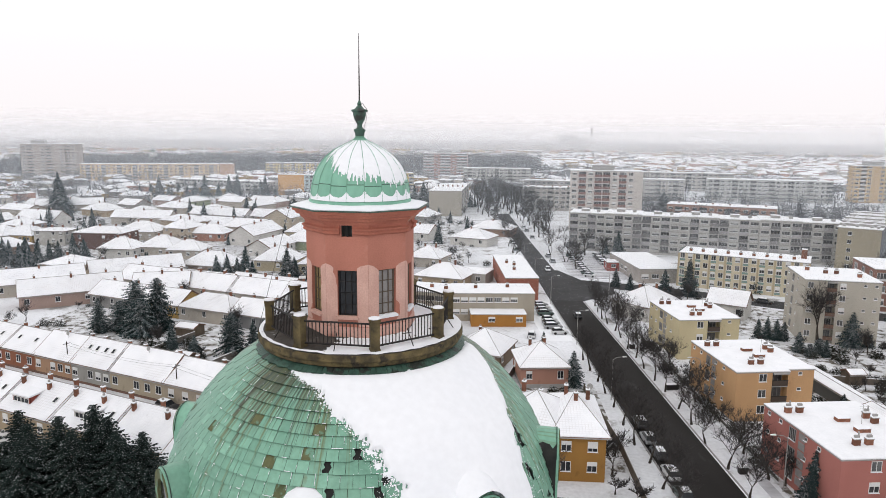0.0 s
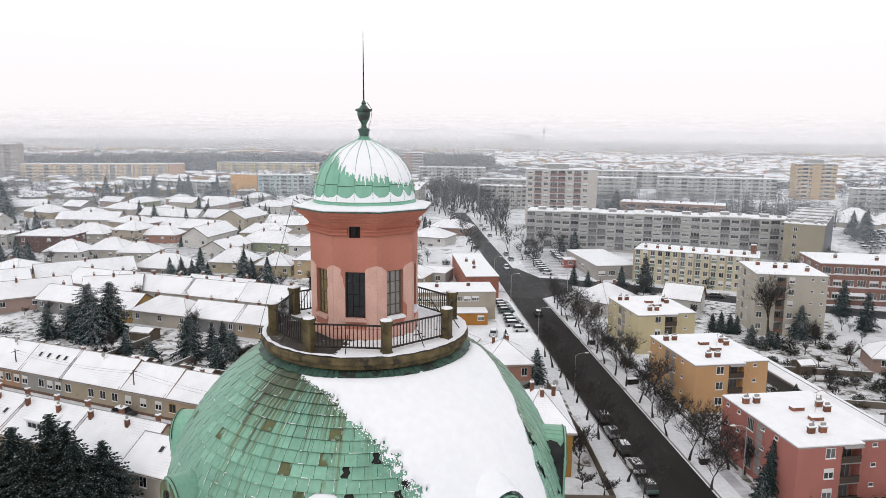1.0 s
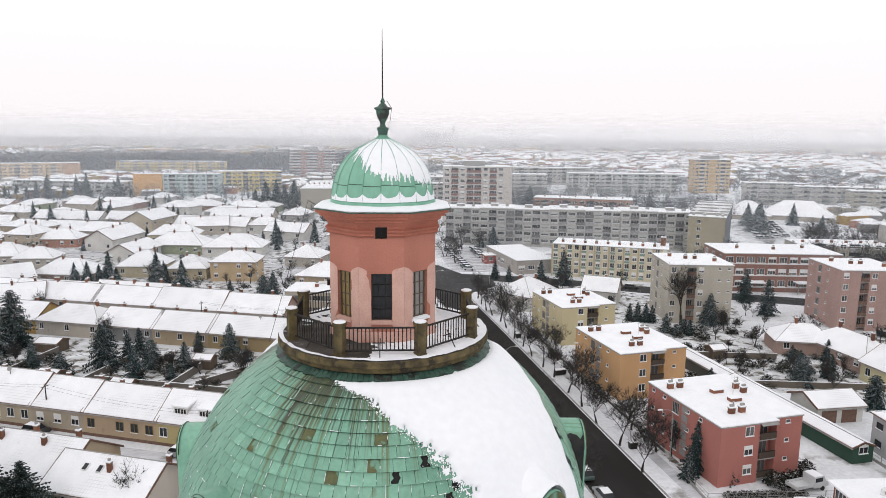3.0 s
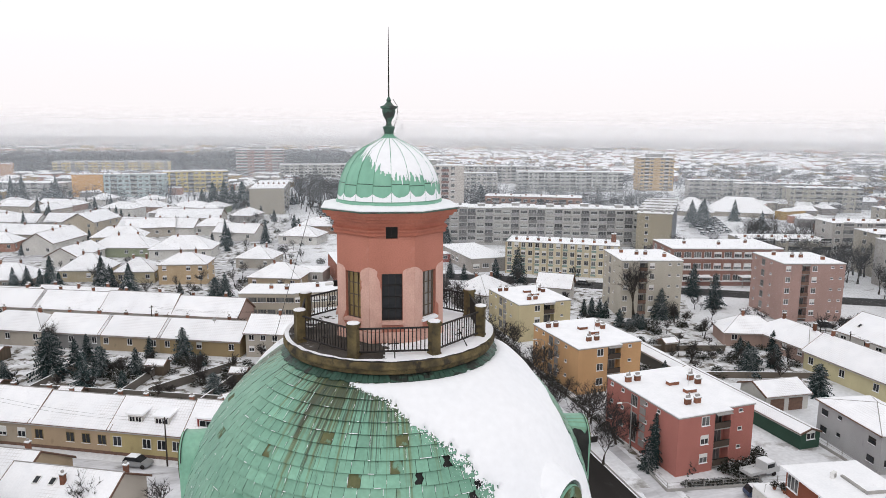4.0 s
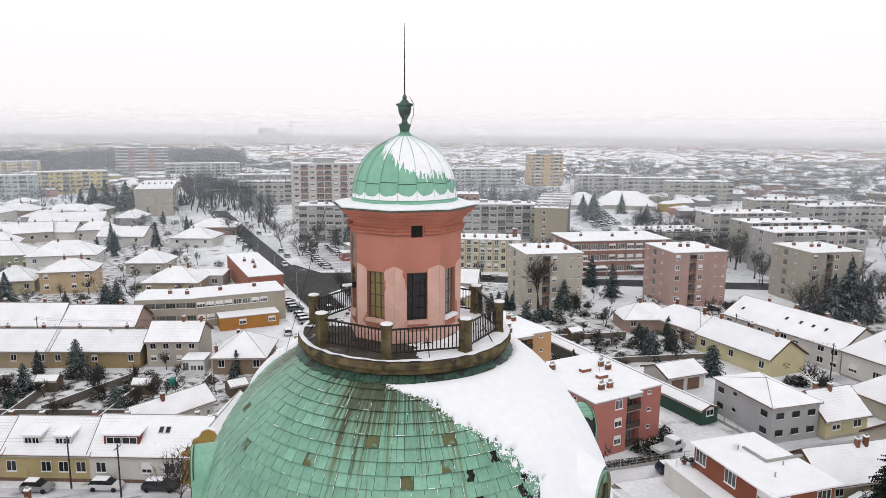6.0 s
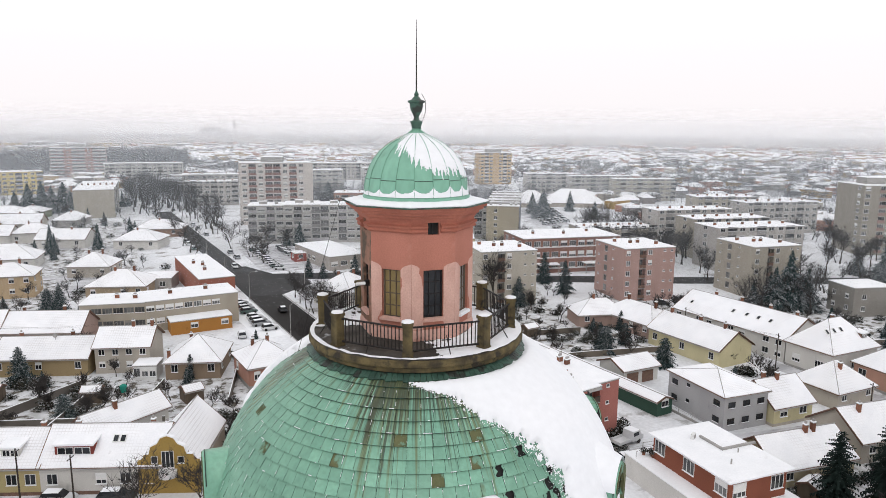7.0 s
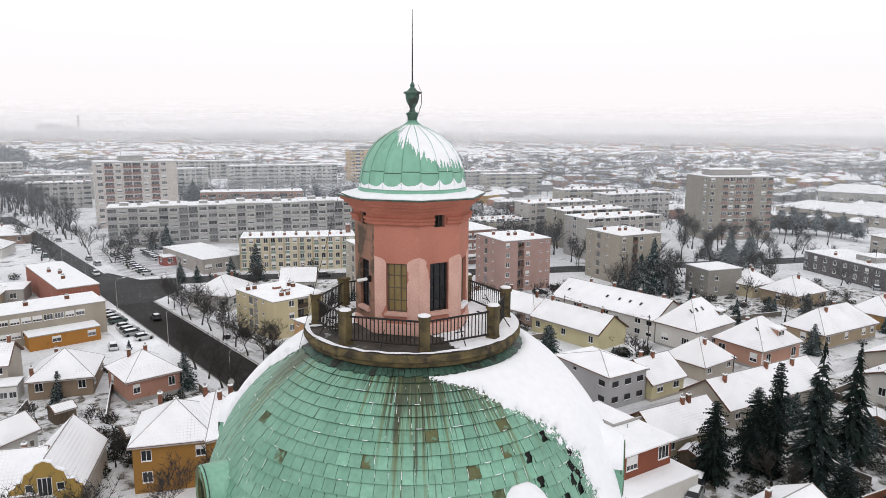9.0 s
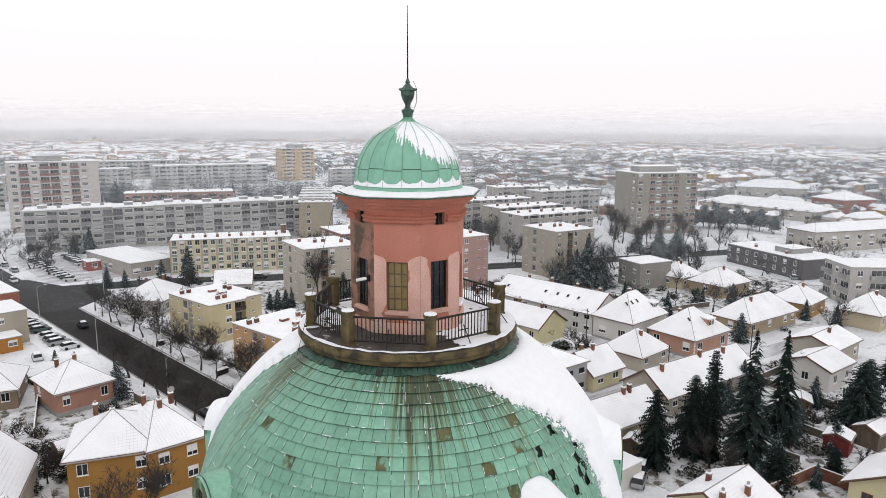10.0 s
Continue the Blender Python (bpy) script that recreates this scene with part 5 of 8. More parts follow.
block("apartment_block", "tall beige panel tower in the haze", -388, 620, 7, 49, 16, 33, paint(0.50, 0.43, 0.38), {"s": "wl.wl.wlw"}, 11, 2.8, 0.8, (2.4, 1.4), paint(0.45, 0.36, 0.3), hut=(8, 4, 12, 6, 3), joined=True)
# cream hotel, brick school and the pavilion across the cross street
block("hotel", "long cream four-storey building with white windows", 73.5, 184, -29, 35, 12, 10.4, CREAM, {"s": "wwwwwwwwwwwwwwww", "w": "..."}, 4, 2.5, 0.3, (1.3, 1.5), None, tuple((0.08 + 0.1 * i, 0.3) for i in range(9)), cat="building")
part("end_wall", Geo().box(-0.15, -0.1, 0, 0.0, 12.1, 10.7), paint(0.06, 0.12, 0.09), bpy.data.objects["hotel"], "dark green end wall")
hotel = bpy.data.objects["hotel"]
for c in range(0, 16, 2):
    for st in range(4):
        part("spandrel", shared("spandrel", lambda: Geo().box(-0.75, -0.05, 0, 0.75, 0.02, 0.62).data("spandrel", [paint(0.30, 0.42, 0.38)])), None, hotel, "pale teal panel", m=pose((c + 0.5) * 35 / 16, -0.02, 0.42 + 2.5 * st))
for c in range(9):
    part("pier", shared("hotel_pier", lambda: Geo().box(-0.22, -0.14, 0, 0.22, 0.02, 10.1).data("pier", [paint(0.62, 0.52, 0.36)])), None, hotel, m=pose(c * 35 / 8, 0, 0))
chimney(hotel, 33.2, 7, 10.4, 1.5, 1.5, 2.6)
block("school", "long dark red brick school with white window bands", 114.7, 155.0, -14, 33, 18, 11.2, paint(0.36, 0.20, 0.165), {"s": "wwwwwwwwwww", "w": "www"}, 3, 3.4, 0.8, (2.2, 1.7), None, ((0.2, 0.5), (0.5, 0.4), (0.8, 0.6)), cat="building")
school = bpy.data.objects["school"]
for st in range(3):
    part("band", Geo().box(0.1, -0.07, 0, 32.9, 0.02, 0.32), WHITE, school, "pale sill band", m=pose(0, 0, 1.25 + 3.4 * st))
for px in (4.5, 20.0):
    part("porch", Geo().box(0, -3.0, 2.9, 6.5, 0, 3.1, 0).box(-0.1, -3.1, 3.1, 6.6, 0.0, 3.32, 1).box(0.1, -2.9, 0, 0.3, -2.7, 2.9, 0).box(6.2, -2.9, 0, 6.4, -2.7, 2.9, 0), [CONCRETE, SNOW], school, "flat porch roof under snow", m=pose(px, 0, 0))
block("pavilion", "low pale commercial pavilion with a flat roof", 62.8, 186.5, 4, 13, 30, 4.6, paint(0.52, 0.48, 0.44), {"s": "www.", "w": "..www..."}, 1, 3, 0.6, (2.2, 1.4), cat="building")
block("kiosk", "small red-fronted kiosk with a flat roof", 57.5, 206, 0, 4, 5, 3.0, paint(0.42, 0.12, 0.10), {"s": "w", "w": "w"}, 1, 2.6, 0.3, (1.5, 1.2), cat="kiosk")
# the office building at the corner: two wings that meet at a bend
OFFICE = paint(0.50, 0.45, 0.37)
block("office_building", "beige three-storey office wing with ribbon windows", -7.9, 145.3, -15.5, 13.1, 10, 6.9, OFFICE, {"s": "wwwwww", "w": ".w"}, 2, 2.9, 0.9, (2.0, 1.2), None, ((0.5, 0.5), (0.8, 0.4)), cat="office", group="office wings", frame_mat=paint(0.30, 0.28, 0.25))
block("office_building", "beige office wing with a long band of white windows", 4.75, 141.8, 1, 20, 10.5, 7.0, OFFICE, {"s": "wwwwwwww..", "e": "...."}, 2, 2.9, 0.9, (1.7, 1.2), None, ((0.3, 0.5), (0.7, 0.6)), cat="office", group="office wings")
block("annex", "low orange plaster annex with a flat roof", 9.2, 136.9, 1, 13, 4.8, 3.1, paint(0.52, 0.24, 0.06), {"s": ".w.w", "e": "v"}, 1, 2.6, 0.3, (1.6, 1.2), cat="annex")
block("workshop", "long brick-red building with a flat snowy roof", 19.6, 163, 1.5, 9, 36, 6.4, paint(0.40, 0.15, 0.10), {"s": ".w.", "e": "wwwww.wwww"}, 1, 3, 2.2, (1.6, 1.5), cat="building", chimneys=((0.4, 0.3), (0.5, 0.5), (0.3, 0.6)))
block("workshop", "low pale flat-roofed workshop", 2, 186, -20, 14, 9, 3.6, paint(0.5, 0.48, 0.45), {"s": "w.w"}, 1, 2.6, 0.4, cat="building")

# ---- five-storey blocks further off ----
PANEL = paint(0.56, 0.53, 0.50)
for lab, x, y, w, d, h, wall in (("low flat-roofed beige school wing", 161, 181, 30, 15, 8, BEIGE), ("pale panel block of five storeys", 192, 175, 33, 12, 14, PANEL), ("beige panel block of five storeys", 184, 150, 30, 12, 14, BEIGE), ("grey panel block of five storeys", 173, 131, 32, 13, 14, PANEL), ("pale panel block of five storeys", 249, 179, 36, 12, 14, PANEL),
                                 ("pale panel block of five storeys", 275, 378, 36, 12, 14, PANEL), ("pale panel block of five storeys", 288, 346, 42, 12, 14, PANEL), ("beige panel block of five storeys", 296, 312, 40, 12, 14, BEIGE), ("beige panel block of five storeys", 250, 207, 30, 12, 14, BEIGE)):
    n = max(6, round(w / 3.6))
    block("apartment_block", lab, x, y, -24 if y > 190 else -16, w, d, h, wall, {"s": ("wlw" * 8)[:n], "w": ".w."}, round(h / 2.9), 2.75, 0.8, (1.9, 1.4), None, tuple((0.1 + 0.16 * i, 0.5) for i in range(6)), group="panel blocks", joined=True)
for lab, x, y, rot, w, d, h, wall in (("beige panel block with a blank gable", -5.5, 360, -6, 18, 60, 14, BEIGE), ("grey panel block beyond the avenue", 50, 395, -12, 30, 14, 13.8, PANEL), ("grey panel block beyond the avenue", 56, 440, -12, 46, 14, 15, PANEL), ("brick-pink school with a long roof", 119, 338, -26, 52, 14, 10, paint(0.46, 0.28, 0.22)),
                                      ("long panel block in the haze", 100, 470, -14, 70, 14, 15, PANEL), ("long panel block in the haze", 190, 470, -16, 80, 14, 15, SLAB), ("long panel block in the haze", 150, 560, -14, 90, 14, 15, PANEL),
                                      ("long yellow panel block", -184, 705, -6, 103, 13, 14, paint(0.74, 0.58, 0.28)), ("orange end of a panel block", -118.1, 482.5, -9, 19.5, 13, 15, paint(0.85, 0.48, 0.18)), ("pale blue panel block", -98.4, 479.2, -5, 37.5, 13, 15, paint(0.52, 0.62, 0.62)), ("yellow panel block in the haze", -64, 505, 9, 44, 13, 15, paint(0.76, 0.60, 0.26)), ("peach panel block in the haze", -330, 612, 10, 122, 13, 15.5, paint(0.78, 0.56, 0.34)), ("orange end of a long panel block", -209, 633.5, 10, 12, 13, 15.5, paint(0.60, 0.36, 0.22)),
                                      ("long white low school", -206, 516, -20, 85, 14, 9, paint(0.58, 0.58, 0.58)), ("grey panel block in the haze", 20, 600, -4, 60, 14, 15, SLAB)):
    n = max(5, round((w if w > 20 else 15) / 4))
    block("apartment_block", lab, x, y, rot, w, d, h, wall, {"s": ("wlw" * 9)[:n] if w > 20 else "..v", "e": ("wlw" * 9)[:10] if d > 30 else ".w."}, max(2, round(h / 2.9)), 2.75, 0.8, (2.2, 1.4), None, tuple((0.1 + 0.16 * i, 0.5) for i in range(6)), group="distant blocks", joined=True)
# the ochre end wing of the slab, its roof a mass of small snowy steps
wing = thing("apartment_block", "ochre-ended wing with a stepped snowy roof", "apartment block", pose(133.5, 206.5, 0, 0, 0, -36))
part("wall", Geo().box(0, 0, -0.3, 12.5, 48, 15.2), paint(0.44, 0.39, 0.29), wing, "plain ochre end wall")
part("side_cladding", Geo().box(12.5, 0.1, -0.2, 12.62, 48, 15.1), paint(0.22, 0.23, 0.25), wing, "dark grey cladding")
for st in range(5):
    part("window", window_mesh(1.2, 1.3, 2), None, wing, m=pose(3.6, -0.01, 1.9 + 2.75 * st))
for i in range(8):
    z1 = 15.35 + 0.25 * (i % 2)
    part("roof_step", Geo().box(-0.2, 6.0 * i, 15.2, 12.7, 6.0 * i + 5.9, z1, 0).box(-0.2, 6.0 * i - 0.1, z1, 12.7, 6.0 * i + 5.9, z1 + 0.2, 1).box(-0.2, 6.0 * i + 5.2, z1 + 0.2, 12.7, 6.0 * i + 5.8, z1 + 1.0, 0).box(-0.3, 6.0 * i + 5.1, z1 + 1.0, 12.8, 6.0 * i + 5.9, z1 + 1.2, 1), [CONCRETE, ROOF_SNOW], wing)
    for cx in (1.5, 5.2, 9.4, 11.3):
        chimney(wing, cx + 0.4 * (i % 3), 6.0 * i + 2.4, z1 + 0.1, 0.9, 0.7, 0.7, CONCRETE)
# tent-roofed halls and a car park behind the school
house("hall", "low hall with a steep snowy tent roof", 216, 312, -38, 24, 20, 2.6, 9.2, paint(0.58, 0.53, 0.46), {"s": "w.w"}, "hip", (), 1, (2, 1.4), cat="building", group="tent halls")
house("hall", "low hall with a broad snowy tent roof", 236, 306, -38, 34, 20, 2.6, 9.8, paint(0.58, 0.53, 0.46), {"s": "w.w.w"}, "hip", (), 1, (2, 1.4), cat="building", group="tent halls")
area("parking_lot_east", [(182, 239), (201, 237), (226, 298), (208, 300)], 0.001, 0.03, SLUSH, "slushy parking lot full of cars", "parking lot")

# ---- the east side: houses along the side street ----
CREAMY, WHITEW, YEL2, PINKV, PALE = paint(0.64, 0.55, 0.38), paint(0.80, 0.78, 0.74), paint(0.74, 0.67, 0.42), paint(0.62, 0.36, 0.27), paint(0.58, 0.53, 0.46)
OCHRE, GREEN, SAND, ROSE, SALM = paint(0.46, 0.30, 0.10), paint(0.36, 0.40, 0.26), paint(0.48, 0.38, 0.26), paint(0.50, 0.36, 0.31), paint(0.52, 0.28, 0.21)
house("house", "modern grey two-storey house with dark windows", 75.1, 47.5, -8, 8.4, 12.6, 5.5, 7.2, paint(0.52, 0.52, 0.53), {"s": "www", "w": "wv.w"}, "hip", (), 2, (1.3, 0.9), 0.35, step=2.6, z0=0.2, frame_mat=IRON)
house("house", "small yellow house with a snowy roof", 83.6, 45.2, -7, 8, 8, 3.1, 6.0, YEL2, {"s": "ww", "w": "v"}, "gable", ((0.25, 0.55), (0.5, 0.45)), 1, (1.5, 1.2), plinth=PALE)
house("garage", "white double garage with dark doors", 75.3, 68.8, -2, 8, 6.5, 2.7, 4.0, WHITEW, {"s": ""}, "gable", (), 1, cat="garage")
for dx in (2.1, 5.6):
    part("garage_door", Geo().box(-1.3, -0.04, 0, 1.3, 0.02, 2.1), TILE, bpy.data.objects["garage"], "dark brown door", m=pose(dx, 0, 0))
house("shed", "long dark green garden shed with a white roof", 74, 56.4, 92, 28, 3.4, 2.3, 2.9, paint(0.05, 0.11, 0.08), {"w": "w"}, "gable", (), 1, (1.5, 1.5), 0.2, cat="shed")
house("shed", "long low garage row with a white roof", 72.6, 84.6, 92, 19, 3.4, 2.3, 2.7, paint(0.16, 0.16, 0.15), {}, "gable", (), 1, over=0.2, cat="shed")
brick = block("house", "modern flat-roofed brick house over a white base", 53.5, 29.2, -7, 8.4, 13, 6.3, paint(0.30, 0.10, 0.06), {"s": "w.w", "w": "w.w.w"}, 1, 2.6, 3.3, (1.9, 1.7), cat="house", frame_mat=WHITE)
part("ground_floor", Geo().prism([(-2.4, -3.5), (9.4, -3.5), (9.4, 15.5), (-2.4, 15.5)], -0.2, 3.0), WHITEW, brick, "white ground floor")
part("terrace_snow", Geo().prism([(-2.5, -3.6), (9.5, -3.6), (9.5, 15.6), (-2.5, 15.6)], 3.0, 3.14), ROOF_SNOW, brick, "snow on the terrace")
part("roof_slab", Geo().prism([(-0.6, -0.5), (9.2, -0.5), (9.2, 13.4), (-0.6, 13.4)], 6.31, 6.5), ROOF_SNOW, brick, "wide white flat roof")
part("parapet", Geo().box(4.5, 6, 6.5, 9.8, 6.3, 6.75).box(4.5, 6.3, 6.5, 4.8, 10, 6.75), CONCRETE, brick)
part("flue", Geo().tube((3, 3, 6.4), (3, 3, 7.1), 0.1).tube((6, 5, 6.4), (6, 5, 7.0), 0.08), CONCRETE, brick)
for i, px in enumerate((-2.2, 0.5, 3.2, 6.0, 8.9)):
    part("terrace_rail", Geo().tube((px, 13.5, 3.1), (px, 13.5, 4.1), 0.03).tube((px, 13.5, 4.1), (px + 0.2, 13.5, 4.1), 0.03), CONCRETE, brick)
house("house", "low yellow house with a wide tiled roof", 66.4, 32.4, -11, 12.6, 7.8, 3.0, 5.7, CREAMY, {"s": "w.w", "w": "v"}, "gable", ((0.6, 0.45), (0.7, 0.45)), 1, plinth=PALE)
house("house", "long low house with red chimneys", 83.4, 31.8, -11, 24, 8.8, 3.2, 6.3, PALE, {"s": "w..w.w", "w": "."}, "gable", ((0.12, 0.4), (0.55, 0.45), (0.8, 0.4)), 1)
house("house", "pale cottage with a pyramid roof and tall chimney", 98.5, 44.4, -3, 9.2, 8.4, 3.0, 6.4, PALE, {"s": "w.w", "e": "w"}, "hip", ((0.45, 0.35),), 1)
villa = house("villa", "pink villa with white quoins and a steep hip roof", 112.2, 40.8, -8, 12, 10.2, 4.1, 8.3, PINKV, {"s": "w.w", "w": "w.w", "e": "w"}, "hip", ((0.45, 0.7),), 1, (1.5, 1.7), 0.5, plinth=CONCRETE, skylights=((0.2, 0.3),), dormers=((0.62, 2.0, 1.5, PINKV),))
for k in range(9):
    part("quoin", Geo().box(-0.05, -0.05, 0.6 + 0.38 * k, 0.30 + 0.14 * (k % 2), 0.02, 0.9 + 0.38 * k), WHITE, villa)
house("house", "white two-storey corner house with a big hip roof", 110.9, 53.4, -3, 13, 9.5, 5.0, 9.6, WHITEW, {"s": "w.w.w", "w": "ww", "e": "w"}, "hip", ((0.55, 0.6),), 1, (1.7, 1.5), plinth=CONCRETE, skylights=((0.15, 0.3), (0.3, 0.3), (0.45, 0.3)), dormers=((0.8, 1.6, 1.1, TILE),))
house("terrace_house", "long white two-storey terrace with skylights", 124, 63.5, 90, 28, 12, 4.6, 8.0, WHITEW, {"n": "w.ww.ww.ww", "s": "wwww", "w": "w"}, "gable", ((0.1, 0.4), (0.3, 0.45), (0.55, 0.45), (0.8, 0.42)), 2, (1.4, 1.2), 0.4, step=2.3, z0=0.0, skylights=((0.2, 0.75), (0.3, 0.75), (0.4, 0.75), (0.52, 0.75), (0.9, 0.8)))
house("terrace_house", "yellow terrace house with a veranda", 106.8, 67, 90, 18, 9.2, 3.6, 6.5, YEL2, {"n": "w.w.w", "s": "ww"}, "gable", ((0.15, 0.5), (0.5, 0.45), (0.9, 0.5)), 1, skylights=())
house("house", "pale pink house with a low broad roof", 108.5, 86.5, 92, 16, 8.8, 3.1, 6.0, ROSE, {"n": "w.ww", "w": "w"}, "hip", ((0.2, 0.5), (0.7, 0.5)), 1)
house("house", "pale pink garden house with a porch", 92, 101, -20, 12, 8, 3.0, 5.6, ROSE, {"s": "w.w"}, "hip", ((0.4, 0.5),), 1)
house("house", "long yellow-grey house with a hip roof", 134, 38.6, -10, 19, 8.8, 3.5, 7.2, SAND, {"s": "w.w.ww", "w": "w"}, "hip", ((0.3, 0.4), (0.6, 0.6)), 1, plinth=CONCRETE)
house("house", "orange house with a hip roof", 159, 34.5, -2, 11, 9, 3.6, 6.8, paint(0.58, 0.36, 0.14), {"s": "ww", "w": "w"}, "hip", ((0.5, 0.4),), 1)
house("house", "yellow cottage with a pyramid roof", 165.5, 69, -6, 10, 9, 3.4, 6.6, CREAMY, {"s": "w.w", "w": "w"}, "hip", ((0.5, 0.4), (0.7, 0.6)), 1)
house("house", "yellow-grey house with a hip roof", 163.5, 56.8, -10, 12.5, 10, 3.4, 6.9, SAND, {"s": "w.w", "w": "w"}, "hip", ((0.5, 0.4),), 1)
block("house", "small grey two-storey cube house with a flat roof", 157, 77, -20, 11, 9, 7.4, paint(0.36, 0.34, 0.31), {"s": "w.", "w": "ww", "e": "w"}, 2, 2.9, 0.6, (1.2, 1.2), cat="house")
house("house", "house with a low white roof and verandas", 125.1, 19.6, -6, 11, 9, 3.9, 5.6, PALE, {"s": "w.w", "w": "w"}, "gable", ((0.5, 0.4),), 1)
house("house", "white house with balconies and a shallow roof", 112, 17, -8, 9, 8, 3.8, 5.4, WHITEW, {"s": "ww", "w": "w"}, "gable", (), 1)
house("house", "house with a hip roof behind dark trees", 159, 20, -6, 12, 9, 3.8, 7.2, CREAMY, {"s": "w.w"}, "hip", ((0.6, 0.4),), 1)
house("shed", "small dark red garden shed with a snowy roof", 88.6, 7.9, 4, 3.4, 3.2, 2.3, 2.9, paint(0.20, 0.04, 0.035), {}, "gable", (), 1, over=0.2, cat="shed")
house("shed", "grey garden shed with a snowy roof", 93.5, 5.5, -12, 5.5, 3.6, 2.4, 3.2, WOOD, {}, "gable", (), 1, over=0.2, cat="shed")
house("house", "yellow house with red shutters and broad eaves", 73.8, -3.6, -4, 9, 8, 3.6, 5.8, YEL2, {"w": "ww", "n": "ww"}, "gable", (), 1, frame_mat=paint(0.34, 0.08, 0.05), over=0.8)
house("house", "yellow house with stout brick chimneys", 55.5, 10, -6, 9, 7.5, 3.6, 5.6, YEL2, {"s": "ww"}, "gable", ((0.1, 0.3), (0.45, 0.75), (0.55, 0.2)), 1)
block("apartment_block", "dark grey flat-roofed school wing with white panels", 202.5, 49.5, -26, 15, 31, 6.2, paint(0.15, 0.135, 0.135), {"s": ".", "w": "w.w.w.w.w.w.w.w."}, 2, 2.6, 0.4, (1.2, 1.4), None, ((0.2, 0.3), (0.2, 0.7)), cat="building", hut=(4, 8, 8, 7, 1.6))
block("apartment_block", "white modern apartment house with balconies", 179, 31.5, -46, 24, 12, 10.2, paint(0.58, 0.56, 0.53), {"s": "wbwwb", "w": "bwb"}, 3, 3.2, 0.5, (1.5, 1.4), CONCRETE, cat="apartment block")
for lab, x, y, rot, w, d, e, r, wall in (("large white school with a hip roof", 410, 152, -73, 38, 18, 9, 13, paint(0.58, 0.55, 0.5)), ("red-brown building with a hip roof", 387, 103, -118, 20, 22, 8, 11.5, paint(0.36, 0.17, 0.14)), ("sports hall with a long white roof", 349, 148, -98.6, 62, 22, 5, 8.4, PALE), ("long white school wing with cream awnings", 254.4, 61.8, -27, 48, 13, 7.4, 9.6, paint(0.62, 0.58, 0.52))):
    house("school_building", lab, x, y, rot, w, d, e, r, wall, {"s": "wwwwwwww", "w": "w.w"}, "hip", (), 2, (2, 1.5), cat="building")

# ---- the west side: terraces on streets that run slantwise ----
TA = -25.6


def along(p0, s, off=0.0, ang=TA):
    a = radians(ang)
    return p0[0] + s * math.cos(a) - off * math.sin(a), p0[1] + s * math.sin(a) + off * math.cos(a)


A0 = (-35.5, 84.9)
for s, w, lab, wall, extra in ((-62, 10, "brick-red terrace house with skylights", paint(0.34, 0.13, 0.08), dict(skylights=((0.3, 0.25), (0.7, 0.25)))), (-52, 9.6, "orange-brown terrace house with skylights", paint(0.36, 0.15, 0.09), dict(skylights=((0.25, 0.25), (0.75, 0.25)))), (-42.4, 10.2, "peach terrace house with a dish on its roof", paint(0.54, 0.34, 0.22), dict(dish=(0.5, 0.4))),
                               (-32.2, 10.0, "grey terrace house with roof windows", paint(0.46, 0.45, 0.42), dict(skylights=((0.2, 0.3), (0.4, 0.3), (0.62, 0.3), (0.8, 0.3)))), (-22.2, 13.0, "cream terrace house with a dish on its roof", paint(0.56, 0.48, 0.36), dict(dish=(0.45, 0.4))), (-9.2, 9.4, "pale terrace house with a snowy roof", paint(0.54, 0.46, 0.36), {}),
                               (0.2, 12.4, "peach terrace house with ochre shutters", paint(0.58, 0.44, 0.30), dict(frame_mat=BLIND)), (12.6, 11.2, "yellow terrace house with two dormers", paint(0.60, 0.50, 0.26), dict(dormers=((0.3, 2.2, 1.3, WHITEW), (0.66, 2.2, 1.3, WHITEW)))), (23.8, 14.6, "white terrace house with a red dormer", WHITEW, dict(dormers=((0.26, 4.6, 1.5, paint(0.26, 0.06, 0.05)),), skylights=((0.57, 0.3), (0.63, 0.3))))):
    x, y = along(A0, s)
    house("terrace_house", lab, x, y, TA, w, 9.0, 3.65, 6.5 + 0.3 * (s % 2), wall, {"s": "w.www" if w > 9.8 else "www", "n": "ww"}, "gable", ((0.15, 0.7), (0.8, 0.7)), 1, (1.3, 1.4), 0.3, plinth=TILE, group="north terrace", **extra)
B0 = (-40, 66.0)
for s, w, lab, dorm in ((-58, 12, "terrace house with a ribbed snowy roof", ()), (-46, 12, "terrace house with a wide dormer", ((0.5, 4.0, 1.3, WHITEW),)), (-34, 12, "terrace house with brick chimneys and a dormer", ((0.35, 4.0, 1.3, paint(0.3, 0.08, 0.06)),)), (-22, 12, "terrace house with a dormer in its snowy roof", ((0.5, 4.0, 1.3, WHITEW),)), (-10, 13, "terrace house with brick chimneys and skylight", ())):
    x, y = along(B0, s + 6, 0.5)
    house("terrace_house", lab, x, y, TA, w, 10.5, 3.5, 6.7, SAND, {"s": "w.w", "n": "www"}, "gable", ((0.08, 0.38), (0.58, 0.38), (0.3, 0.62), (0.8, 0.62)), 1, dormers=dorm, skylights=((0.85, 0.25),), group="south terrace", over=0.3)
house("terrace_house", "end house with a snowy roof and yellow chimney", -33.5, 62.5, TA, 13.5, 9, 3.4, 6.0, PALE, {"s": "ww"}, "gable", ((0.55, 0.3), (0.9, 0.8)), 1, group="south terrace", skylights=((0.3, 0.3), (0.45, 0.3)))
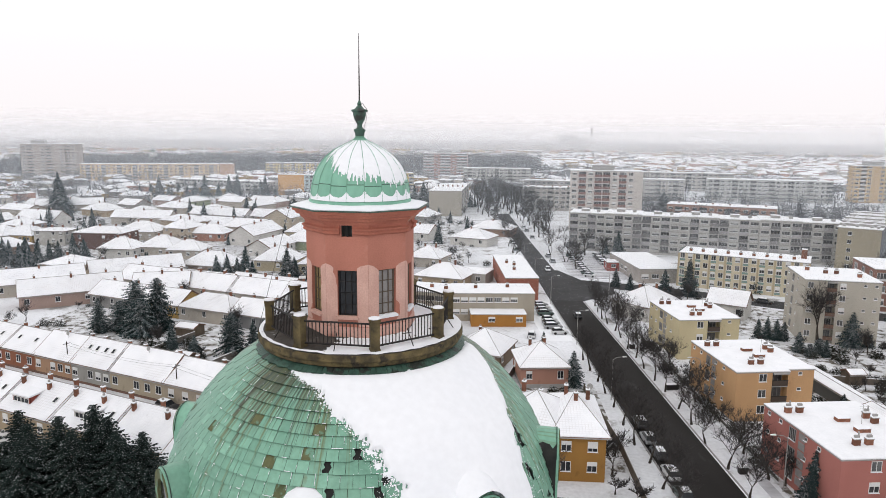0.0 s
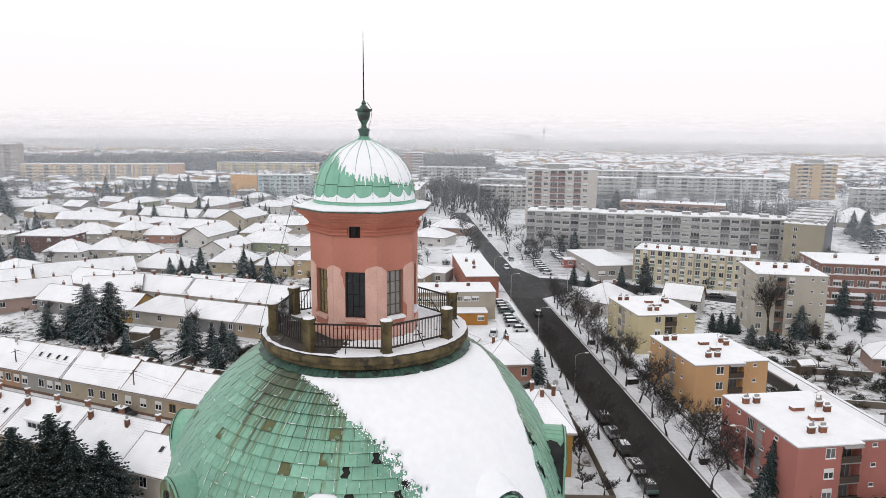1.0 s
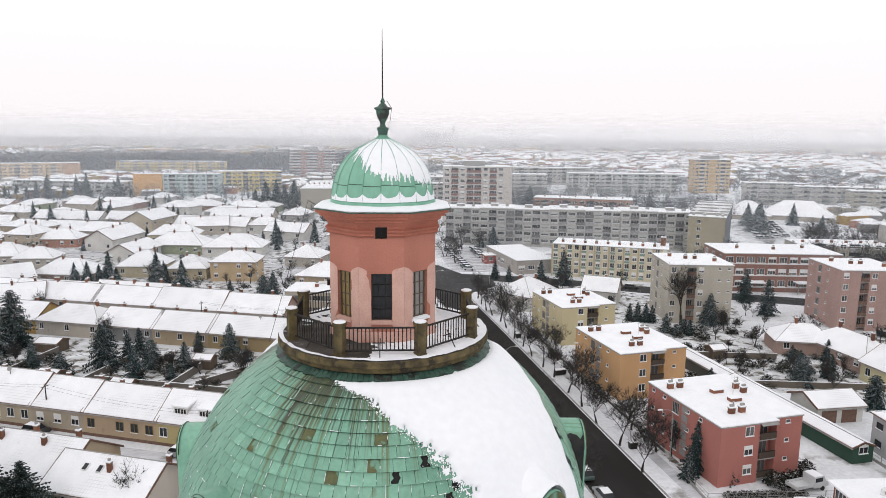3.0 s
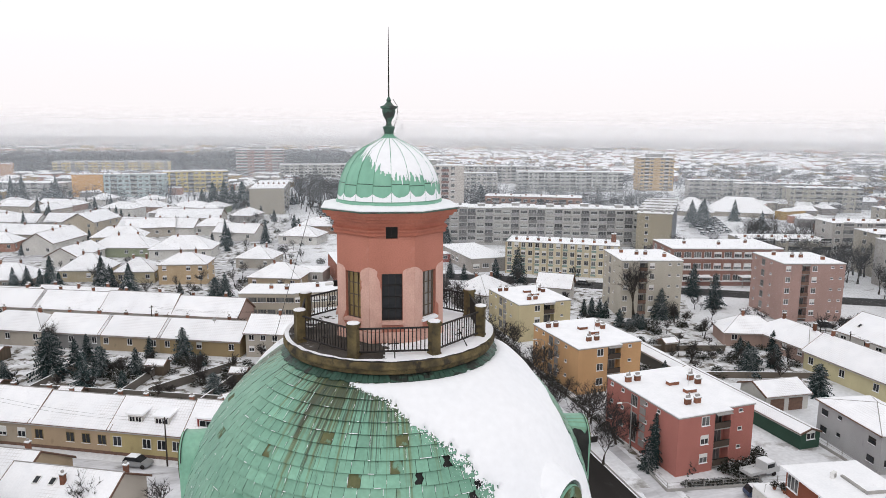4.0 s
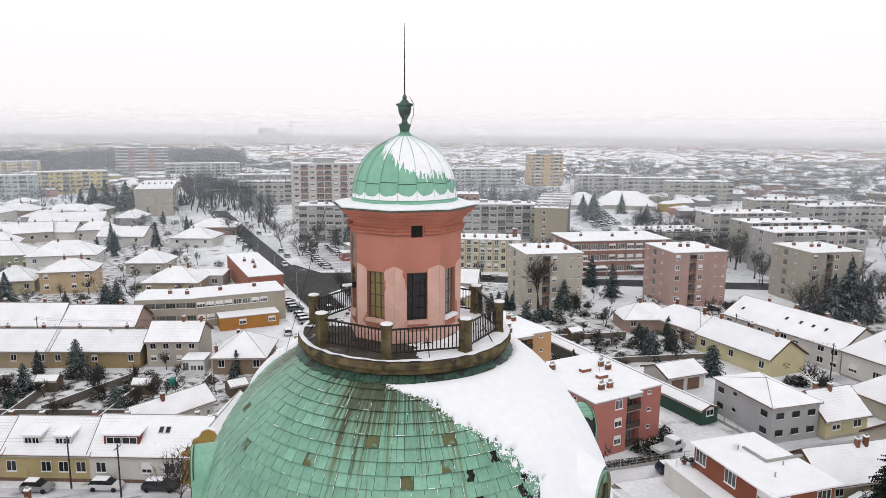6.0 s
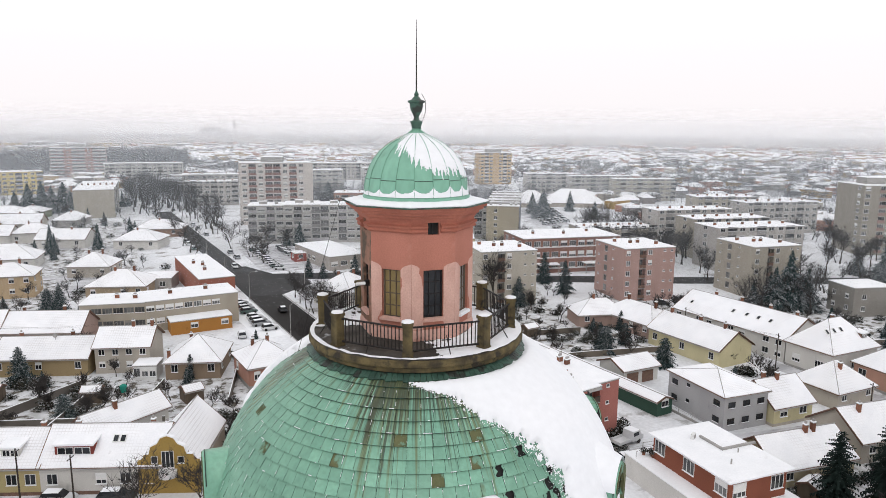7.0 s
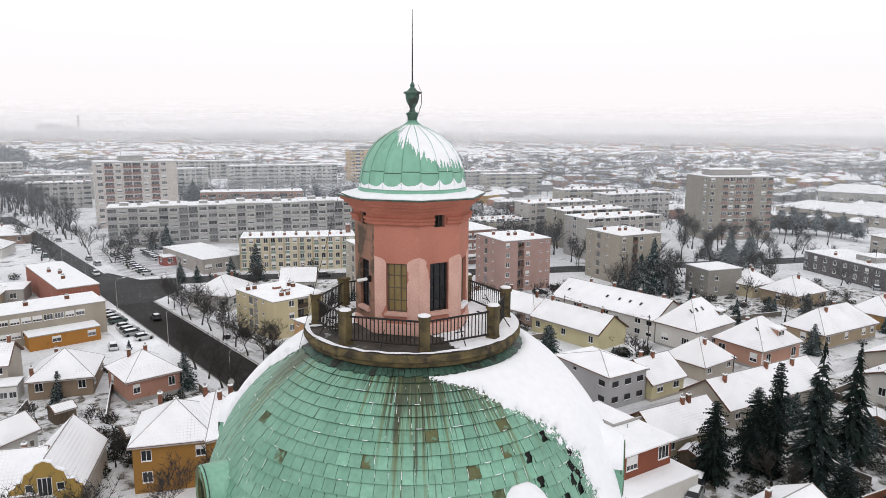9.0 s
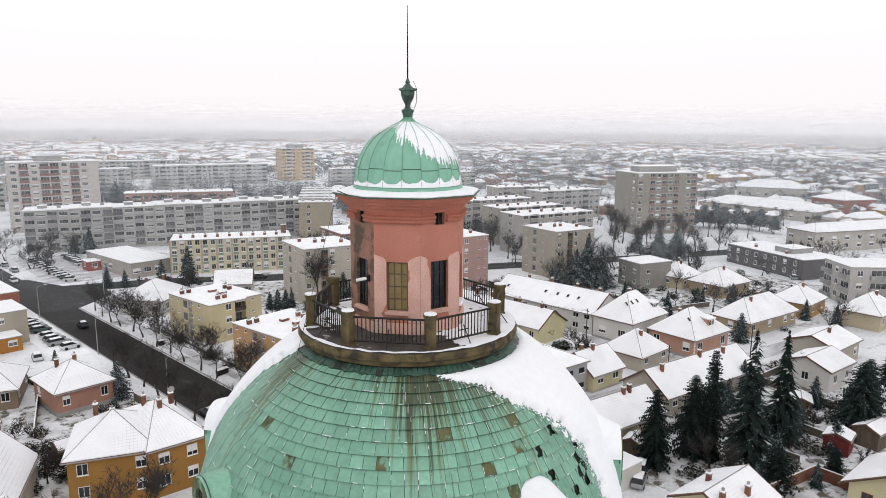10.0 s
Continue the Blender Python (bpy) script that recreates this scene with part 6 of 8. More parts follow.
# the house with the curved ochre gable
gab = house("gable_house", "cream house with an ornate curved ochre gable", 3.4, 66.8, TA + 90, 12, 7.2, 3.8, 7.4, PALE, {"e": "."}, "gable", ((0.35, 0.7),), 1, over=0.25)
prof = [(-3.7, 0), (3.7, 0), (3.7, 4.2), (3.1, 4.3), (2.9, 5.0), (2.3, 5.1), (2.0, 6.1), (1.2, 6.5), (0.8, 7.2), (0, 7.5), (-0.8, 7.2), (-1.2, 6.5), (-2.0, 6.1), (-2.3, 5.1), (-2.9, 5.0), (-3.1, 4.3), (-3.7, 4.2)]
gm = pose(-0.3, 3.6, 0, 0, 0, -90) @ pose(0, 0, 0, 90)
part("gable_wall", Geo().prism(prof, -0.2, 0.35), paint(0.46, 0.31, 0.09), gab, "ochre curved gable", m=gm)
part("gable_cap", Geo().prism([(a * 1.03, b + 0.12) for a, b in prof[4:15]], -0.24, 0.36), SNOW, gab, "snow along the gable", m=gm @ pose(0, 0.02, -0.03))
fm = pose(-0.66, 3.6, 0, 0, 0, -90)
part("window", window_mesh(1.5, 2.2, 3, WHITE), None, gab, m=fm @ pose(0, 0, 3.4))
for dx in (-1.6, 1.6):
    part("window", window_mesh(0.8, 0.9, 1, WHITE), None, gab, m=fm @ pose(dx, 0, 4.0))
part("balcony", Geo().lathe([(0.9, 0), (1.1, 0.1), (1.1, 0.9), (1.0, 0.95)], 12, m=fm @ pose(0, -0.2, 2.3)), WHITE, gab, "small white balcony")
# orange corner house at the foot of the dome
oh = house("corner_house", "orange two-storey house with a snowy hip roof", 9.3, 68.2, -25, 9.4, 10, 6.4, 9.6, paint(0.43, 0.225, 0.06), {"s": "w.w", "w": "v."}, "hip", ((0.3, 0.5), (0.45, 0.85)), 2, (1.2, 1.4), 0.5, z0=0.5)
house("corner_house", "orange two-storey wing with brick chimneys", 17.0, 63.9, -4, 6.8, 14, 6.4, 9.4, paint(0.43, 0.225, 0.06), {"s": "ww", "e": "w.w.w"}, "hip", ((0.35, 0.6), (0.5, 0.4), (0.75, 0.45)), 2, (1.3, 1.4), 0.5, z0=0.5, dish=(0.8, 0.5))
house("cottage", "pink cottage with a ribbed hip roof", 16.6, 97.2, 3, 8.5, 9.5, 4.0, 7.0, SALM, {"s": "w.w", "w": "w.", "e": "w"}, "hip", ((0.3, 0.65), (0.6, 0.6)), 1, (1.1, 1.5), plinth=CONCRETE, z0=0.8)
# second terrace, seen from its gardens, and the one behind it
D0 = (-32.2, 128.9)
for s, w, lab, wall, kind in ((-62, 16, "grey garden-side terrace house", paint(0.36, 0.35, 0.34), "gable"), (-46, 14, "ochre garden-side terrace house", OCHRE, "gable"), (-32, 16, "grey-white terrace house with hip roof", PALE, "hip"), (-16, 13, "dark grey terrace house with roof wing", paint(0.30, 0.30, 0.30), "gable"), (-3, 13, "sandy terrace house with a canopied porch", SAND, "gable"), (10, 17, "ochre-brown terrace house with a dish", paint(0.42, 0.32, 0.18), "gable")):
    x, y = along(D0, s, 0, -23.5)
    house("terrace_house", lab, x, y, -23.5, w, 9, 3.3, 6.0, wall, {"s": "w.w.w", "n": "ww"}, kind, ((0.2, 0.6), (0.75, 0.55)), 1, (1.1, 1.3), 0.4, group="garden terrace", dish=(0.6, 0.4) if s == 10 else None)
house("house", "beige two-storey house with a conservatory", -6.2, 118.4, -22, 9.6, 8.5, 5.0, 7.5, PALE, {"s": "wwww", "w": "w"}, "gable", ((0.6, 0.5), (0.95, 0.5)), 2, (1.1, 1.1), step=2.3, z0=0.3)
block("conservatory", "glazed white conservatory with a snowy roof", -0.5, 111.5, -22, 4, 4, 2.8, WHITE, {"s": "www", "w": "ww"}, 1, 2.4, -0.2, (1.1, 1.6), cat="conservatory")
house("house", "brown house with a ribbed hip roof", 4.6, 109.2, -22, 9.5, 10.5, 3.3, 6.6, paint(0.33, 0.25, 0.18), {"s": "w.w", "e": "w.w"}, "hip", ((0.3, 0.75), (0.05, 0.1)), 1)
C0 = (-53.9, 156.4)
for s, w, lab in ((-40, 22, "long snowy-roofed terrace house"), (-18, 18, "long low terrace house"), (0, 17, "terrace house with a plain snowy roof"), (17, 17, "raised terrace house with a snowy roof"), (34, 16, "rose terrace house with a long roof")):
    x, y = along(C0, s, 0, -23.9)
    house("terrace_house", lab, x, y, -23.9, w, 9, 3.5, 6.6 + 0.4 * (s == 17), ROSE if s == 34 else PALE, {"s": "w.w.w"}, "gable", ((0.2, 0.55), (0.7, 0.55)), 1, group="back terrace")
house("house", "long low garden house with white roof", -8, 84, 28, 12, 5, 2.8, 4.6, WHITEW, {"s": "w"}, "gable", ((0.4, 0.4),), 1)

# ---- the villa quarter behind the terraces ----
villas = (("pale green villa with a broad hip roof", -60, 243.6, -15, 21.0, 12, 3.6, 7.2, GREEN, "hip", 1), ("tan two-storey villa with a hip roof", -31, 191.5, -10, 13.5, 10, 6.0, 8.6, paint(0.66, 0.50, 0.32), "hip", 2), ("cream villa with a hip roof", -43.8, 195.7, -8, 11.4, 10, 3.6, 6.8, CREAMY, "hip", 1),
          ("cream villa with a steep hip roof", -59.6, 201.8, -10, 13.4, 11, 3.6, 7.6, CREAMY, "hip", 1), ("white villa with a wide hip roof", -39.2, 234.0, -10, 21, 13, 3.6, 7.4, WHITEW, "hip", 1), ("long white house, gable to the street", -73.0, 250.0, 72, 22, 11, 4.4, 7.8, WHITEW, "gable", 1),
          ("tall cream gabled house", -68.0, 293, 70, 20, 13, 6.2, 9.6, paint(0.62, 0.53, 0.40), "gable", 2), ("brownish villa with an ivy-grown front", -81, 195, -16, 17, 11, 3.4, 7.0, paint(0.34, 0.25, 0.20), "hip", 1), ("low grey house with a hip roof", -96, 221.5, -6, 12.6, 9, 3.4, 6.4, PALE, "hip", 1),
          ("white twin villa with hipped roofs", -121, 222.5, -8, 13, 10, 3.6, 7.0, WHITEW, "hip", 1), ("grey twin villa with hipped roofs", -108.5, 226.5, -8, 14, 11, 3.6, 7.2, PALE, "hip", 1), ("cream house with a tall upper storey", -114, 263, -18, 11.4, 13, 5.6, 9.0, paint(0.62, 0.53, 0.42), "hip", 2), ("salmon-pink wing with a hip roof", -103.5, 263.5, -6, 15, 10, 3.4, 6.6, SALM, "hip", 1),
          ("pale villa with a wide hip roof", -134, 264.5, -8, 17, 12, 3.8, 7.4, PALE, "hip", 1), ("dark brown two-storey house with a low roof", -139.5, 241, -6, 19.6, 12, 6.4, 8.2, paint(0.17, 0.10, 0.085), "hip", 2), ("white flat-topped two-storey house", -160, 250, -6, 13, 9, 5.6, 6.4, paint(0.62, 0.60, 0.56), "hip", 2), ("ochre house with a wide snowy roof", -176, 254, -12, 15, 11, 3.6, 7.0, OCHRE, "hip", 1),
          ("cream house with crossing snowy roofs", -64, 266.5, -4, 19, 10, 3.8, 7.0, CREAMY, "hip", 1), ("long cream house with a snowy roof", -55, 288, 4, 19, 10, 4.0, 7.2, PALE, "gable", 1), ("long pale house with a broad roof", -48, 324, -14, 30, 11, 4.0, 7.4, PALE, "gable", 1), ("white house with a snowy roof", -28, 289, -6, 14, 10, 4.0, 7.0, WHITEW, "hip", 1), ("white gabled house with a garden", -201, 305, -20, 24, 10, 4.0, 7.6, WHITEW, "gable", 1),
          ("pale house with a hip roof by the office", -6.0, 180.5, -22, 15, 12, 3.4, 6.6, SAND, "hip", 1), ("pale villa with a snowy hip roof", -10, 212, -22, 12, 11, 3.4, 6.6, PALE, "hip", 1))
for lab, x, y, rot, w, d, e, ridge, wall, roof_kind, st in villas:
    house("villa", lab, x, y, rot, w, d, e, ridge, wall, {"s": "w.ww" if w > 12 else "w.w", "w": "w.w", "e": "w.w"}, roof_kind, ((0.4, 0.45), (0.7, 0.55)), st, (1.2, 1.3), group="villa quarter")
# long terraces and rows between the villas
for lab, x, y, rot, w, wall in (("long terrace with a snowy roof", -118, 160, 33, 22, PALE), ("low terrace with skylights", -104, 148, 30, 24, ROSE), ("long yellow terrace with a snowy roof", -100, 176, 32, 26, CREAMY), ("long white terrace with a snowy roof", -80, 158, 12, 14, WHITEW), ("plain long terrace with snowy roof", -76, 166, -22, 22, PALE), ("plain long terrace with snowy roof", -56, 161, -24, 20, PALE),
                                ("far long terrace with snowy roof", -160, 314, -8, 30, PALE), ("far long terrace with snowy roof", -128, 332, -22, 34, WHITEW), ("far long terrace with snowy roof", -94, 322, -18, 32, PALE), ("far long terrace with snowy roof", -225, 362, 20, 34, PALE), ("far long terrace with snowy roof", -60, 300, -22, 34, WHITEW), ("far long terrace with snowy roof", -110, 290, -22, 36, PALE)):
    house("terrace_house", lab, x, y, rot, w, 9.5, 3.6, 6.8, wall, {"s": "w.w.w.w"} if y < 200 else {}, "gable", ((0.15, 0.55), (0.5, 0.45), (0.85, 0.55)), 1, group="slanting terraces")
house("house", "white hip-roofed house beside the junction", 52.3, 141.5, 38, 13, 11, 3.8, 7.2, WHITEW, {"s": "w.w", "w": "w.w"}, "hip", ((0.4, 0.6), (0.7, 0.4)), 1)
house("house", "white gabled house among spruces", 69, 148.5, -34, 9, 8, 3.8, 6.6, WHITEW, {"s": "w.w", "w": "w"}, "gable", ((0.6, 0.6),), 1)
rng = random.Random(11)
taken = [(x + w * 0.5, y + 4, w * 0.5 + 11) for _, x, y, rot, w, *_ in villas] + [(5, 148, 24), (24, 180, 24), (9, 190, 12), (-107, 168, 28), (-90, 182, 20), (-66, 168, 22), (-145, 318, 20), (-110, 325, 22), (-80, 318, 22), (-210, 372, 22), (-45, 296, 20), (-92, 285, 22)]
walls = (WHITEW, PALE, PALE, CREAMY, SAND, ROSE, paint(0.42, 0.40, 0.38), paint(0.36, 0.24, 0.18), WHITEW, GREEN)
count = 0
for r_ in range(19):
    for c_ in range(22):
        x = -270 + c_ * 24.5 + rng.uniform(-3, 3) + r_ * 7.5
        y = 262 + r_ * 27.0 - c_ * 11.0 + rng.uniform(-3, 3)
        if not (-270 < x < 24 and 170 < y < 425) or (y < 196 and x > -25) or x < -0.75 * y - 15 or x > 20 or (x > -14 and y > 335):
            continue
        if any((x - a) ** 2 + (y - b) ** 2 < c * c for a, b, c in taken):
            continue
        w, d = rng.uniform(13, 21), rng.uniform(10, 13)
        two = rng.random() < 0.2
        far = y > 300
        e = 5.4 if two else 3.4
        house("villa", "snow-roofed house of the old quarter", x, y, -23 + rng.uniform(-4, 4) + (90 if rng.random() < 0.25 else 0), w, d, e, e + rng.uniform(2.2, 3.2), rng.choice(walls), {} if far else {"s": "w.w", "w": "w.w"}, "hip" if rng.random() < 0.6 else "gable", ((rng.uniform(0.25, 0.7), 0.45),) if rng.random() < 0.8 else (), 1, group="old quarter houses")
        count += 1


# ---- trees ----
def conifer_meshes(h, r, seed, thin=1.0, low=0.06, power=0.74):
    """Trunk and crown of a spruce: whorls of drooping boughs, each a spray of needle fans."""
    rg = random.Random(seed)
    trunk = Geo().tube((0, 0, -0.2), (0, 0, h * 0.55), 0.022 * h * 0.5 + 0.06, 0.07, 7).tube((0, 0, h * 0.55), (0, 0, h * 0.97), 0.07, 0.015, 5)
    q = Geo()
    if thin < 1:
        # far off: a cone of drooping sprays
        for _ in range(620):
            t = rg.random() ** 1.3
            reach = r * ((1 - t) ** 0.85 * rg.uniform(0.35, 1.18) + 0.04)
            a = rg.uniform(0, 6.283)
            z = h * (low + (1 - low) * t)
            wd = (0.16 * r * (1 - t) + 0.12) * rg.uniform(0.6, 1.3)
            ca, sa = math.cos(a), math.sin(a)
            q.add([(ca * reach * 0.35 - sa * wd, sa * reach * 0.35 + ca * wd, z + 0.2 * wd), (ca * reach * 0.35 + sa * wd, sa * reach * 0.35 - ca * wd, z + 0.2 * wd), (ca * reach, sa * reach, z - rg.uniform(0.1, 0.5) * reach - 0.1)], [(0, 2, 1)])
        q.tube((0, 0, h * 0.9), (0, 0, h * 1.02), 0.09, 0.01, 4)
        return trunk, q
    z = h * low
    while z < h * 0.985:
        t = (z - h * low) / (h * (1 - low))
        reach = r * 1.3 * (1 - t) ** power * rg.uniform(0.72, 1.16) * (1.0 if t > 0.12 else 0.72 + 2.3 * t) + 0.12
        n = max(5, int((7 + 8 * (1 - t)) * thin))
        a0 = rg.uniform(0, 6.28)
        for i in range(n):
            a = a0 + 6.283 * i / n + rg.uniform(-0.25, 0.25)
            l = reach * rg.uniform(0.5, 1.12)
            drop = l * rg.uniform(0.22, 0.45) - t * 0.3 * l
            ca, sa = math.cos(a), math.sin(a)
            segs = max(2, min(8, int(l / 0.32) + 1))
            for k in range(segs):
                f0, f1 = k / segs, (k + 1) / segs
                wd = (0.17 * l + 0.1) * (1 - 0.6 * f0) * rg.uniform(0.5, 1.35)
                zz0, zz1 = z - drop * f0 ** 1.4, z - drop * f1 ** 1.4 - 0.04
                for sgn in (-1, 1):
                    p0 = (ca * l * f0, sa * l * f0, zz0)
                    p1 = (ca * l * f1, sa * l * f1, zz1)
                    fx = l * (f0 + f1) / 2 + rg.uniform(0, 0.25) * l / segs
                    p2 = (ca * fx - sgn * sa * wd, sa * fx + sgn * ca * wd, (zz0 + zz1) / 2 - 0.16 * wd - rg.uniform(0, 0.12))
                    q.add([p0, p1, p2], [(0, 1, 2) if sgn > 0 else (0, 2, 1)])
                    hang = rg.uniform(0.1, 0.3) * (0.4 + l * 0.25)
                    q.add([p0, p1, ((p0[0] + p1[0]) / 2 + rg.uniform(-0.1, 0.1), (p0[1] + p1[1]) / 2 + rg.uniform(-0.1, 0.1), zz1 - hang)], [(0, 1, 2)])
        z += (h * 0.022 + 0.13) * rg.uniform(0.8, 1.2) * (1 - 0.45 * t)
    return trunk, q


def conifer(kind, m, label="", mat=None):
    def make():
        a, b = conifer_meshes(*kind)
        return a.data("trunk", [BARK]), b.data("crown", [mat or NEEDLE])
    tr, cr = shared(("conifer", kind, (mat or NEEDLE).name), make)
    ob = thing("spruce", label or "dark green spruce lightly dusted with snow", "tree", m, "spruces")
    part("trunk", tr, None, ob)
    part("crown", cr, None, ob, "needle boughs dusted with snow")
    return ob


def bare_meshes(h, spread, seed, fork=0.3, depth=4, spike=4):
    """Trunk with limbs, and a crown of fine twigs, of a leafless tree."""
    rg = random.Random(seed)
    limbs, twigs = Geo(), Geo()

    def grow(p, d, length, rad, level):
        steps = 3 if level < 2 else 2 if level < 3 else 1
        q = p
        for s in range(steps):
            nd = (d + Vector((rg.uniform(-0.22, 0.22), rg.uniform(-0.22, 0.22), rg.uniform(-0.02, 0.16)))).normalized()
            e = q + nd * (length / steps)
            r0, r1 = rad * (1 - 0.22 * s), rad * (1 - 0.22 * (s + 1))
            if level >= spike:
                # the last twigs: one thin spike
                e = p + nd * length
                side = nd.cross(Vector((0.3, 0.7, 0.2))).normalized() * 0.0095 * (6 - spike) ** 1.0
                up = nd.cross(side).normalized() * 0.0095 * (6 - spike) ** 1.0
                twigs.add([tuple(p + side), tuple(p - side * 0.5 + up), tuple(p - side * 0.5 - up), tuple(e)], [(0, 1, 3), (1, 2, 3), (2, 0, 3)])
                return
            (limbs if level < 3 else twigs).tube(q, e, r0, r1, 6 if level == 0 else 4 if level < 3 else 3)
            if level < depth and (level > 0 or s == steps - 1):
                for _ in range((4, 2, 2 if spike > 3 else 4, 5)[level] + (1 if level == 0 and rg.random() < 0.6 else 0)):
                    side = Vector((rg.uniform(-1, 1), rg.uniform(-1, 1), rg.uniform(-0.1, 0.7))).normalized()
                    mix = (nd * 0.75 + side * (spread if level < 2 else 0.9)).normalized()
                    grow(e, mix, length * rg.uniform(*((0.8, 1.1), (0.55, 0.8), (0.6, 0.85), (0.7, 1.1))[level]), max(0.024, r1 * rg.uniform(0.55, 0.75)), level + 1)
            q, d = e, nd
    grow(Vector((0, 0, -0.2)), Vector((rg.uniform(-0.08, 0.08), rg.uniform(-0.08, 0.08), 1)).normalized(), h * fork, 0.028 * h * 0.6 + 0.05, 0)
    return limbs, twigs


def bare_tree(kind, m, label="", group="street trees", name="bare_tree"):
    def make():
        a, b = bare_meshes(*kind)
        return a.data("trunk", [BARK]), b.data("crown", [TWIG])
    tr, cr = shared(("bare", kind), make)
    ob = thing(name, label or "leafless dark-barked street tree", "tree", m, group)
    part("trunk", tr, None, ob)
    part("crown", cr, None, ob, "fine bare twigs")
    return ob


def shrub_geo(seed):
    rg = random.Random(seed)
    q = Geo()
    for _ in range(420):
        v = Vector((rg.gauss(0, 1), rg.gauss(0, 1), abs(rg.gauss(0, 1)))).normalized() * (rg.random() ** 0.45)
        p = Vector((v.x, v.y, v.z * 1.15 + 0.05))
        o = [p + Vector((rg.uniform(-0.2, 0.2), rg.uniform(-0.2, 0.2), rg.uniform(-0.12, 0.12))) for _ in range(3)]
        q.add([tuple(k) for k in o], [(0, 1, 2)])
    return q


def shrub(m, seed, size=1.0, label="rounded garden shrub dusted with snow"):
    me = shared(("shrub", seed), lambda: shrub_geo(seed).data("shrub", [BUSH]))
    return piece("shrub", me, None, label, "shrub", m @ Matrix.Diagonal((size, size, size * 0.9, 1)), "garden shrubs")


UNDER = Geo()


def under(x, y, seed, size):
    """Adds one bush to the joined undergrowth of the gardens."""
    if not clear(x, y, 0.4):
        return
    q = shared(("under", seed), lambda: shrub_geo(seed + 50))
    half = Geo()
    half.v, half.f = q.v[:840], q.f[:280]
    UNDER.add(half.v, half.f, 0, pose(x, y, 0, 0, 0, 97.0 * x) @ Matrix.Diagonal((size * 1.1, size * 1.1, size * 0.9, 1)))


STREET = [(8.0, 0.8, 3, 0.25), (7.6, 0.9, 14, 0.26), (8.4, 0.75, 25, 0.25), (7.2, 0.85, 37, 0.27)]
STREET_FAR = [(8.6, 0.9, 44, 0.24, 3), (8.0, 0.95, 45, 0.25, 3)]
rng = random.Random(21)
for x, y in ((41.1, 59.5), (41.4, 67.5), (41.4, 75.1), (41.6, 82), (41.6, 88.3), (42, 96), (41.8, 101.7), (41.9, 108.3), (42.1, 114.9), (42, 120.7), (42.7, 128.8), (42.8, 134.5), (42.3, 140.3), (42, 145), (42.3, 151.4), (43.2, 158), (45.8, 91.5), (45.8, 72), (46.2, 105), (45.9, 64.5), (45.9, 129), (46.5, 143),
             (31, 100.9), (31.1, 95), (31, 88.8), (31.1, 81.6), (30.9, 74.6), (31.1, 69), (31.2, 107), (31.1, 113), (30.8, 62), (30.6, 55)):
    bare_tree(rng.choice(STREET), pose(x + rng.uniform(-0.2, 0.2), y, 0, 0, 0, rng.uniform(0, 360)) @ Matrix.Scale(rng.uniform(1.12, 1.35), 4))
for i in range(46):
    y = 212 + i * 8.5
    for x in (30.5, 45):
        if rng.random() < 0.75:
            bare_tree(rng.choice(STREET_FAR), pose(x + rng.uniform(-3, 3), y + rng.uniform(-3, 3), 0, 0, 0, rng.uniform(0, 360)) @ Matrix.Scale(rng.uniform(1.2, 1.9), 4))
GARDEN = [(5.0, 0.8, 51, 0.25, 3, 3), (4.2, 0.9, 62, 0.22, 3, 3), (6.4, 0.75, 73, 0.24)]
for x, y, s in ((27, 71, 1.2), (24.5, 60.5, 1.3), (15, 59, 1.5), (-15, 62, 1.2), (-12.5, 59.5, 1.0), (-24, 60, 1.3), (4.5, 61.5, 1.3), (8, 83, 1.5), (12, 88, 1.4), (9, 91, 1.2), (4, 99, 1.1), (-4, 101, 1), (-14, 104, 1.1), (-20, 97, 1.1), (-8, 96, 1.0), (-28, 116, 1.2), (-15, 112, 1), (66, 95, 1.2), (72, 101, 1.2), (78, 93, 1.1), (84, 105, 1.1), (70, 110, 1), (98, 57, 1.6), (101, 60, 1.4),
                (72, 20, 1.6), (78, 27, 1.5), (85, 25, 1.2), (83, 13, 1.3), (95, 14, 1.4), (101, 9, 1.2), (70, 16, 1.2), (140, 70, 1.6), (148, 62, 1.5), (133, 66, 1.5), (125, 84, 1.4), (160, 92, 1.6), (182, 88, 1.5), (57, 150, 1.1), (63, 158, 1.2), (50, 214, 1.8), (52, 228, 1.9), (47, 222, 1.6), (49, 236, 1.8), (53, 242, 2)):
    bare_tree(rng.choice(GARDEN), pose(x, y, 0, 0, 0, rng.uniform(0, 360)) @ Matrix.Scale(s, 4), "leafless garden tree with fine twigs", "garden trees", "fruit_tree" if s < 1.3 else "bare_tree")
POPLAR = [(13, 0.42, 81, 0.2), (12, 0.5, 82, 0.22)]
for x, y, s in ((176, 118, 1.2), (182, 124, 1.3), (188, 116, 1.2), (198, 110, 1.4), (205, 103, 1.3), (212, 108, 1.2), (222, 120, 1.4), (230, 128, 1.5), (236, 134, 1.4), (226, 112, 1.2), (240, 118, 1.1), (168, 126, 1.1), (172, 104, 1.0), (84, 124.3, 1.75), (62, 150, 0.8), (140, 190, 1.2), (152, 186, 1.2), (60, 225, 1.2), (56, 236, 1.2)):
    bare_tree(POPLAR[int(x) % 2], pose(x, y, 0, 0, 0, rng.uniform(0, 360)) @ Matrix.Scale(s, 4), "tall leafless tree with upright grey branches", "tall bare trees")
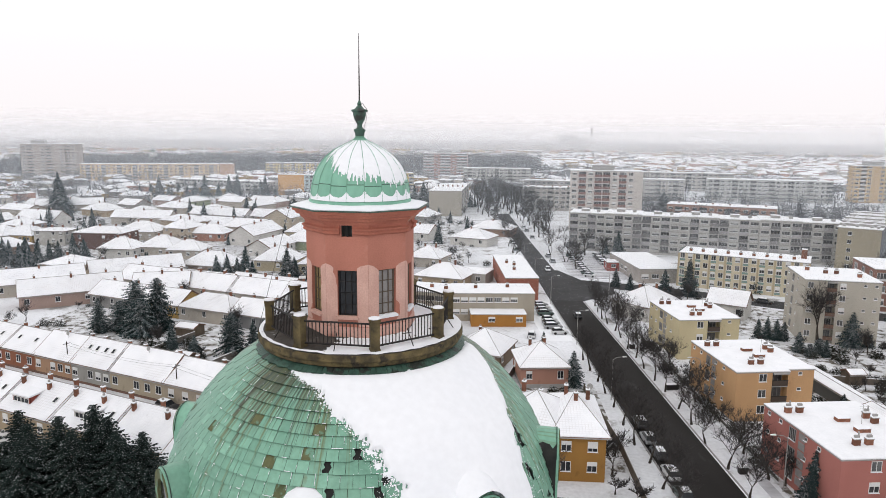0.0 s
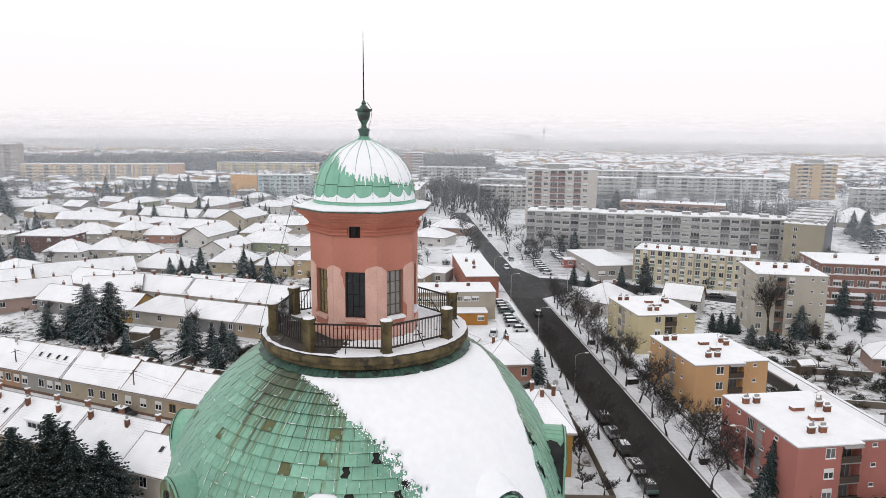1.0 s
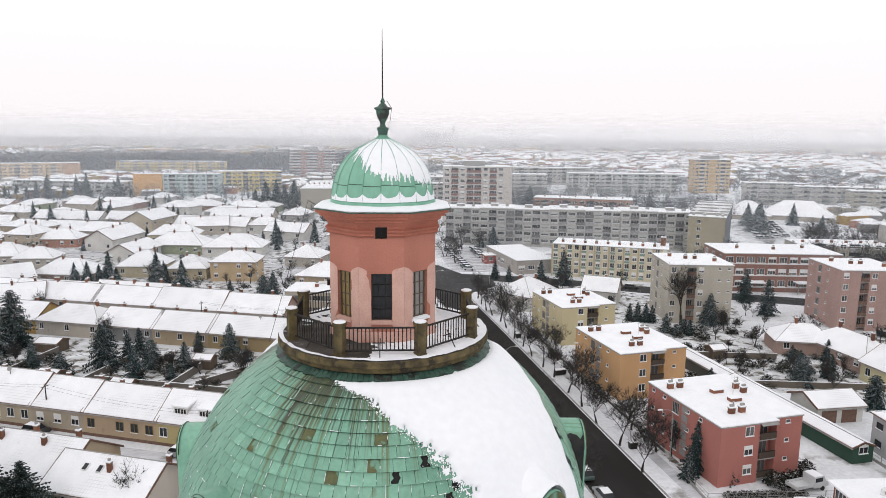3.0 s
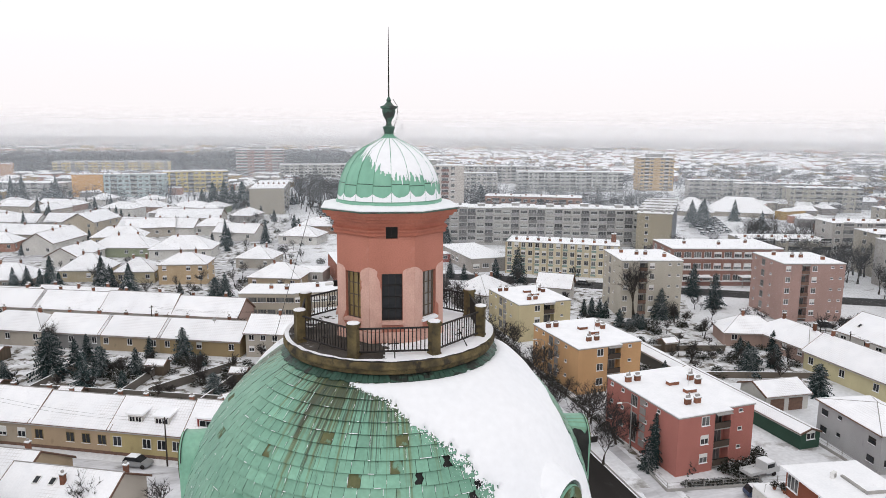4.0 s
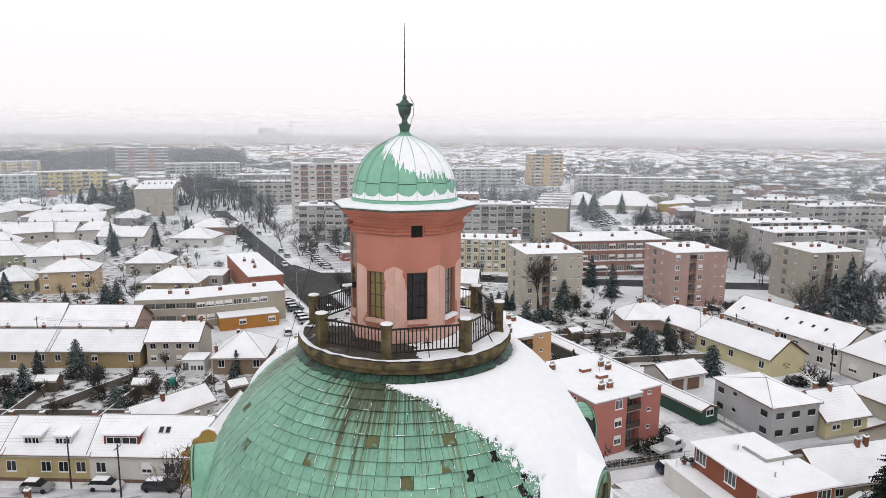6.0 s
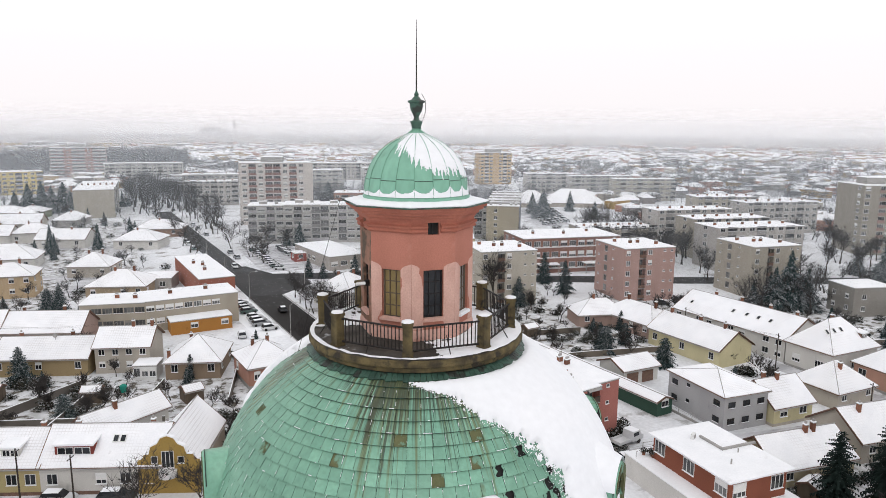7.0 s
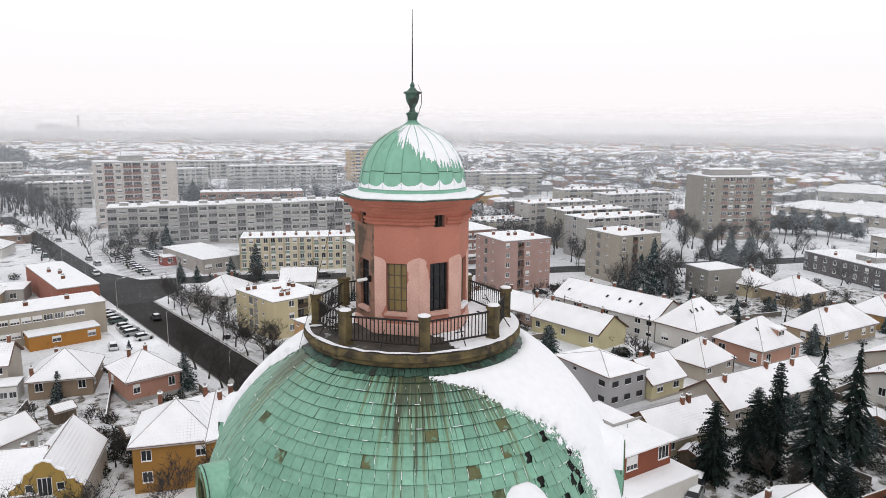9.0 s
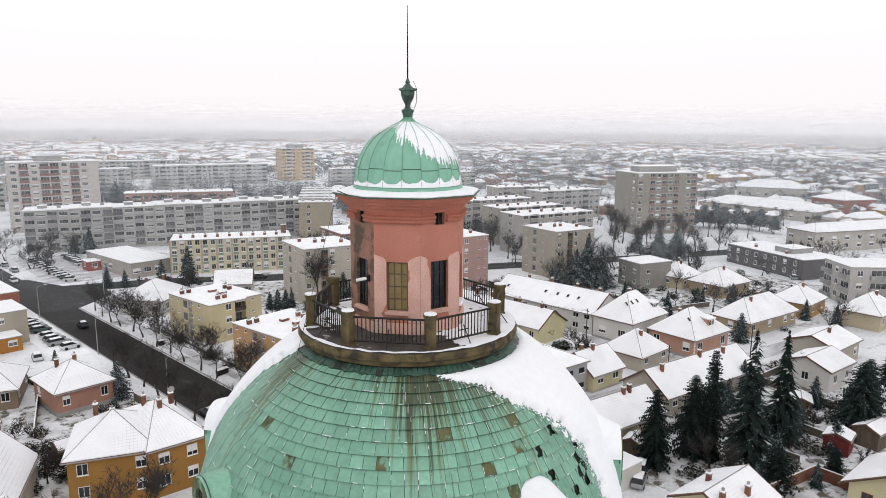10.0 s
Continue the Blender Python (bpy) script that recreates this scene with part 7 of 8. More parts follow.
SPRUCE = [(8.5, 2.3, 5, 1.0, 0.05), (10.5, 2.9, 6, 1.0, 0.04), (12.5, 3.2, 7, 1.0, 0.07), (6.5, 1.8, 8, 1.0, 0.03)]
SPRUCE_FAR = [(8.5, 2.7, 105, 0.5, 0.05), (10.5, 3.3, 106, 0.5, 0.04), (12, 3.7, 107, 0.5, 0.07), (6.5, 2.3, 108, 0.5, 0.03), (8.0, 1.1, 109, 0.6, 0.02)]
TALL = [(14.5, 2.5, 11, 1.15, 0.16), (16.5, 2.4, 12, 1.15, 0.2), (12.5, 3.0, 13, 1.2, 0.07)]
NW_SPRUCES = ((-31.5, 393, 11.4), (-25.3, 388.6, 15.7), (-19.4, 390, 16.8), (-15, 391.8, 14.4), (-9.5, 393.3, 15.7), (-6.5, 395.6, 10.7), (-124.6, 444, 10.6), (-116.7, 429.4, 14.2), (-113.7, 434.9, 9.5), (-100.6, 407.8, 6.8), (-92.4, 405.7, 3.7), (-37.8, 311.9, 6.1), (-41.7, 320.4, 3.9))
BROAD = [(11.0, 3.4, 31, 1.2, 0.08, 0.5), (9.0, 3.2, 32, 1.2, 0.1, 0.45)]
PINE = (10.0, 2.6, 33, 1.2, 0.3, 0.35)
CYPRESS = (12.0, 1.25, 34, 1.5, 0.02, 0.4)
SPARSE = [(18.0, 3.0, 35, 0.8, 0.2, 0.8), (16.0, 2.7, 36, 0.75, 0.25, 0.8)]


def plant(kind, x, y, h, wide=1.0, label="", mat=None):
    """A conifer of a given height at a place."""
    k = h / kind[0]
    conifer(kind, pose(x, y, 0, 0, 0, (x * 37 + y * 91) % 360) @ Matrix.Diagonal((k * wide, k * wide, k, 1)), label, mat)


# the spruces and pines of the gardens: kind, place, height, breadth
for kind, x, y, h, wide in ((BROAD[0], -66.6, 130.5, 12.1, 1.1), (BROAD[0], -61.9, 131, 12.6, 0.9), (BROAD[1], -70.5, 131, 7.2, 1.2), (BROAD[1], -64, 127, 9, 1.1), (BROAD[1], -40.2, 114.6, 9.0, 0.9), (SPRUCE[0], -33.4, 107.6, 6.9, 1.0), (BROAD[1], -31.9, 113.9, 5.8, 1.0), (SPRUCE[3], -25.7, 112.8, 5.3, 1.2), (SPRUCE[3], -24.7, 122.9, 4.4, 1.0), (SPRUCE[0], -18, 118.8, 7.0, 1.15), (BROAD[1], -14.5, 171.4, 5.8, 1.0), (SPRUCE[1], -11.9, 170.6, 7.2, 1.0), (CYPRESS, 8.6, 107.4, 4.8, 1.3), (SPRUCE[3], 7.5, 104.6, 3.4, 1.0), (SPRUCE[3], 24.8, 126.3, 2.1, 1.0), (BROAD[1], -11.4, 98.6, 4.2, 1.1),
                            (SPRUCE[1], -75, 130, 8, 1.1), (SPRUCE[0], -54, 118, 5.5, 1.1), (SPRUCE[0], -47, 112, 5.0, 1.1), (SPRUCE[3], -44, 126, 6.0, 1.0), (SPRUCE[3], -36.2, 124, 5.4, 1.0),
                            (SPRUCE[1], 106.5, 68.8, 5.2, 1.25), (BROAD[1], 84.9, 84.3, 5.9, 1.0), (BROAD[1], 92.5, 86.7, 4.9, 0.9), (BROAD[1], 89.2, 72.6, 6.0, 0.9), (SPRUCE[1], 90.8, 123.2, 8.0, 1.1), (SPRUCE[3], 94.5, 122.9, 2.8, 1.5), (SPRUCE[1], 26.1, 98.2, 6.9, 1.1), (SPRUCE[3], 24.6, 102, 4.2, 1.0), (SPRUCE[1], 54.2, 181.3, 6.1, 0.9), (SPRUCE[1], 57.4, 177.1, 5.2, 0.9), (SPRUCE[1], 72.1, 170, 11.1, 0.9), (SPRUCE[3], 67.5, 177, 6.5, 1.0), (SPRUCE[1], 93.2, 174.7, 8.3, 1.0), (SPRUCE[3], 73.8, 130.2, 4.4, 1.0), (SPRUCE[3], 75.3, 129.1, 5.0, 1.0), (SPRUCE[3], 76.9, 128, 4.9, 1.0), (SPRUCE[3], 78.5, 127.9, 4.3, 1.1), (SPRUCE[0], 77.6, 119.6, 4.5, 1.2), (BROAD[1], 78.4, 116.6, 2.8, 1.2), (BROAD[1], 81, 118, 3.6, 1.1),
                            (SPRUCE[0], 113, 142, 9.5, 0.9), (SPRUCE[0], 110.2, 128.9, 9.6, 0.9), (SPRUCE[0], 48, 58, 7.5, 0.8), (SPRUCE[0], 50.8, 54.8, 4.8, 0.8), (SPRUCE[3], 46, 56.5, 4.2, 1.1), (SPRUCE[0], 130.3, 39.0, 6.5, 1.1), (SPRUCE[0], 158.9, 52.3, 5.9, 1.1), (SPRUCE[3], 151, 46, 5, 1.1), (SPRUCE[3], 128, 84, 6, 1.1),
                            (BROAD[1], 62.5, 134.5, 3.6, 1.0), (BROAD[1], 60.5, 136.2, 3.4, 1.0), (BROAD[1], 58.8, 138, 3.6, 1.0)):
    plant(kind, x, y, h, wide)
for kind, x, y, h, wide in ((SPRUCE_FAR[1], 151.7, 90.4, 14.9, 0.95), (SPRUCE_FAR[2], 153.5, 86.7, 10.8, 1.1), (SPRUCE_FAR[1], 149.5, 94.2, 8.6, 1.2), (SPRUCE_FAR[1], 147, 91, 11.0, 1.0), (SPRUCE_FAR[0], 156, 92, 8, 1.1), (SPRUCE_FAR[0], 144, 95, 6.7, 1.1), (SPRUCE_FAR[2], 213.6, 94.4, 9.4, 1.4), (SPRUCE_FAR[2], 216.5, 102.3, 9.8, 1.2), (SPRUCE_FAR[0], 213.6, 109.7, 5.5, 1.5), (SPRUCE_FAR[0], 209, 106, 5.5, 1.5), (SPRUCE_FAR[2], 219, 96, 8.6, 1.4), (SPRUCE_FAR[0], 207, 90, 6.5, 1.4), (SPRUCE_FAR[2], 203, 96, 7.0, 1.4),
                            (SPRUCE_FAR[1], 203, 262, 14, 1.2), (SPRUCE_FAR[1], 206, 268, 12, 1.3), (SPRUCE_FAR[0], 212, 284, 11, 1.2), (SPRUCE_FAR[0], 236, 282, 11, 1.0), (SPRUCE_FAR[0], 226, 250, 9, 1.1), (SPRUCE_FAR[1], 150, 220, 9, 1.0), (SPRUCE_FAR[1], 112, 236, 10.0, 0.9), (SPRUCE_FAR[0], 69, 238, 9.0, 1.0), (SPRUCE_FAR[0], 64.5, 240, 6, 1.0), (SPRUCE_FAR[1], 131, 381, 13, 1.5), (SPRUCE_FAR[0], 175, 377, 7, 1.4), (SPRUCE_FAR[0], 203, 366, 7, 1.4)):
    plant(kind, x, y, h, wide * 1.35)
# spruces of the north-western quarter, towards the panel blocks
for x, y, h in NW_SPRUCES:
    plant(SPRUCE_FAR[int(h) % 4], x, y, h, 1.5)
for x, y, h in ((288, 117.7, 10.2), (287, 112, 10.8), (295, 111.5, 9.5), (294, 105, 10.1), (297, 100, 8.4), (293, 95, 9.8), (284, 121, 9), (281, 126, 10), (278, 119, 9), (290, 88, 8)):
    plant(PINE, x, y, h, 1.3, "dark pine with a flat broad crown")
# the tall trees of the near eastern garden and the dark clump by the terraces
for kind, x, y, h, wide in ((BROAD[0], 67.5, 25.6, 10.9, 0.68), (CYPRESS, 74.8, 21.3, 15.6, 0.95), (BROAD[0], 74.0, 23.4, 11.8, 0.66), (SPARSE[0], 73.6, 15.9, 19.5, 1.15), (SPARSE[1], 81, 14.5, 18.3, 1.05), (BROAD[1], 67, 12.6, 6.9, 0.7), (BROAD[1], 72.8, 11.7, 5.9, 0.9), (BROAD[0], 98.9, 9.1, 11.0, 1.0), (BROAD[1], 82.2, 7.9, 3.9, 0.9), (BROAD[0], 106, 10, 9.5, 0.9), (SPARSE[1], 116, 9, 13, 1.0), (BROAD[0], 124, 6, 10, 0.9)):
    plant(kind, x, y, h, wide, "tall dark conifer with little snow on it", NEEDLE_DARK)
for x, y, k, z in ((-48, 58.6, 2, 0.8), (-43.8, 58, 2, 0.9), (-38.1, 58.5, 2, 0.88), (-50.5, 61, 2, 0.85), (-41, 61, 2, 0.92), (-36, 56, 2, 0.8), (-46, 54, 2, 0.8), (-33.5, 57.5, 2, 0.76), (-40.5, 55, 2, 0.85), (-52.5, 57.5, 2, 0.85)):
    conifer(TALL[k], pose(x, y, 0, 0, 0, x * 77 % 360) @ Matrix.Diagonal((z * 1.5, z * 1.5, z, 1)), "tall dark spruce with little snow on it", NEEDLE_DARK)
for x, y, s in ((56.5, 53.1, 1.7), (58.9, 53.4, 1.5), (61.5, 53.8, 1.6), (63, 56, 1.4), (97.5, 122.5, 1.2), (56, 46, 0.9), (57.5, 44.6, 0.8), (58.5, 42.8, 0.8), (22, 94.8, 1.2), (24, 95, 1.0), (26, 93, 0.9), (-10, 106, 1.1), (-6, 105, 1), (-3, 107, 1), (-33, 120, 1.3), (-30, 118, 1.2), (-46, 112, 1.5), (-55, 116, 1.5), (-52, 122, 1.5), (-40, 116, 1.5), (68, 88, 1.2), (73, 90, 1.2), (80, 87, 1.3), (67, 104, 1.3), (76, 108, 1.2), (88, 10, 1.5), (95, 20, 1.4), (66, 18, 1.2), (100, 62, 1.6), (104, 60.5, 1.4), (135, 72, 2), (142, 66, 2.2), (150, 74, 2), (126, 78, 2)):
    shrub(pose(x, y, 0, 0, 0, rng.uniform(0, 360)), rng.randrange(4), s)
# undergrowth of the wooded gardens
for i in range(90):
    x, y = ((rng.uniform(64, 122), rng.uniform(2, 29)), (rng.uniform(-58, -30), rng.uniform(50, 62)), (rng.uniform(4, 15), rng.uniform(76, 95)), (rng.uniform(-60, -4), rng.uniform(98, 118)), (rng.uniform(128, 200), rng.uniform(62, 98)), (rng.uniform(64, 96), rng.uniform(88, 120)))[i % 6]
    if 54 < x < 66 and y < 20 or 70 < x < 84 and y < 12:
        continue
    if i % 3:
        shrub(pose(x, y, 0, 0, 0, rng.uniform(0, 360)), 4 + i % 3, rng.uniform(0.9, 1.8), "dark leafless garden thicket")
    else:
        bare_tree(GARDEN[i % 2], pose(x, y, 0, 0, 0, rng.uniform(0, 360)) @ Matrix.Scale(rng.uniform(0.9, 1.5), 4), "leafless garden tree with fine twigs", "garden trees")
# a clipped hedge by the red block
for i in range(11):
    shrub(pose(48.6 + i * 0.95, 51.5 - i * 0.13, 0, 0, 0, 40 * i), i % 4, 0.75, "clipped hedge bush dusted with snow")
# trees of the villa quarter: belts, clumps and single spruces
BELT = ((-197, 463, 13.3), (-203, 463, 7.5), (-190, 462, 8.3), (-183, 462, 9.0), (-177, 462, 7.4), (-171, 461, 9.8), (-167, 469, 14), (-157, 468, 8.2), (-147, 460, 13.6), (-141, 460, 14.3), (-129, 488, 12.5), (-107, 428, 8), (-97, 420, 5), (-85, 426, 5.1), (-119, 327, 8.8), (-114, 318, 4.5))
CLUMP = ((-101, 298, 5.3), (-144, 328, 5.4), (-101, 354, 6.8), (-84, 254, 4.1), (-79, 254, 5), (-75, 254, 5), (-91, 354, 3.7), (-36, 306, 6.3), (-58, 187, 10.6), (-60, 185, 7.5), (-64, 188, 7.8), (-56, 187, 6), (-68, 190, 7.2), (-45, 186, 10.4), (-44, 191, 6.9), (-38, 185, 8))
MORE = ((-213, 365, 22), (-206, 357, 15), (-143, 207, 8.7), (-135, 203, 10.5), (-131, 203, 9.4), (-127, 208, 8.4), (-123, 210, 10.5), (-121, 213, 8.5), (-36, 238, 5.4), (-24, 178, 3.5), (-217, 498, 5.4), (-139, 206, 8), (-147, 210, 9), (-118, 208, 7))
for i, (x, y, h) in enumerate(BELT + CLUMP + MORE):
    k = i % 4
    conifer(SPRUCE_FAR[k], pose(x, y, 0, 0, 0, rng.uniform(0, 360)) @ Matrix.Diagonal((h / SPRUCE_FAR[k][0] * 1.35, h / SPRUCE_FAR[k][0] * 1.35, h / SPRUCE_FAR[k][0] * (1.15 if i < 16 else 1), 1)))
for i in range(46):
    cx, cy = rng.uniform(-230, 20), rng.uniform(175, 440)
    if cx < -0.75 * cy - 10 or (cy < 200 and cx > -30):
        continue
    for j in range(rng.randrange(1, 5)):
        conifer(SPRUCE_FAR[rng.choice((0, 1, 2, 3))], pose(cx + rng.gauss(0, 4), cy + rng.gauss(0, 4), 0, 0, 0, rng.uniform(0, 360)) @ Matrix.Scale(rng.uniform(0.5, 0.95), 4))

# thickets and trees of the back gardens, thick along the fences
rng = random.Random(77)
ZONES = ((-62, -2, 96, 122, 40), (64, 98, 84, 126, 34), (4, 30, 56, 84, 9), (98, 130, 60, 108, 26), (-75, -34, 46, 64, 22), (130, 210, 56, 100, 40), (-100, 10, 130, 160, 40), (46, 48, 60, 132, 22), (60, 76, 140, 182, 14))
for x0, x1, y0, y1, count in ZONES:
    for i in range(count):
        x, y = rng.uniform(x0, x1), rng.uniform(y0, y1)
        if 104 < x < 137 and 52 < y < 96 and rng.random() < 0.8:
            continue
        if rng.random() < 0.68:
            under(x, y, i % 5, rng.uniform(0.7, 1.7))
        else:
            bare_tree(GARDEN[i % 3], pose(x, y, 0, 0, 0, rng.uniform(0, 360)) @ Matrix.Scale(rng.uniform(0.7, 1.25), 4), "leafless garden tree with fine twigs", "garden trees", "fruit_tree")
# the overgrown plot between the orange corner house and the avenue
for x, y, s in ((26.8, 58.5, 1.4), (25.2, 65, 1.3)):
    bare_tree(GARDEN[int(y) % 3], pose(x, y, 0, 0, 0, 37 * x) @ Matrix.Scale(s, 4), "leafless garden tree with spreading twigs", "garden trees")
# big street trees beside the terraces
for x, y, s in ((-4.5, 62.4, 1.35), (2.0, 60.6, 1.2), (10.5, 58.5, 1.25), (-60, 62, 1.2)):
    bare_tree(STREET[int(abs(x)) % 4], pose(x, y, 0, 0, 0, 50 * x) @ Matrix.Scale(s, 4), "large leafless tree with spreading brown twigs", "street trees")
# tall bare trees among the panel blocks and by the school
for x, y, s in ((172, 144, 1.2), (166, 131, 1.1), (160, 123, 1.0), (178, 139, 1.2), (205, 150, 1.2), (148, 128, 0.9), (214, 143, 1.2), (197, 85, 1.0), (195, 78, 0.9), (202, 80, 1.0), (190, 82, 0.9), (252, 112, 1.3), (254, 96, 1.2), (240, 104, 1.2), (262, 104, 1.2), (272, 92, 1.2), (245, 90, 1.1), (236, 112, 1.2)):
    bare_tree(POPLAR[int(x) % 2], pose(x, y, 0, 0, 0, 61 * x) @ Matrix.Scale(s, 4), "tall leafless tree with upright grey branches", "tall bare trees")
# evergreen bushes, hedges and young spruces of the eastern gardens
rng = random.Random(99)
for x0, x1, y0, y1, count in ((128, 200, 55, 76, 26), (62, 100, 4, 30, 40), (100, 140, 0, 34, 30), (86, 112, 52, 100, 22), (64, 84, 84, 126, 16), (-60, -6, 98, 120, 18), (140, 200, 26, 46, 16)):
    for i in range(count):
        x, y = rng.uniform(x0, x1), rng.uniform(y0, y1)
        if 104 < x < 137 and 34 < y < 96 or 80 < x < 100 and 40 < y < 56:
            continue
        if i % 4 == 0:
            conifer((SPRUCE if x < 120 else SPRUCE_FAR)[3], pose(x, y, 0, 0, 0, rng.uniform(0, 360)) @ Matrix.Scale(rng.uniform(0.45, 0.95), 4))
        else:
            under(x, y, i % 5, rng.uniform(0.9, 2.1))
for x, y, rot, n in ((186, 40, 75, 16), (170, 54, -20, 10), (118, 99, 70, 12), (99, 100, 75, 14), (66, 31, -8, 20), (16, 122, 70, 20), (-30, 150, 20, 18)):
    for i in range(n):
        under(x + 1.3 * i * math.cos(radians(rot)), y - 1.3 * i * math.sin(radians(abs(rot))), i % 5, 1.0)
for i in range(170):
    x, y = rng.uniform(-190, 20), rng.uniform(170, 330)
    if x > -0.72 * y:
        under(x, y, i % 5, rng.uniform(0.9, 1.9))
piece("undergrowth", UNDER, BUSH, "dark hedges and bushes of the snowy gardens", "bushes", kind="stuff")


# ---- cars ----
def car(m, paint_mat, label, long=4.2, tall=1.45, snow=0.6):
    """A parked car: shaped body, glass house, snow on roof and bonnet, four wheels. It faces its own +x."""
    ob = thing("car", label, "car", m, "parked cars")
    hl = long / 2

    def body():
        rows = [(-hl, 0.62, 0.42, 0.66), (-hl + 0.08, 0.76, 0.3, 0.86), (-hl + 0.5, 0.84, 0.24, 0.93), (-0.2, 0.86, 0.22, 0.93), (hl - 1.2, 0.85, 0.22, 0.9), (hl - 0.35, 0.8, 0.26, 0.78), (hl - 0.05, 0.7, 0.32, 0.64), (hl, 0.58, 0.4, 0.56)]
        v, f = [], []
        for x, hw, z0, z1 in rows:
            zm = z0 + (z1 - z0) * 0.62
            v += [(x, -hw + 0.06, z0), (x, -hw, zm), (x, -hw + 0.07, z1), (x, hw - 0.07, z1), (x, hw, zm), (x, hw - 0.06, z0)]
        for j in range(len(rows) - 1):
            for i in range(6):
                f.append((j * 6 + i, j * 6 + (i + 1) % 6, j * 6 + 6 + (i + 1) % 6, j * 6 + 6 + i))
        f += [tuple(range(6)), tuple(range(len(rows) * 6 - 1, len(rows) * 6 - 7, -1))]
        return smooth(Geo().add(v, f).data("body", [paint_mat]), 35)

    def cabin():
        rows = [(-hl + 0.15, 0.74, 0.88), (-hl + 0.55, 0.62, tall - 0.05), (-0.1, 0.64, tall), (hl - 1.75, 0.62, tall - 0.04), (hl - 1.05, 0.72, 0.88)]
        v, f = [], []
        for x, hw, z in rows:
            v += [(x, -max(hw, 0.74), 0.86), (x, -hw, z), (x, hw, z), (x, max(hw, 0.74), 0.86)]
        q = Geo()
        for j in range(len(rows) - 1):
            for i in range(3):
                f.append((j * 4 + i, j * 4 + i + 1, j * 4 + 5 + i, j * 4 + 4 + i))
        q.add(v, f)
        q.m = [1 if (k % 3 == 1 and 1 <= k // 3 <= 2) else 0 for k in range(len(f))]
        return q.data("cabin", [GLASS, paint_mat])
    part("body", shared(("car body", paint_mat.name, long), body), None, ob)
    part("cabin", shared(("car cabin", paint_mat.name, long), cabin), None, ob, "dark glass house")
    if snow > 0.3:
        part("snow", shared(("car snow", long), lambda: Geo().add([(-hl + 0.6, -0.58, tall - 0.02), (-hl + 0.6, 0.58, tall - 0.02), (hl - 1.8, 0.56, tall - 0.02), (hl - 1.8, -0.56, tall - 0.02), (-hl + 0.7, -0.5, tall + 0.07), (-hl + 0.7, 0.5, tall + 0.07), (hl - 1.95, 0.48, tall + 0.07), (hl - 1.95, -0.48, tall + 0.07)], [(4, 7, 6, 5), (0, 3, 7, 4), (3, 2, 6, 7), (2, 1, 5, 6), (1, 0, 4, 5)]).data("snow", [SNOW])), None, ob, "snow on the car roof")
    for x in (-hl + 0.8, hl - 0.8):
        for s in (-1, 1):
            part("wheel", shared("wheel", lambda: Geo().lathe([(0.2, -0.1), (0.31, -0.09), (0.32, 0.0), (0.31, 0.09), (0.2, 0.1), (0.17, 0.06)], 14).data("wheel", [IRON])), None, ob, m=pose(x, s * 0.78, 0.32, 90))
    return ob


CARS = [(material("white_car_paint", (0.62, 0.63, 0.64), None, 0.5, 0.3, 0.0, spec=0.5), "white"), (material("silver_car_paint", (0.33, 0.34, 0.35), None, 0.5, 0.3, 0.0, metal=0.3, spec=0.5), "silver"), (material("dark_car_paint", (0.03, 0.032, 0.036), None, 0.5, 0.3, 0.0, spec=0.5), "dark grey"), (material("blue_car_paint", (0.03, 0.045, 0.09), None, 0.5, 0.3, 0.0, spec=0.5), "dark blue"), (material("green_car_paint", (0.07, 0.11, 0.10), None, 0.5, 0.3, 0.0, spec=0.5), "grey-green")]
rng = random.Random(8)


def parked(x, y, rot, k=None, note="parked beside the kerb"):
    k = rng.choice((0, 0, 1, 1, 1, 2, 4)) if k is None else k
    car(pose(x, y, 0.03, 0, 0, rot), CARS[k][0], f"{CARS[k][1]} car, snow on its roof, {note}", rng.choice((3.9, 4.2, 4.5)))


for x, y, k in ((33.1, 75.9, 1), (33.2, 71.0, 2), (33.0, 65.3, 0), (32.8, 59.8, 4), (33.0, 54.0, 1), (33.5, 81.6, 2), (33.1, 48, 1), (32.9, 42, 0)):
    parked(x, y, 91, k)
parked(36.0, 145.5, 88, 2, "on the wet road")
parked(37.4, 205, -92, 0, "on the wet road")
for i in range(8):
    if i != 4:
        parked(28.4, 157 - i * 3.0, 4 + rng.uniform(-2, 2), None, "parked in the snowy lot")
parked(29.2, 131.5, 4, 0, "parked in the snowy lot")
for i in range(11):
    parked(49.5 + i * 0.1, 196 + i * 3.6, -24 + rng.uniform(-3, 3), None, "parked in the slushy lot")
for i in range(6):
    parked(60.5 - i * 0.2, 234 - i * 3.2, 10, None, "parked by the pavilion")
for x, y, r, k in ((-20.0, 74.9, -26, 1), (-12.2, 71.9, -26, 0), (-6, 69, -26, 2), (-42.5, 86.6, -26, 2), (62.2, 24.7, 20, 1), (65.6, 26.2, 20, 2), (86, 164.3, -30, 0), (90, 162, -30, 2), (98, 157.5, -30, 1), (104, 154, -30, 2), (80, 168, -30, 0), (124.7, 107.3, -30, 2), (131.8, 109, 60, 1), (56, 47, -10, 3), (62, 46.4, -10, 1), (22.5, 129, 80, 0), (203, 52, 30, 1), (188, 47, 40, 0), (175, 60, 10, 1)):
    parked(x, y, r, k)
for i in range(16):
    parked(rng.choice((31.2, 41.5)), 222 + i * 11 + rng.uniform(-2, 2), 90, None, "parked along the avenue")
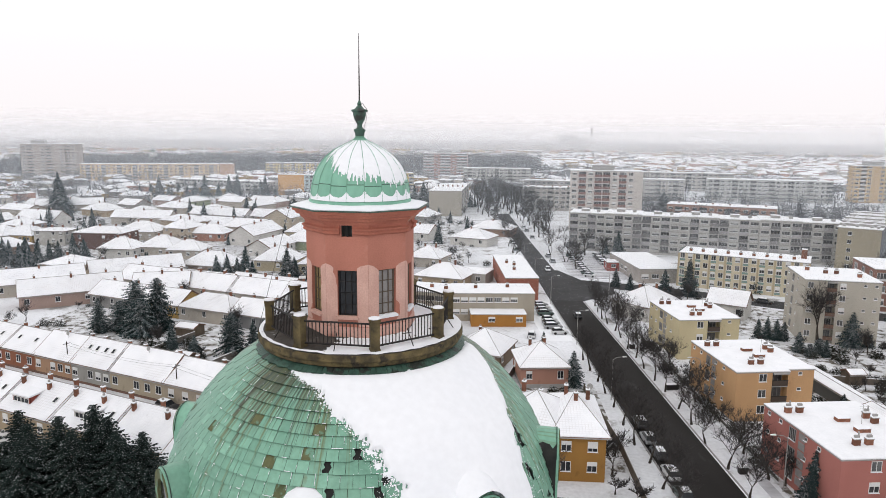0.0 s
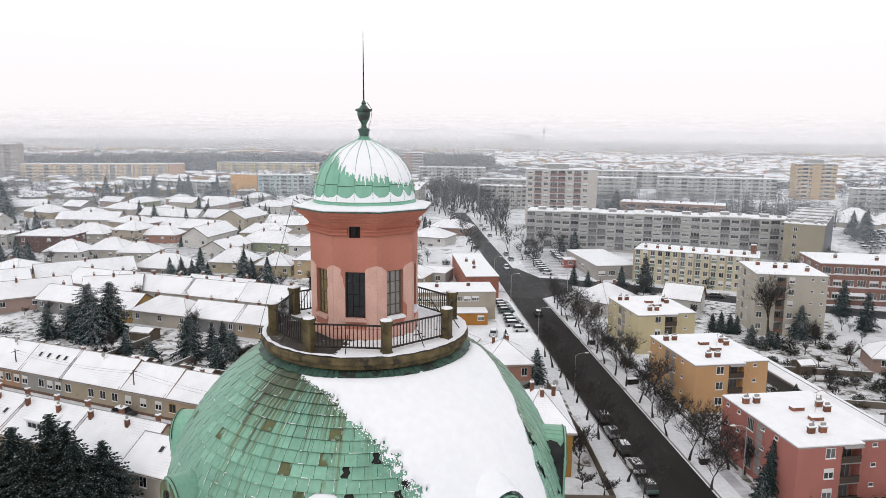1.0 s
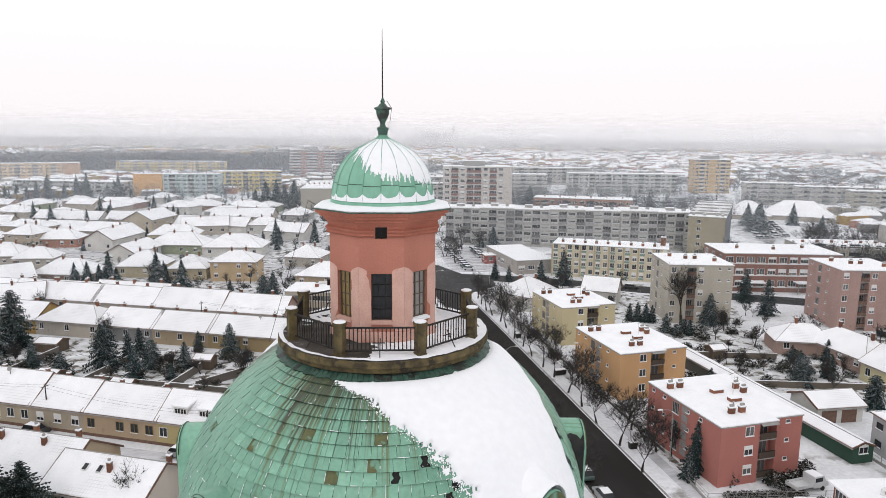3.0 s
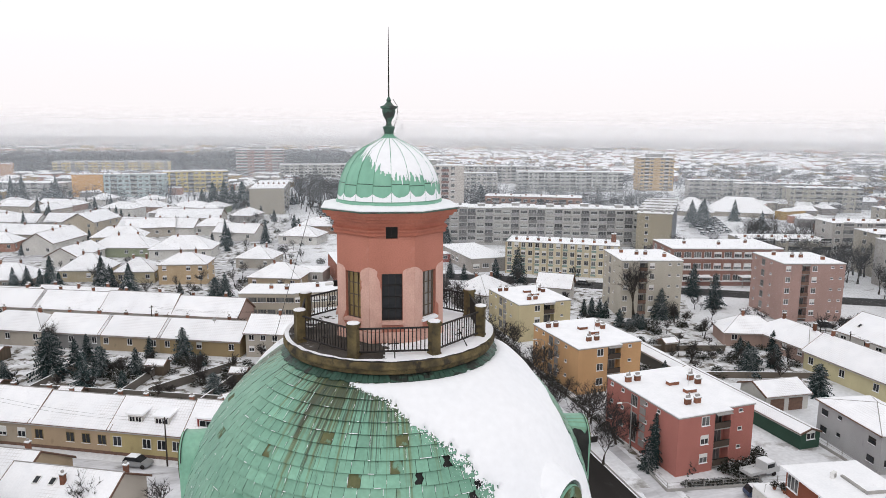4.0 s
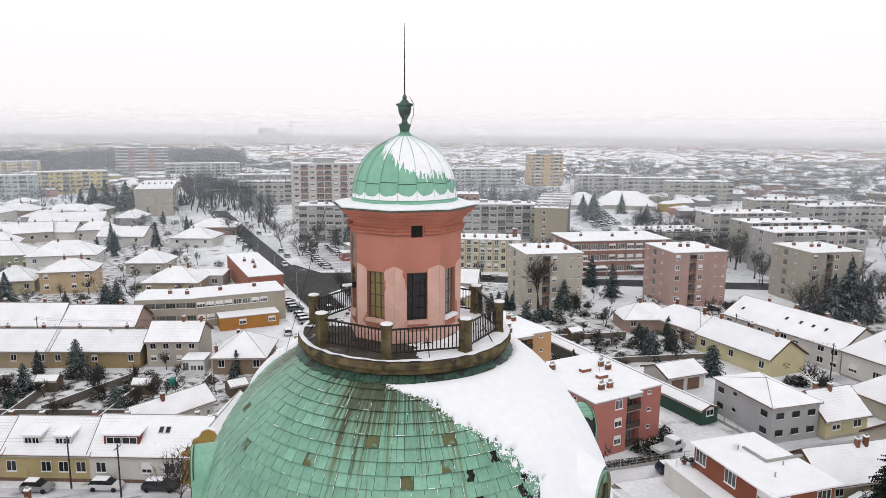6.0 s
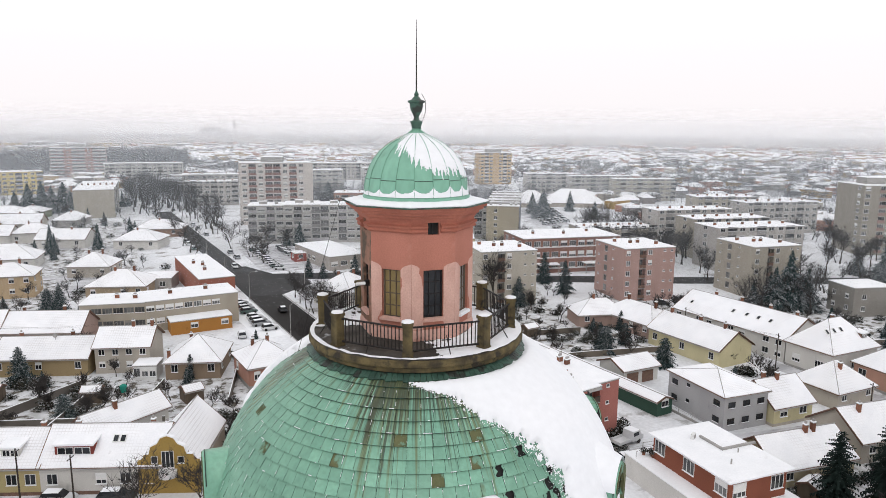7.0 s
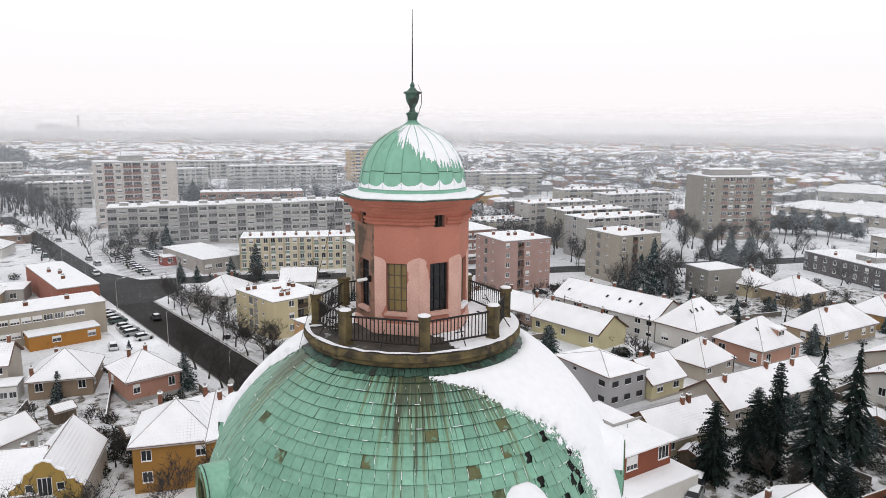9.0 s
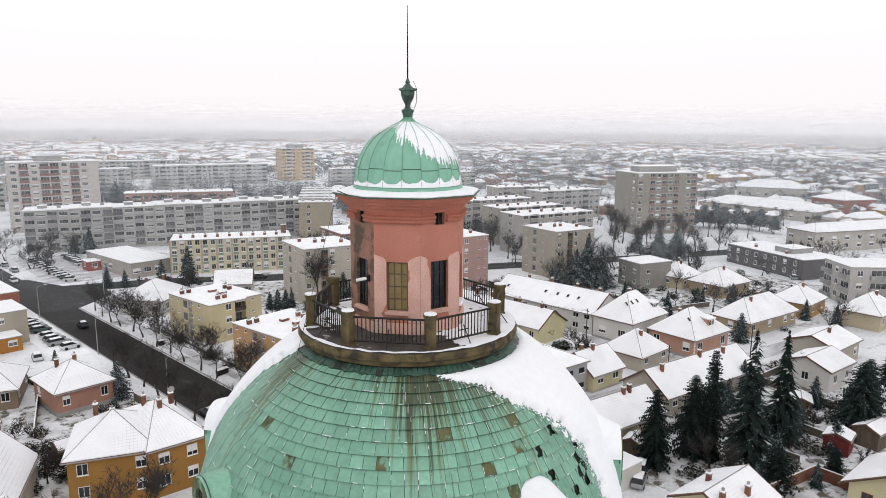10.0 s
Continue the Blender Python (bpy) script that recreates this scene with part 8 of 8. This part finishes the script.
for i in range(14):
    parked(205 + (i % 7) * 4, 216 + (i // 7) * 9 - (i % 7) * 2.4, 60, None, "parked among the blocks")
for i in range(24):
    a, b = i // 6, i % 6
    parked(190 + 3.0 * b + 5.0 * a + b * 1.8, 243 + 8.5 * b + 1.0 * a, 20 + rng.uniform(-3, 3), None, "parked on the slushy lot")
# the white flat-bed truck by the red block
truck = thing("pickup_truck", "white flat-bed truck with a double cab", "truck", pose(59.6, 51.4, 0.02, 0, 0, 8))
part("bed", Geo().box(-2.6, -0.95, 0.75, 0.2, 0.95, 0.85).box(-2.6, -0.95, 0.85, -2.54, 0.95, 1.2).box(-2.54, -0.95, 0.85, 0.2, -0.89, 1.2).box(-2.54, 0.89, 0.85, 0.2, 0.95, 1.2), [CARS[0][0]], truck, "drop-sided load bed")
part("cab", Geo().prism([(0.25, 0.5), (2.6, 0.5), (2.6, 1.15), (2.1, 1.35), (1.75, 2.0), (0.25, 2.0)], -0.92, 0.92, 0, pose(0, 0, 0, 90)), CARS[0][0], truck)
part("windscreen", Geo().prism([(1.79, 1.98), (2.12, 1.38), (2.14, 1.39), (1.81, 1.99)], -0.85, 0.85, 0, pose(0, 0, 0, 90)), GLASS, truck)
for s in (-1, 1):
    part("side_window", Geo().box(0.4, s * 0.93 - 0.01, 1.3, 1.6, s * 0.93 + 0.01, 1.85), GLASS, truck)
for x in (-1.8, 1.7):
    for s in (-1, 1):
        part("wheel", SHARED["wheel"], None, truck, m=pose(x, s * 0.85, 0.34, 90))
part("roof_snow", Geo().box(0.3, -0.85, 2.0, 1.7, 0.85, 2.08), SNOW, truck)


# ---- fences, walls, poles and street furniture ----
def fence(name, label, pts, h, mat, post_gap=2.5, solid=True, cap=True):
    ob = thing(name, label, "fence")
    for a, b in zip(pts, pts[1:]):
        a, b = Vector((*a, 0)), Vector((*b, 0))
        d = b - a
        m = pose(a.x, a.y, 0, 0, 0, math.degrees(math.atan2(d.y, d.x)))
        L = d.length
        if solid:
            part("panel", Geo().box(0, -0.06, -0.1, L, 0.06, h), mat, ob, m=m)
        else:
            q = Geo().box(0, -0.1, -0.1, L, 0.1, 0.35).box(0, -0.02, h - 0.04, L, 0.02, h).box(0, -0.02, h * 0.6, L, 0.02, h * 0.6 + 0.03)
            part("panel", q, mat, ob, m=m)
            n = max(1, int(L / post_gap))
            for i in range(n + 1):
                part("post", shared(("fence post", h), lambda: Geo().box(-0.035, -0.035, -0.1, 0.035, 0.035, h + 0.05).data("post", [CONCRETE])), None, ob, m=m @ pose(L * i / n, 0, 0))
        if cap:
            part("snow", Geo().box(0, -0.08, h, L, 0.08, h + 0.07), SNOW, ob, m=m)
    return ob


fence("fence", "low wall and wire fence round the red block", [(45.9, 57.4), (45.3, 50.8), (60.2, 48.8), (73.8, 46.2)], 1.2, CONCRETE, 2.5, False, False)
fence("fence", "wire fence with concrete posts beside the yard", [(73.6, 46.4), (74.2, 52.5), (74.8, 61)], 1.4, CONCRETE, 2.2, False, False)
fence("fence", "dark hedge-lined fence along the pavement", [(46.8, 64), (46.9, 83), (47.2, 131)], 1.1, paint(0.12, 0.12, 0.11), 2.5, False, False)
fence("fence", "dark iron fence round the orange corner house", [(8.6, 59.2), (17, 57.2), (27.4, 56.2), (28.2, 72), (27.6, 96)], 1.3, paint(0.16, 0.13, 0.10), 2.2, True, False)
for pts in ([(-17, 86), (-6, 109)], [(-30, 92), (-21, 115)], [(-45, 99), (-36, 120)], [(-8, 81), (4, 106)], [(-60, 106), (-52, 126)], [(-40, 107), (-14, 96), (2, 89)], [(-22, 101), (-8, 112)], [(12, 92), (17, 108)]):
    fence("garden_wall", "grey board garden fence with snow on top", pts, 1.5, paint(0.20, 0.18, 0.16))
for pts in ([(79.6, 9.5), (70.6, 11.8), (62, 13.6)], [(79.6, 9.5), (78.8, 2.0)]):
    fence("garden_wall", "red brick garden wall with a pale coping", pts, 1.6, BRICK)
for pts in ([(64, 88), (80, 84), (98, 79)], [(66, 104), (90, 98)], [(64, 100), (70, 126)], [(97, 29), (139, 24)], [(109.5, 30), (104, 6)], [(84, 29), (82, 12)], [(96, 27), (92, 10)], [(140, 50), (158, 44)], [(128, 66), (154, 56)]):
    fence("garden_wall", "low brown garden fence in the snow", pts, 1.2, paint(0.20, 0.17, 0.14))
for x, y, r in ((46.2, 61.5, 180), (31.6, 123.5, 0), (46.4, 92, 180), (46.4, 128, 180), (31.5, 160, 0), (30.6, 186, 0), (30.6, 215, 0), (44, 240, 180), (50, 172, 200), (31.5, 92, 0)):
    lamp = thing("street_lamp", "tall grey street lamp on a bent arm", "street lamp", pose(x, y, 0, 0, 0, r), "street lamps")
    part("pole", Geo().tube((0, 0, -0.1), (0, 0, 7.2), 0.09, 0.06, 8), CONCRETE, lamp)
    part("arm", Geo().tube((0, 0, 7.15), (0.6, 0, 7.6), 0.05, 0.045, 6).tube((0.6, 0, 7.6), (1.7, 0, 7.7), 0.045, 0.04, 6), CONCRETE, lamp)
    part("lantern_head", Geo().add([(1.6, -0.14, 7.62), (2.3, -0.1, 7.66), (2.3, 0.1, 7.66), (1.6, 0.14, 7.62), (1.6, -0.14, 7.78), (2.25, -0.08, 7.76), (2.25, 0.08, 7.76), (1.6, 0.14, 7.78)], [(3, 2, 1, 0), (4, 5, 6, 7), (0, 1, 5, 4), (1, 2, 6, 5), (2, 3, 7, 6), (3, 0, 4, 7)]), WHITE, lamp)
for x, y in ((-16.2, 73.8), (-41.5, 88.6), (-10.5, 69.0), (-66, 100.5), (-26, 138), (-2, 128), (107.5, 62), (107.2, 84), (97, 38.5), (120, 33)):
    pole = thing("utility_pole", "dark wooden utility pole with a crossbar", "pole", pose(x, y, 0), "utility poles")
    part("mast", Geo().tube((0, 0, -0.1), (0, 0, 7.0), 0.12, 0.08, 7), BARK, pole)
    part("crossbar", Geo().box(-0.7, -0.05, 6.5, 0.7, 0.05, 6.6), BARK, pole, m=pose(0, 0, 0, 0, 0, 60))
for a, b in (((-16.2, 73.8), (-41.5, 88.6)), ((-41.5, 88.6), (-66, 100.5)), ((107.5, 62), (107.2, 84)), ((-26, 138), (-2, 128))):
    for off in (-0.5, 0.5):
        q = Geo()
        p0, p1 = Vector((a[0] + off * 0.5, a[1] + off * 0.8, 6.6)), Vector((b[0] + off * 0.5, b[1] + off * 0.8, 6.6))
        prev = p0
        for i in range(1, 9):
            c = p0.lerp(p1, i / 8)
            c.z -= 0.7 * 4 * (i / 8) * (1 - i / 8)
            k = len(q.v)
            ring = [(0, 0.016), (0.014, -0.008), (-0.014, -0.008)]
            if i == 1:
                q.v += [(p0.x + g, p0.y, p0.z + h) for g, h in ring]
                k = 3
            q.v += [(c.x + g, c.y, c.z + h) for g, h in ring]
            for j in range(3):
                q.f.append([k - 3 + j, k - 3 + (j + 1) % 3, k + (j + 1) % 3, k + j])
                q.m.append(0)
        piece("power_line", q, IRON, "thin black overhead power line between poles", "cable")
for x, y in ((43.0, 66.2), (43.1, 97.0), (44.2, 97.2), (42.9, 121)):
    b = thing("litter_bin", "dark square bin on the pavement", "bin", pose(x, y, 0.02), "bins")
    part("bin_body", Geo().add([(-0.5, -0.35, 0), (0.5, -0.35, 0), (0.5, 0.35, 0), (-0.5, 0.35, 0), (-0.6, -0.42, 1.0), (0.6, -0.42, 1.0), (0.6, 0.42, 1.0), (-0.6, 0.42, 1.0)], [(3, 2, 1, 0), (0, 1, 5, 4), (1, 2, 6, 5), (2, 3, 7, 6), (3, 0, 4, 7), (4, 5, 6, 7)]), IRON, b)
    part("lid", Geo().box(-0.62, -0.44, 1.0, 0.62, 0.44, 1.1), SNOW, b, "snow on the lid")
ac = thing("air_conditioner", "white roof-top air conditioner box", "air conditioner", pose(58.2, 38.6, 6.5, 0, 0, 20))
part("casing", Geo().box(-0.4, -0.2, 0, 0.4, 0.2, 0.7), WHITE, ac)
part("fan_grille", Geo().lathe([(0.05, 0), (0.26, 0), (0.26, 0.03), (0.05, 0.03)], 16, 0, 0, pose(0, -0.2, 0.35, 90)), CONCRETE, ac)
tank = thing("rain_tank", "green plastic tank in a snowy garden", "tank", pose(-2.5, 106.5, 0, 0, 0, -20))
part("tank_body", Geo().lathe([(0.5, 0), (0.58, 0.1), (0.58, 1.1), (0.4, 1.3)], 12), paint(0.03, 0.36, 0.27), tank)
for x, y, r, w, d in ((-9, 104, -20, 3, 2.2), (-24, 112, -20, 3.5, 2.5), (6, 96, 10, 3, 3), (-36, 101, -25, 4, 2.5), (-50, 108, -25, 4, 3), (77, 100, 5, 3, 2.5), (100, 16, 20, 4, 3), (68, 28, 10, 3, 2.4), (-57, 128, -20, 5, 3.5), (12, 81, 0, 5, 3.4)):
    house("shed", "small wooden garden shed under snow", x, y, r, w, d, 1.9, 2.5, WOOD, {}, "gable", (), 1, over=0.2, cat="shed", group="garden sheds")
# pots on the roof terrace
for i in range(6):
    pot = thing("potted_shrub", "small shrub in a red clay pot", "plant", pose(54.6 + 0.5 * (i % 2) + i * 0.25, 43.2 - i * 0.55, 3.14), "terrace pots")
    part("pot", shared("pot", lambda: Geo().lathe([(0.18, 0), (0.26, 0.42), (0.28, 0.42), (0.28, 0.48)], 10).data("pot", [BRICK])), None, pot)
    part("foliage", SHARED[("shrub", i % 4)], None, pot, m=pose(0, 0, 0.4) @ Matrix.Scale(0.55, 4))


# ---- the distant town, woods and works ----
def far_houses(name, label, seed, cond, n, sizes, heights, slope=(0.12, 0.28)):
    rg = random.Random(seed)
    q = Geo()
    k = 0
    while k < n:
        r = math.sqrt(rg.uniform(cond[0] ** 2, cond[1] ** 2))
        a = radians(rg.uniform(cond[2], cond[3]))
        x, y = r * math.sin(a), r * math.cos(a)
        k += 1
        if 26 < x < 50 and y < 900:
            continue
        w, d = rg.uniform(*sizes), rg.uniform(*sizes) * 0.6
        e = rg.uniform(*heights)
        t = e + d * rg.uniform(*slope)
        m = pose(x, y, 0, 0, 0, rg.choice((-24, -20, 66, 10, -14)) + rg.uniform(-4, 4))
        v = [(0, 0, -0.2), (w, 0, -0.2), (w, d, -0.2), (0, d, -0.2), (0, 0, e), (w, 0, e), (w, d, e), (0, d, e), (0.15 * w, d / 2, t), (w * 0.85, d / 2, t)]
        q.add(v, [(0, 1, 5, 4), (1, 2, 6, 5), (2, 3, 7, 6), (3, 0, 4, 7)], 1 + rg.randrange(4), m)
        q.add(v, [(4, 5, 9, 8), (5, 6, 9), (6, 7, 8, 9), (7, 4, 8)], 0, m)
    return piece(name, q, [ROOF_SNOW, PALE, OCHRE, paint(0.30, 0.28, 0.27), SALM], label, "distant houses", kind="stuff")


far_houses("distant_houses", "snow-roofed houses of the distant suburbs", 1, (480, 1100, -42, 10), 900, (9, 16), (3, 5))
far_houses("distant_houses", "snow-roofed houses of the eastern suburbs", 2, (320, 1300, 40, 84), 1200, (9, 17), (3, 5))
far_houses("distant_houses", "snow-roofed houses of the northern suburbs", 3, (620, 1500, 8, 44), 1000, (10, 18), (3, 6))
far_houses("distant_halls", "flat white halls on the far edge of town", 4, (1000, 3400, -44, 86), 2400, (14, 48), (4, 7), (0.02, 0.06))


def far_trees(name, label, seed, zone, n, size, fine=36, grain=0.24):
    rg = random.Random(seed)
    q = Geo()
    for _ in range(n):
        r = math.sqrt(rg.uniform(zone[0] ** 2, zone[1] ** 2))
        a = radians(rg.uniform(zone[2], zone[3]))
        x, y = r * math.sin(a), r * math.cos(a)
        if noise.noise(Vector((x * 0.006, y * 0.006, seed))) < zone[4] or (28 < x < 46 and y < 700) or (r < 700 and not clear(x, y, 2.5)):
            continue
        h = rg.uniform(*size)
        w = h * rg.uniform(0.28, 0.42)
        for _ in range(fine):
            c = Vector((rg.gauss(0, 0.42) * w, rg.gauss(0, 0.42) * w, h * rg.uniform(0.25, 0.88)))
            o = [c + Vector((rg.uniform(-1, 1) * w * grain, rg.uniform(-1, 1) * w * grain, rg.uniform(-0.5, 0.5) * grain * h)) for _ in range(3)]
            q.add([(x + p.x, y + p.y, max(0, p.z)) for p in o], [(0, 1, 2)])
        q.add([(x - 0.2, y, 0), (x + 0.2, y, 0), (x, y, h * 0.8)], [(0, 1, 2)])
    return piece(name, q, FAR_WOOD, label, "distant trees", kind="stuff")


def bare_woods(name, label, seed, zone, n, size, open_road=True):
    """Leafless trees, joined: each a forked trunk with limbs and twigs, standing clear of buildings and roads."""
    rg = random.Random(seed)
    kinds = []
    for k in range(4):
        a, b = bare_meshes((size[0] + size[1]) * 0.8, 0.75, 300 + seed * 7 + k, 0.22, 3, 3)
        q = Geo().add(a.v, a.f).add(b.v, b.f)
        kinds.append((np.array(q.v), q.f))
    verts, faces, base = [], [], 0
    for _ in range(n):
        r = math.sqrt(rg.uniform(zone[0] ** 2, zone[1] ** 2))
        a = radians(rg.uniform(zone[2], zone[3]))
        x, y = r * math.sin(a), r * math.cos(a)
        if noise.noise(Vector((x * 0.012, y * 0.012, seed))) < zone[4] or (open_road and 28 < x < 46) or not clear(x, y, 2.0):
            continue
        v, f = rg.choice(kinds)
        k, t = rg.uniform(*size) / float(v[:, 2].max()), rg.uniform(0, 6.283)
        c, sn = math.cos(t) * k, math.sin(t) * k
        verts.append(np.stack((v[:, 0] * c - v[:, 1] * sn + x, v[:, 0] * sn + v[:, 1] * c + y, v[:, 2] * k), 1))
        faces.extend([[i + base for i in fc] for fc in f])
        base += len(v)
    me = bpy.data.meshes.new(name)
    me.from_pydata(np.concatenate(verts).tolist(), [], faces)
    me.materials.append(TWIG)
    return piece(name, me, None, label, "bare trees", kind="stuff")


bare_woods("garden_trees", "leafless trees among the villa gardens", 9, (160, 420, -44, 4, -0.35), 300, (3.5, 6.5))
bare_woods("garden_trees", "leafless trees among the eastern gardens", 19, (150, 420, 52, 86, -0.3), 300, (4.5, 9))
bare_woods("park_trees", "tall leafless trees round the eastern blocks", 25, (160, 300, 41, 62, -0.3), 320, (8, 14))
bare_woods("park_trees", "leafless trees round the slab and its car park", 26, (195, 290, 8, 40, 0.0), 130, (5, 9))
bare_woods("avenue_trees", "tall dark leafless trees at the avenue's far bend", 21, (368, 455, 2.9, 8.4, -2), 75, (13, 20), False)
bare_woods("avenue_trees", "leafless trees east of the far avenue", 22, (290, 450, 7.2, 9.8, -2), 40, (8, 15))
bare_woods("garden_trees", "small leafless trees between the blocks", 28, (118, 168, 36, 58, -2), 60, (2.5, 5.5))
far_trees("distant_woods", "belt of dark woods in the haze", 3, (730, 1050, -40, 8, -0.35), 6500, (11, 18), 18, 0.36)
far_trees("distant_trees", "bare trees behind the grey slab", 24, (300, 400, 14, 42, -0.3), 420, (8, 13), 220, 0.075)
far_trees("distant_trees", "bare trees among the northern blocks", 4, (400, 560, 2, 45, 0.0), 700, (6, 12), 110, 0.09)
far_trees("distant_trees", "bare trees beyond the northern blocks", 14, (560, 900, 2, 45, -0.05), 1800, (7, 13), 40, 0.2)
far_trees("distant_trees", "bare trees among the eastern suburbs", 5, (420, 640, 45, 86, -0.2), 1500, (6, 12), 90, 0.10)
far_trees("distant_trees", "bare trees beyond the eastern suburbs", 15, (640, 1050, 45, 86, -0.1), 1900, (7, 13), 36, 0.2)
far_trees("distant_trees", "trees among the western houses", 6, (420, 760, -42, 2, -0.15), 1500, (6, 12), 80, 0.12)
far_trees("distant_trees", "grey tree lines towards the horizon", 7, (1050, 2800, -44, 86, -0.05), 8500, (8, 15), 9, 0.4)
# power station with its tall stack on the horizon
works = thing("power_station", "grey power station with one tall stack in the haze", "power station", pose(655, 3200, 0, 0, 0, -10))
part("hall", Geo().box(-125, 0, 0, 10, 50, 32).box(-120, 0, 32, -40, 50, 43), CONCRETE, works)
part("stack", Geo().lathe([(5, 0), (3.4, 75), (3.4, 78)], 16, m=pose(28, 0, 0)), CONCRETE, works, "tall pale chimney stack")
spire = thing("church_tower", "small far white church tower with a dark spire", "church", pose(-369, 866, 0))
part("tower", Geo().box(-3.4, -3.4, 0, 3.4, 3.4, 19), paint(0.72, 0.70, 0.67), spire)
part("spire", Geo().lathe([(3.9, 19), (3.2, 21.5), (1.1, 23), (1.1, 25), (0.1, 30)], 8), COPPER_DARK, spire)

# ---- winter haze: added translucent ring sheets scatter the sky's light, ever denser with distance ----
def haze_sheet_material(name, density, top, tint):
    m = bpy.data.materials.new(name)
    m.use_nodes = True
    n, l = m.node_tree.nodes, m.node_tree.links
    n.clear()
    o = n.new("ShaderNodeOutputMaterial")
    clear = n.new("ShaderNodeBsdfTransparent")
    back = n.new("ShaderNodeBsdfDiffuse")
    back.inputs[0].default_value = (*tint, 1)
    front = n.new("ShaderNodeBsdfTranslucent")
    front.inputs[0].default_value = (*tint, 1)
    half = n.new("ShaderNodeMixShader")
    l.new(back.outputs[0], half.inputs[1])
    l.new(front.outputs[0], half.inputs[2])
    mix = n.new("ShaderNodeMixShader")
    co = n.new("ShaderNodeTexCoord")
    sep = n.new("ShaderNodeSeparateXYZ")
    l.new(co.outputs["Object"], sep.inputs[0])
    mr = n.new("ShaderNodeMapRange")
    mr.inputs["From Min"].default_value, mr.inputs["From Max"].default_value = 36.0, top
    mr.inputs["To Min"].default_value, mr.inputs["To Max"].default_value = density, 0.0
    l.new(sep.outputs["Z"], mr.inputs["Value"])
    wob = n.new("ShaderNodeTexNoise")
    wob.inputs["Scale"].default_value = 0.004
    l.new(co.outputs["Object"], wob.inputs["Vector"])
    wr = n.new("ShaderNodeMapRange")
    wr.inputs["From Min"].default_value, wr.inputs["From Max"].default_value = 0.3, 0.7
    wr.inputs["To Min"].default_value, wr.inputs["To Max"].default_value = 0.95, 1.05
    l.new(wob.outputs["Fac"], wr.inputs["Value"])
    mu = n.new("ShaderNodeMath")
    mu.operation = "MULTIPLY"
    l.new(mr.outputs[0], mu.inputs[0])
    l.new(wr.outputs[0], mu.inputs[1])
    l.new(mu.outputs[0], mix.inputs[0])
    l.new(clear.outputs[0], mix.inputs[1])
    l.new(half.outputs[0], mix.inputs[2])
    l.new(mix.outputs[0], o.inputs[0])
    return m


# each veil is an added see-through ring, tinted to imitate hazy air
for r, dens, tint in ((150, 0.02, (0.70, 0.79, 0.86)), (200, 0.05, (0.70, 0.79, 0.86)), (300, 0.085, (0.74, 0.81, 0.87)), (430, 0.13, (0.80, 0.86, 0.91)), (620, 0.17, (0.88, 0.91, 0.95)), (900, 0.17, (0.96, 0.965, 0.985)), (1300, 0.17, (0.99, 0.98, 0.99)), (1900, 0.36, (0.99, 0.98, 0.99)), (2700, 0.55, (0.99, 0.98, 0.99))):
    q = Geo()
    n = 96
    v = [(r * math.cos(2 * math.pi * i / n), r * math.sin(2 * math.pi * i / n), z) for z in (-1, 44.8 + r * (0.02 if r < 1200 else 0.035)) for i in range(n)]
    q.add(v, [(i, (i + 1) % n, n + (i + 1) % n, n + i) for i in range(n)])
    veil = piece("mist", smooth(q.data("mist", [haze_sheet_material("mist", dens, 44.6 + r * (0.015 if r < 1200 else 0.03), tint)]), 180), None, "translucent ring sheet standing in for distance haze", "mist", kind="structure")
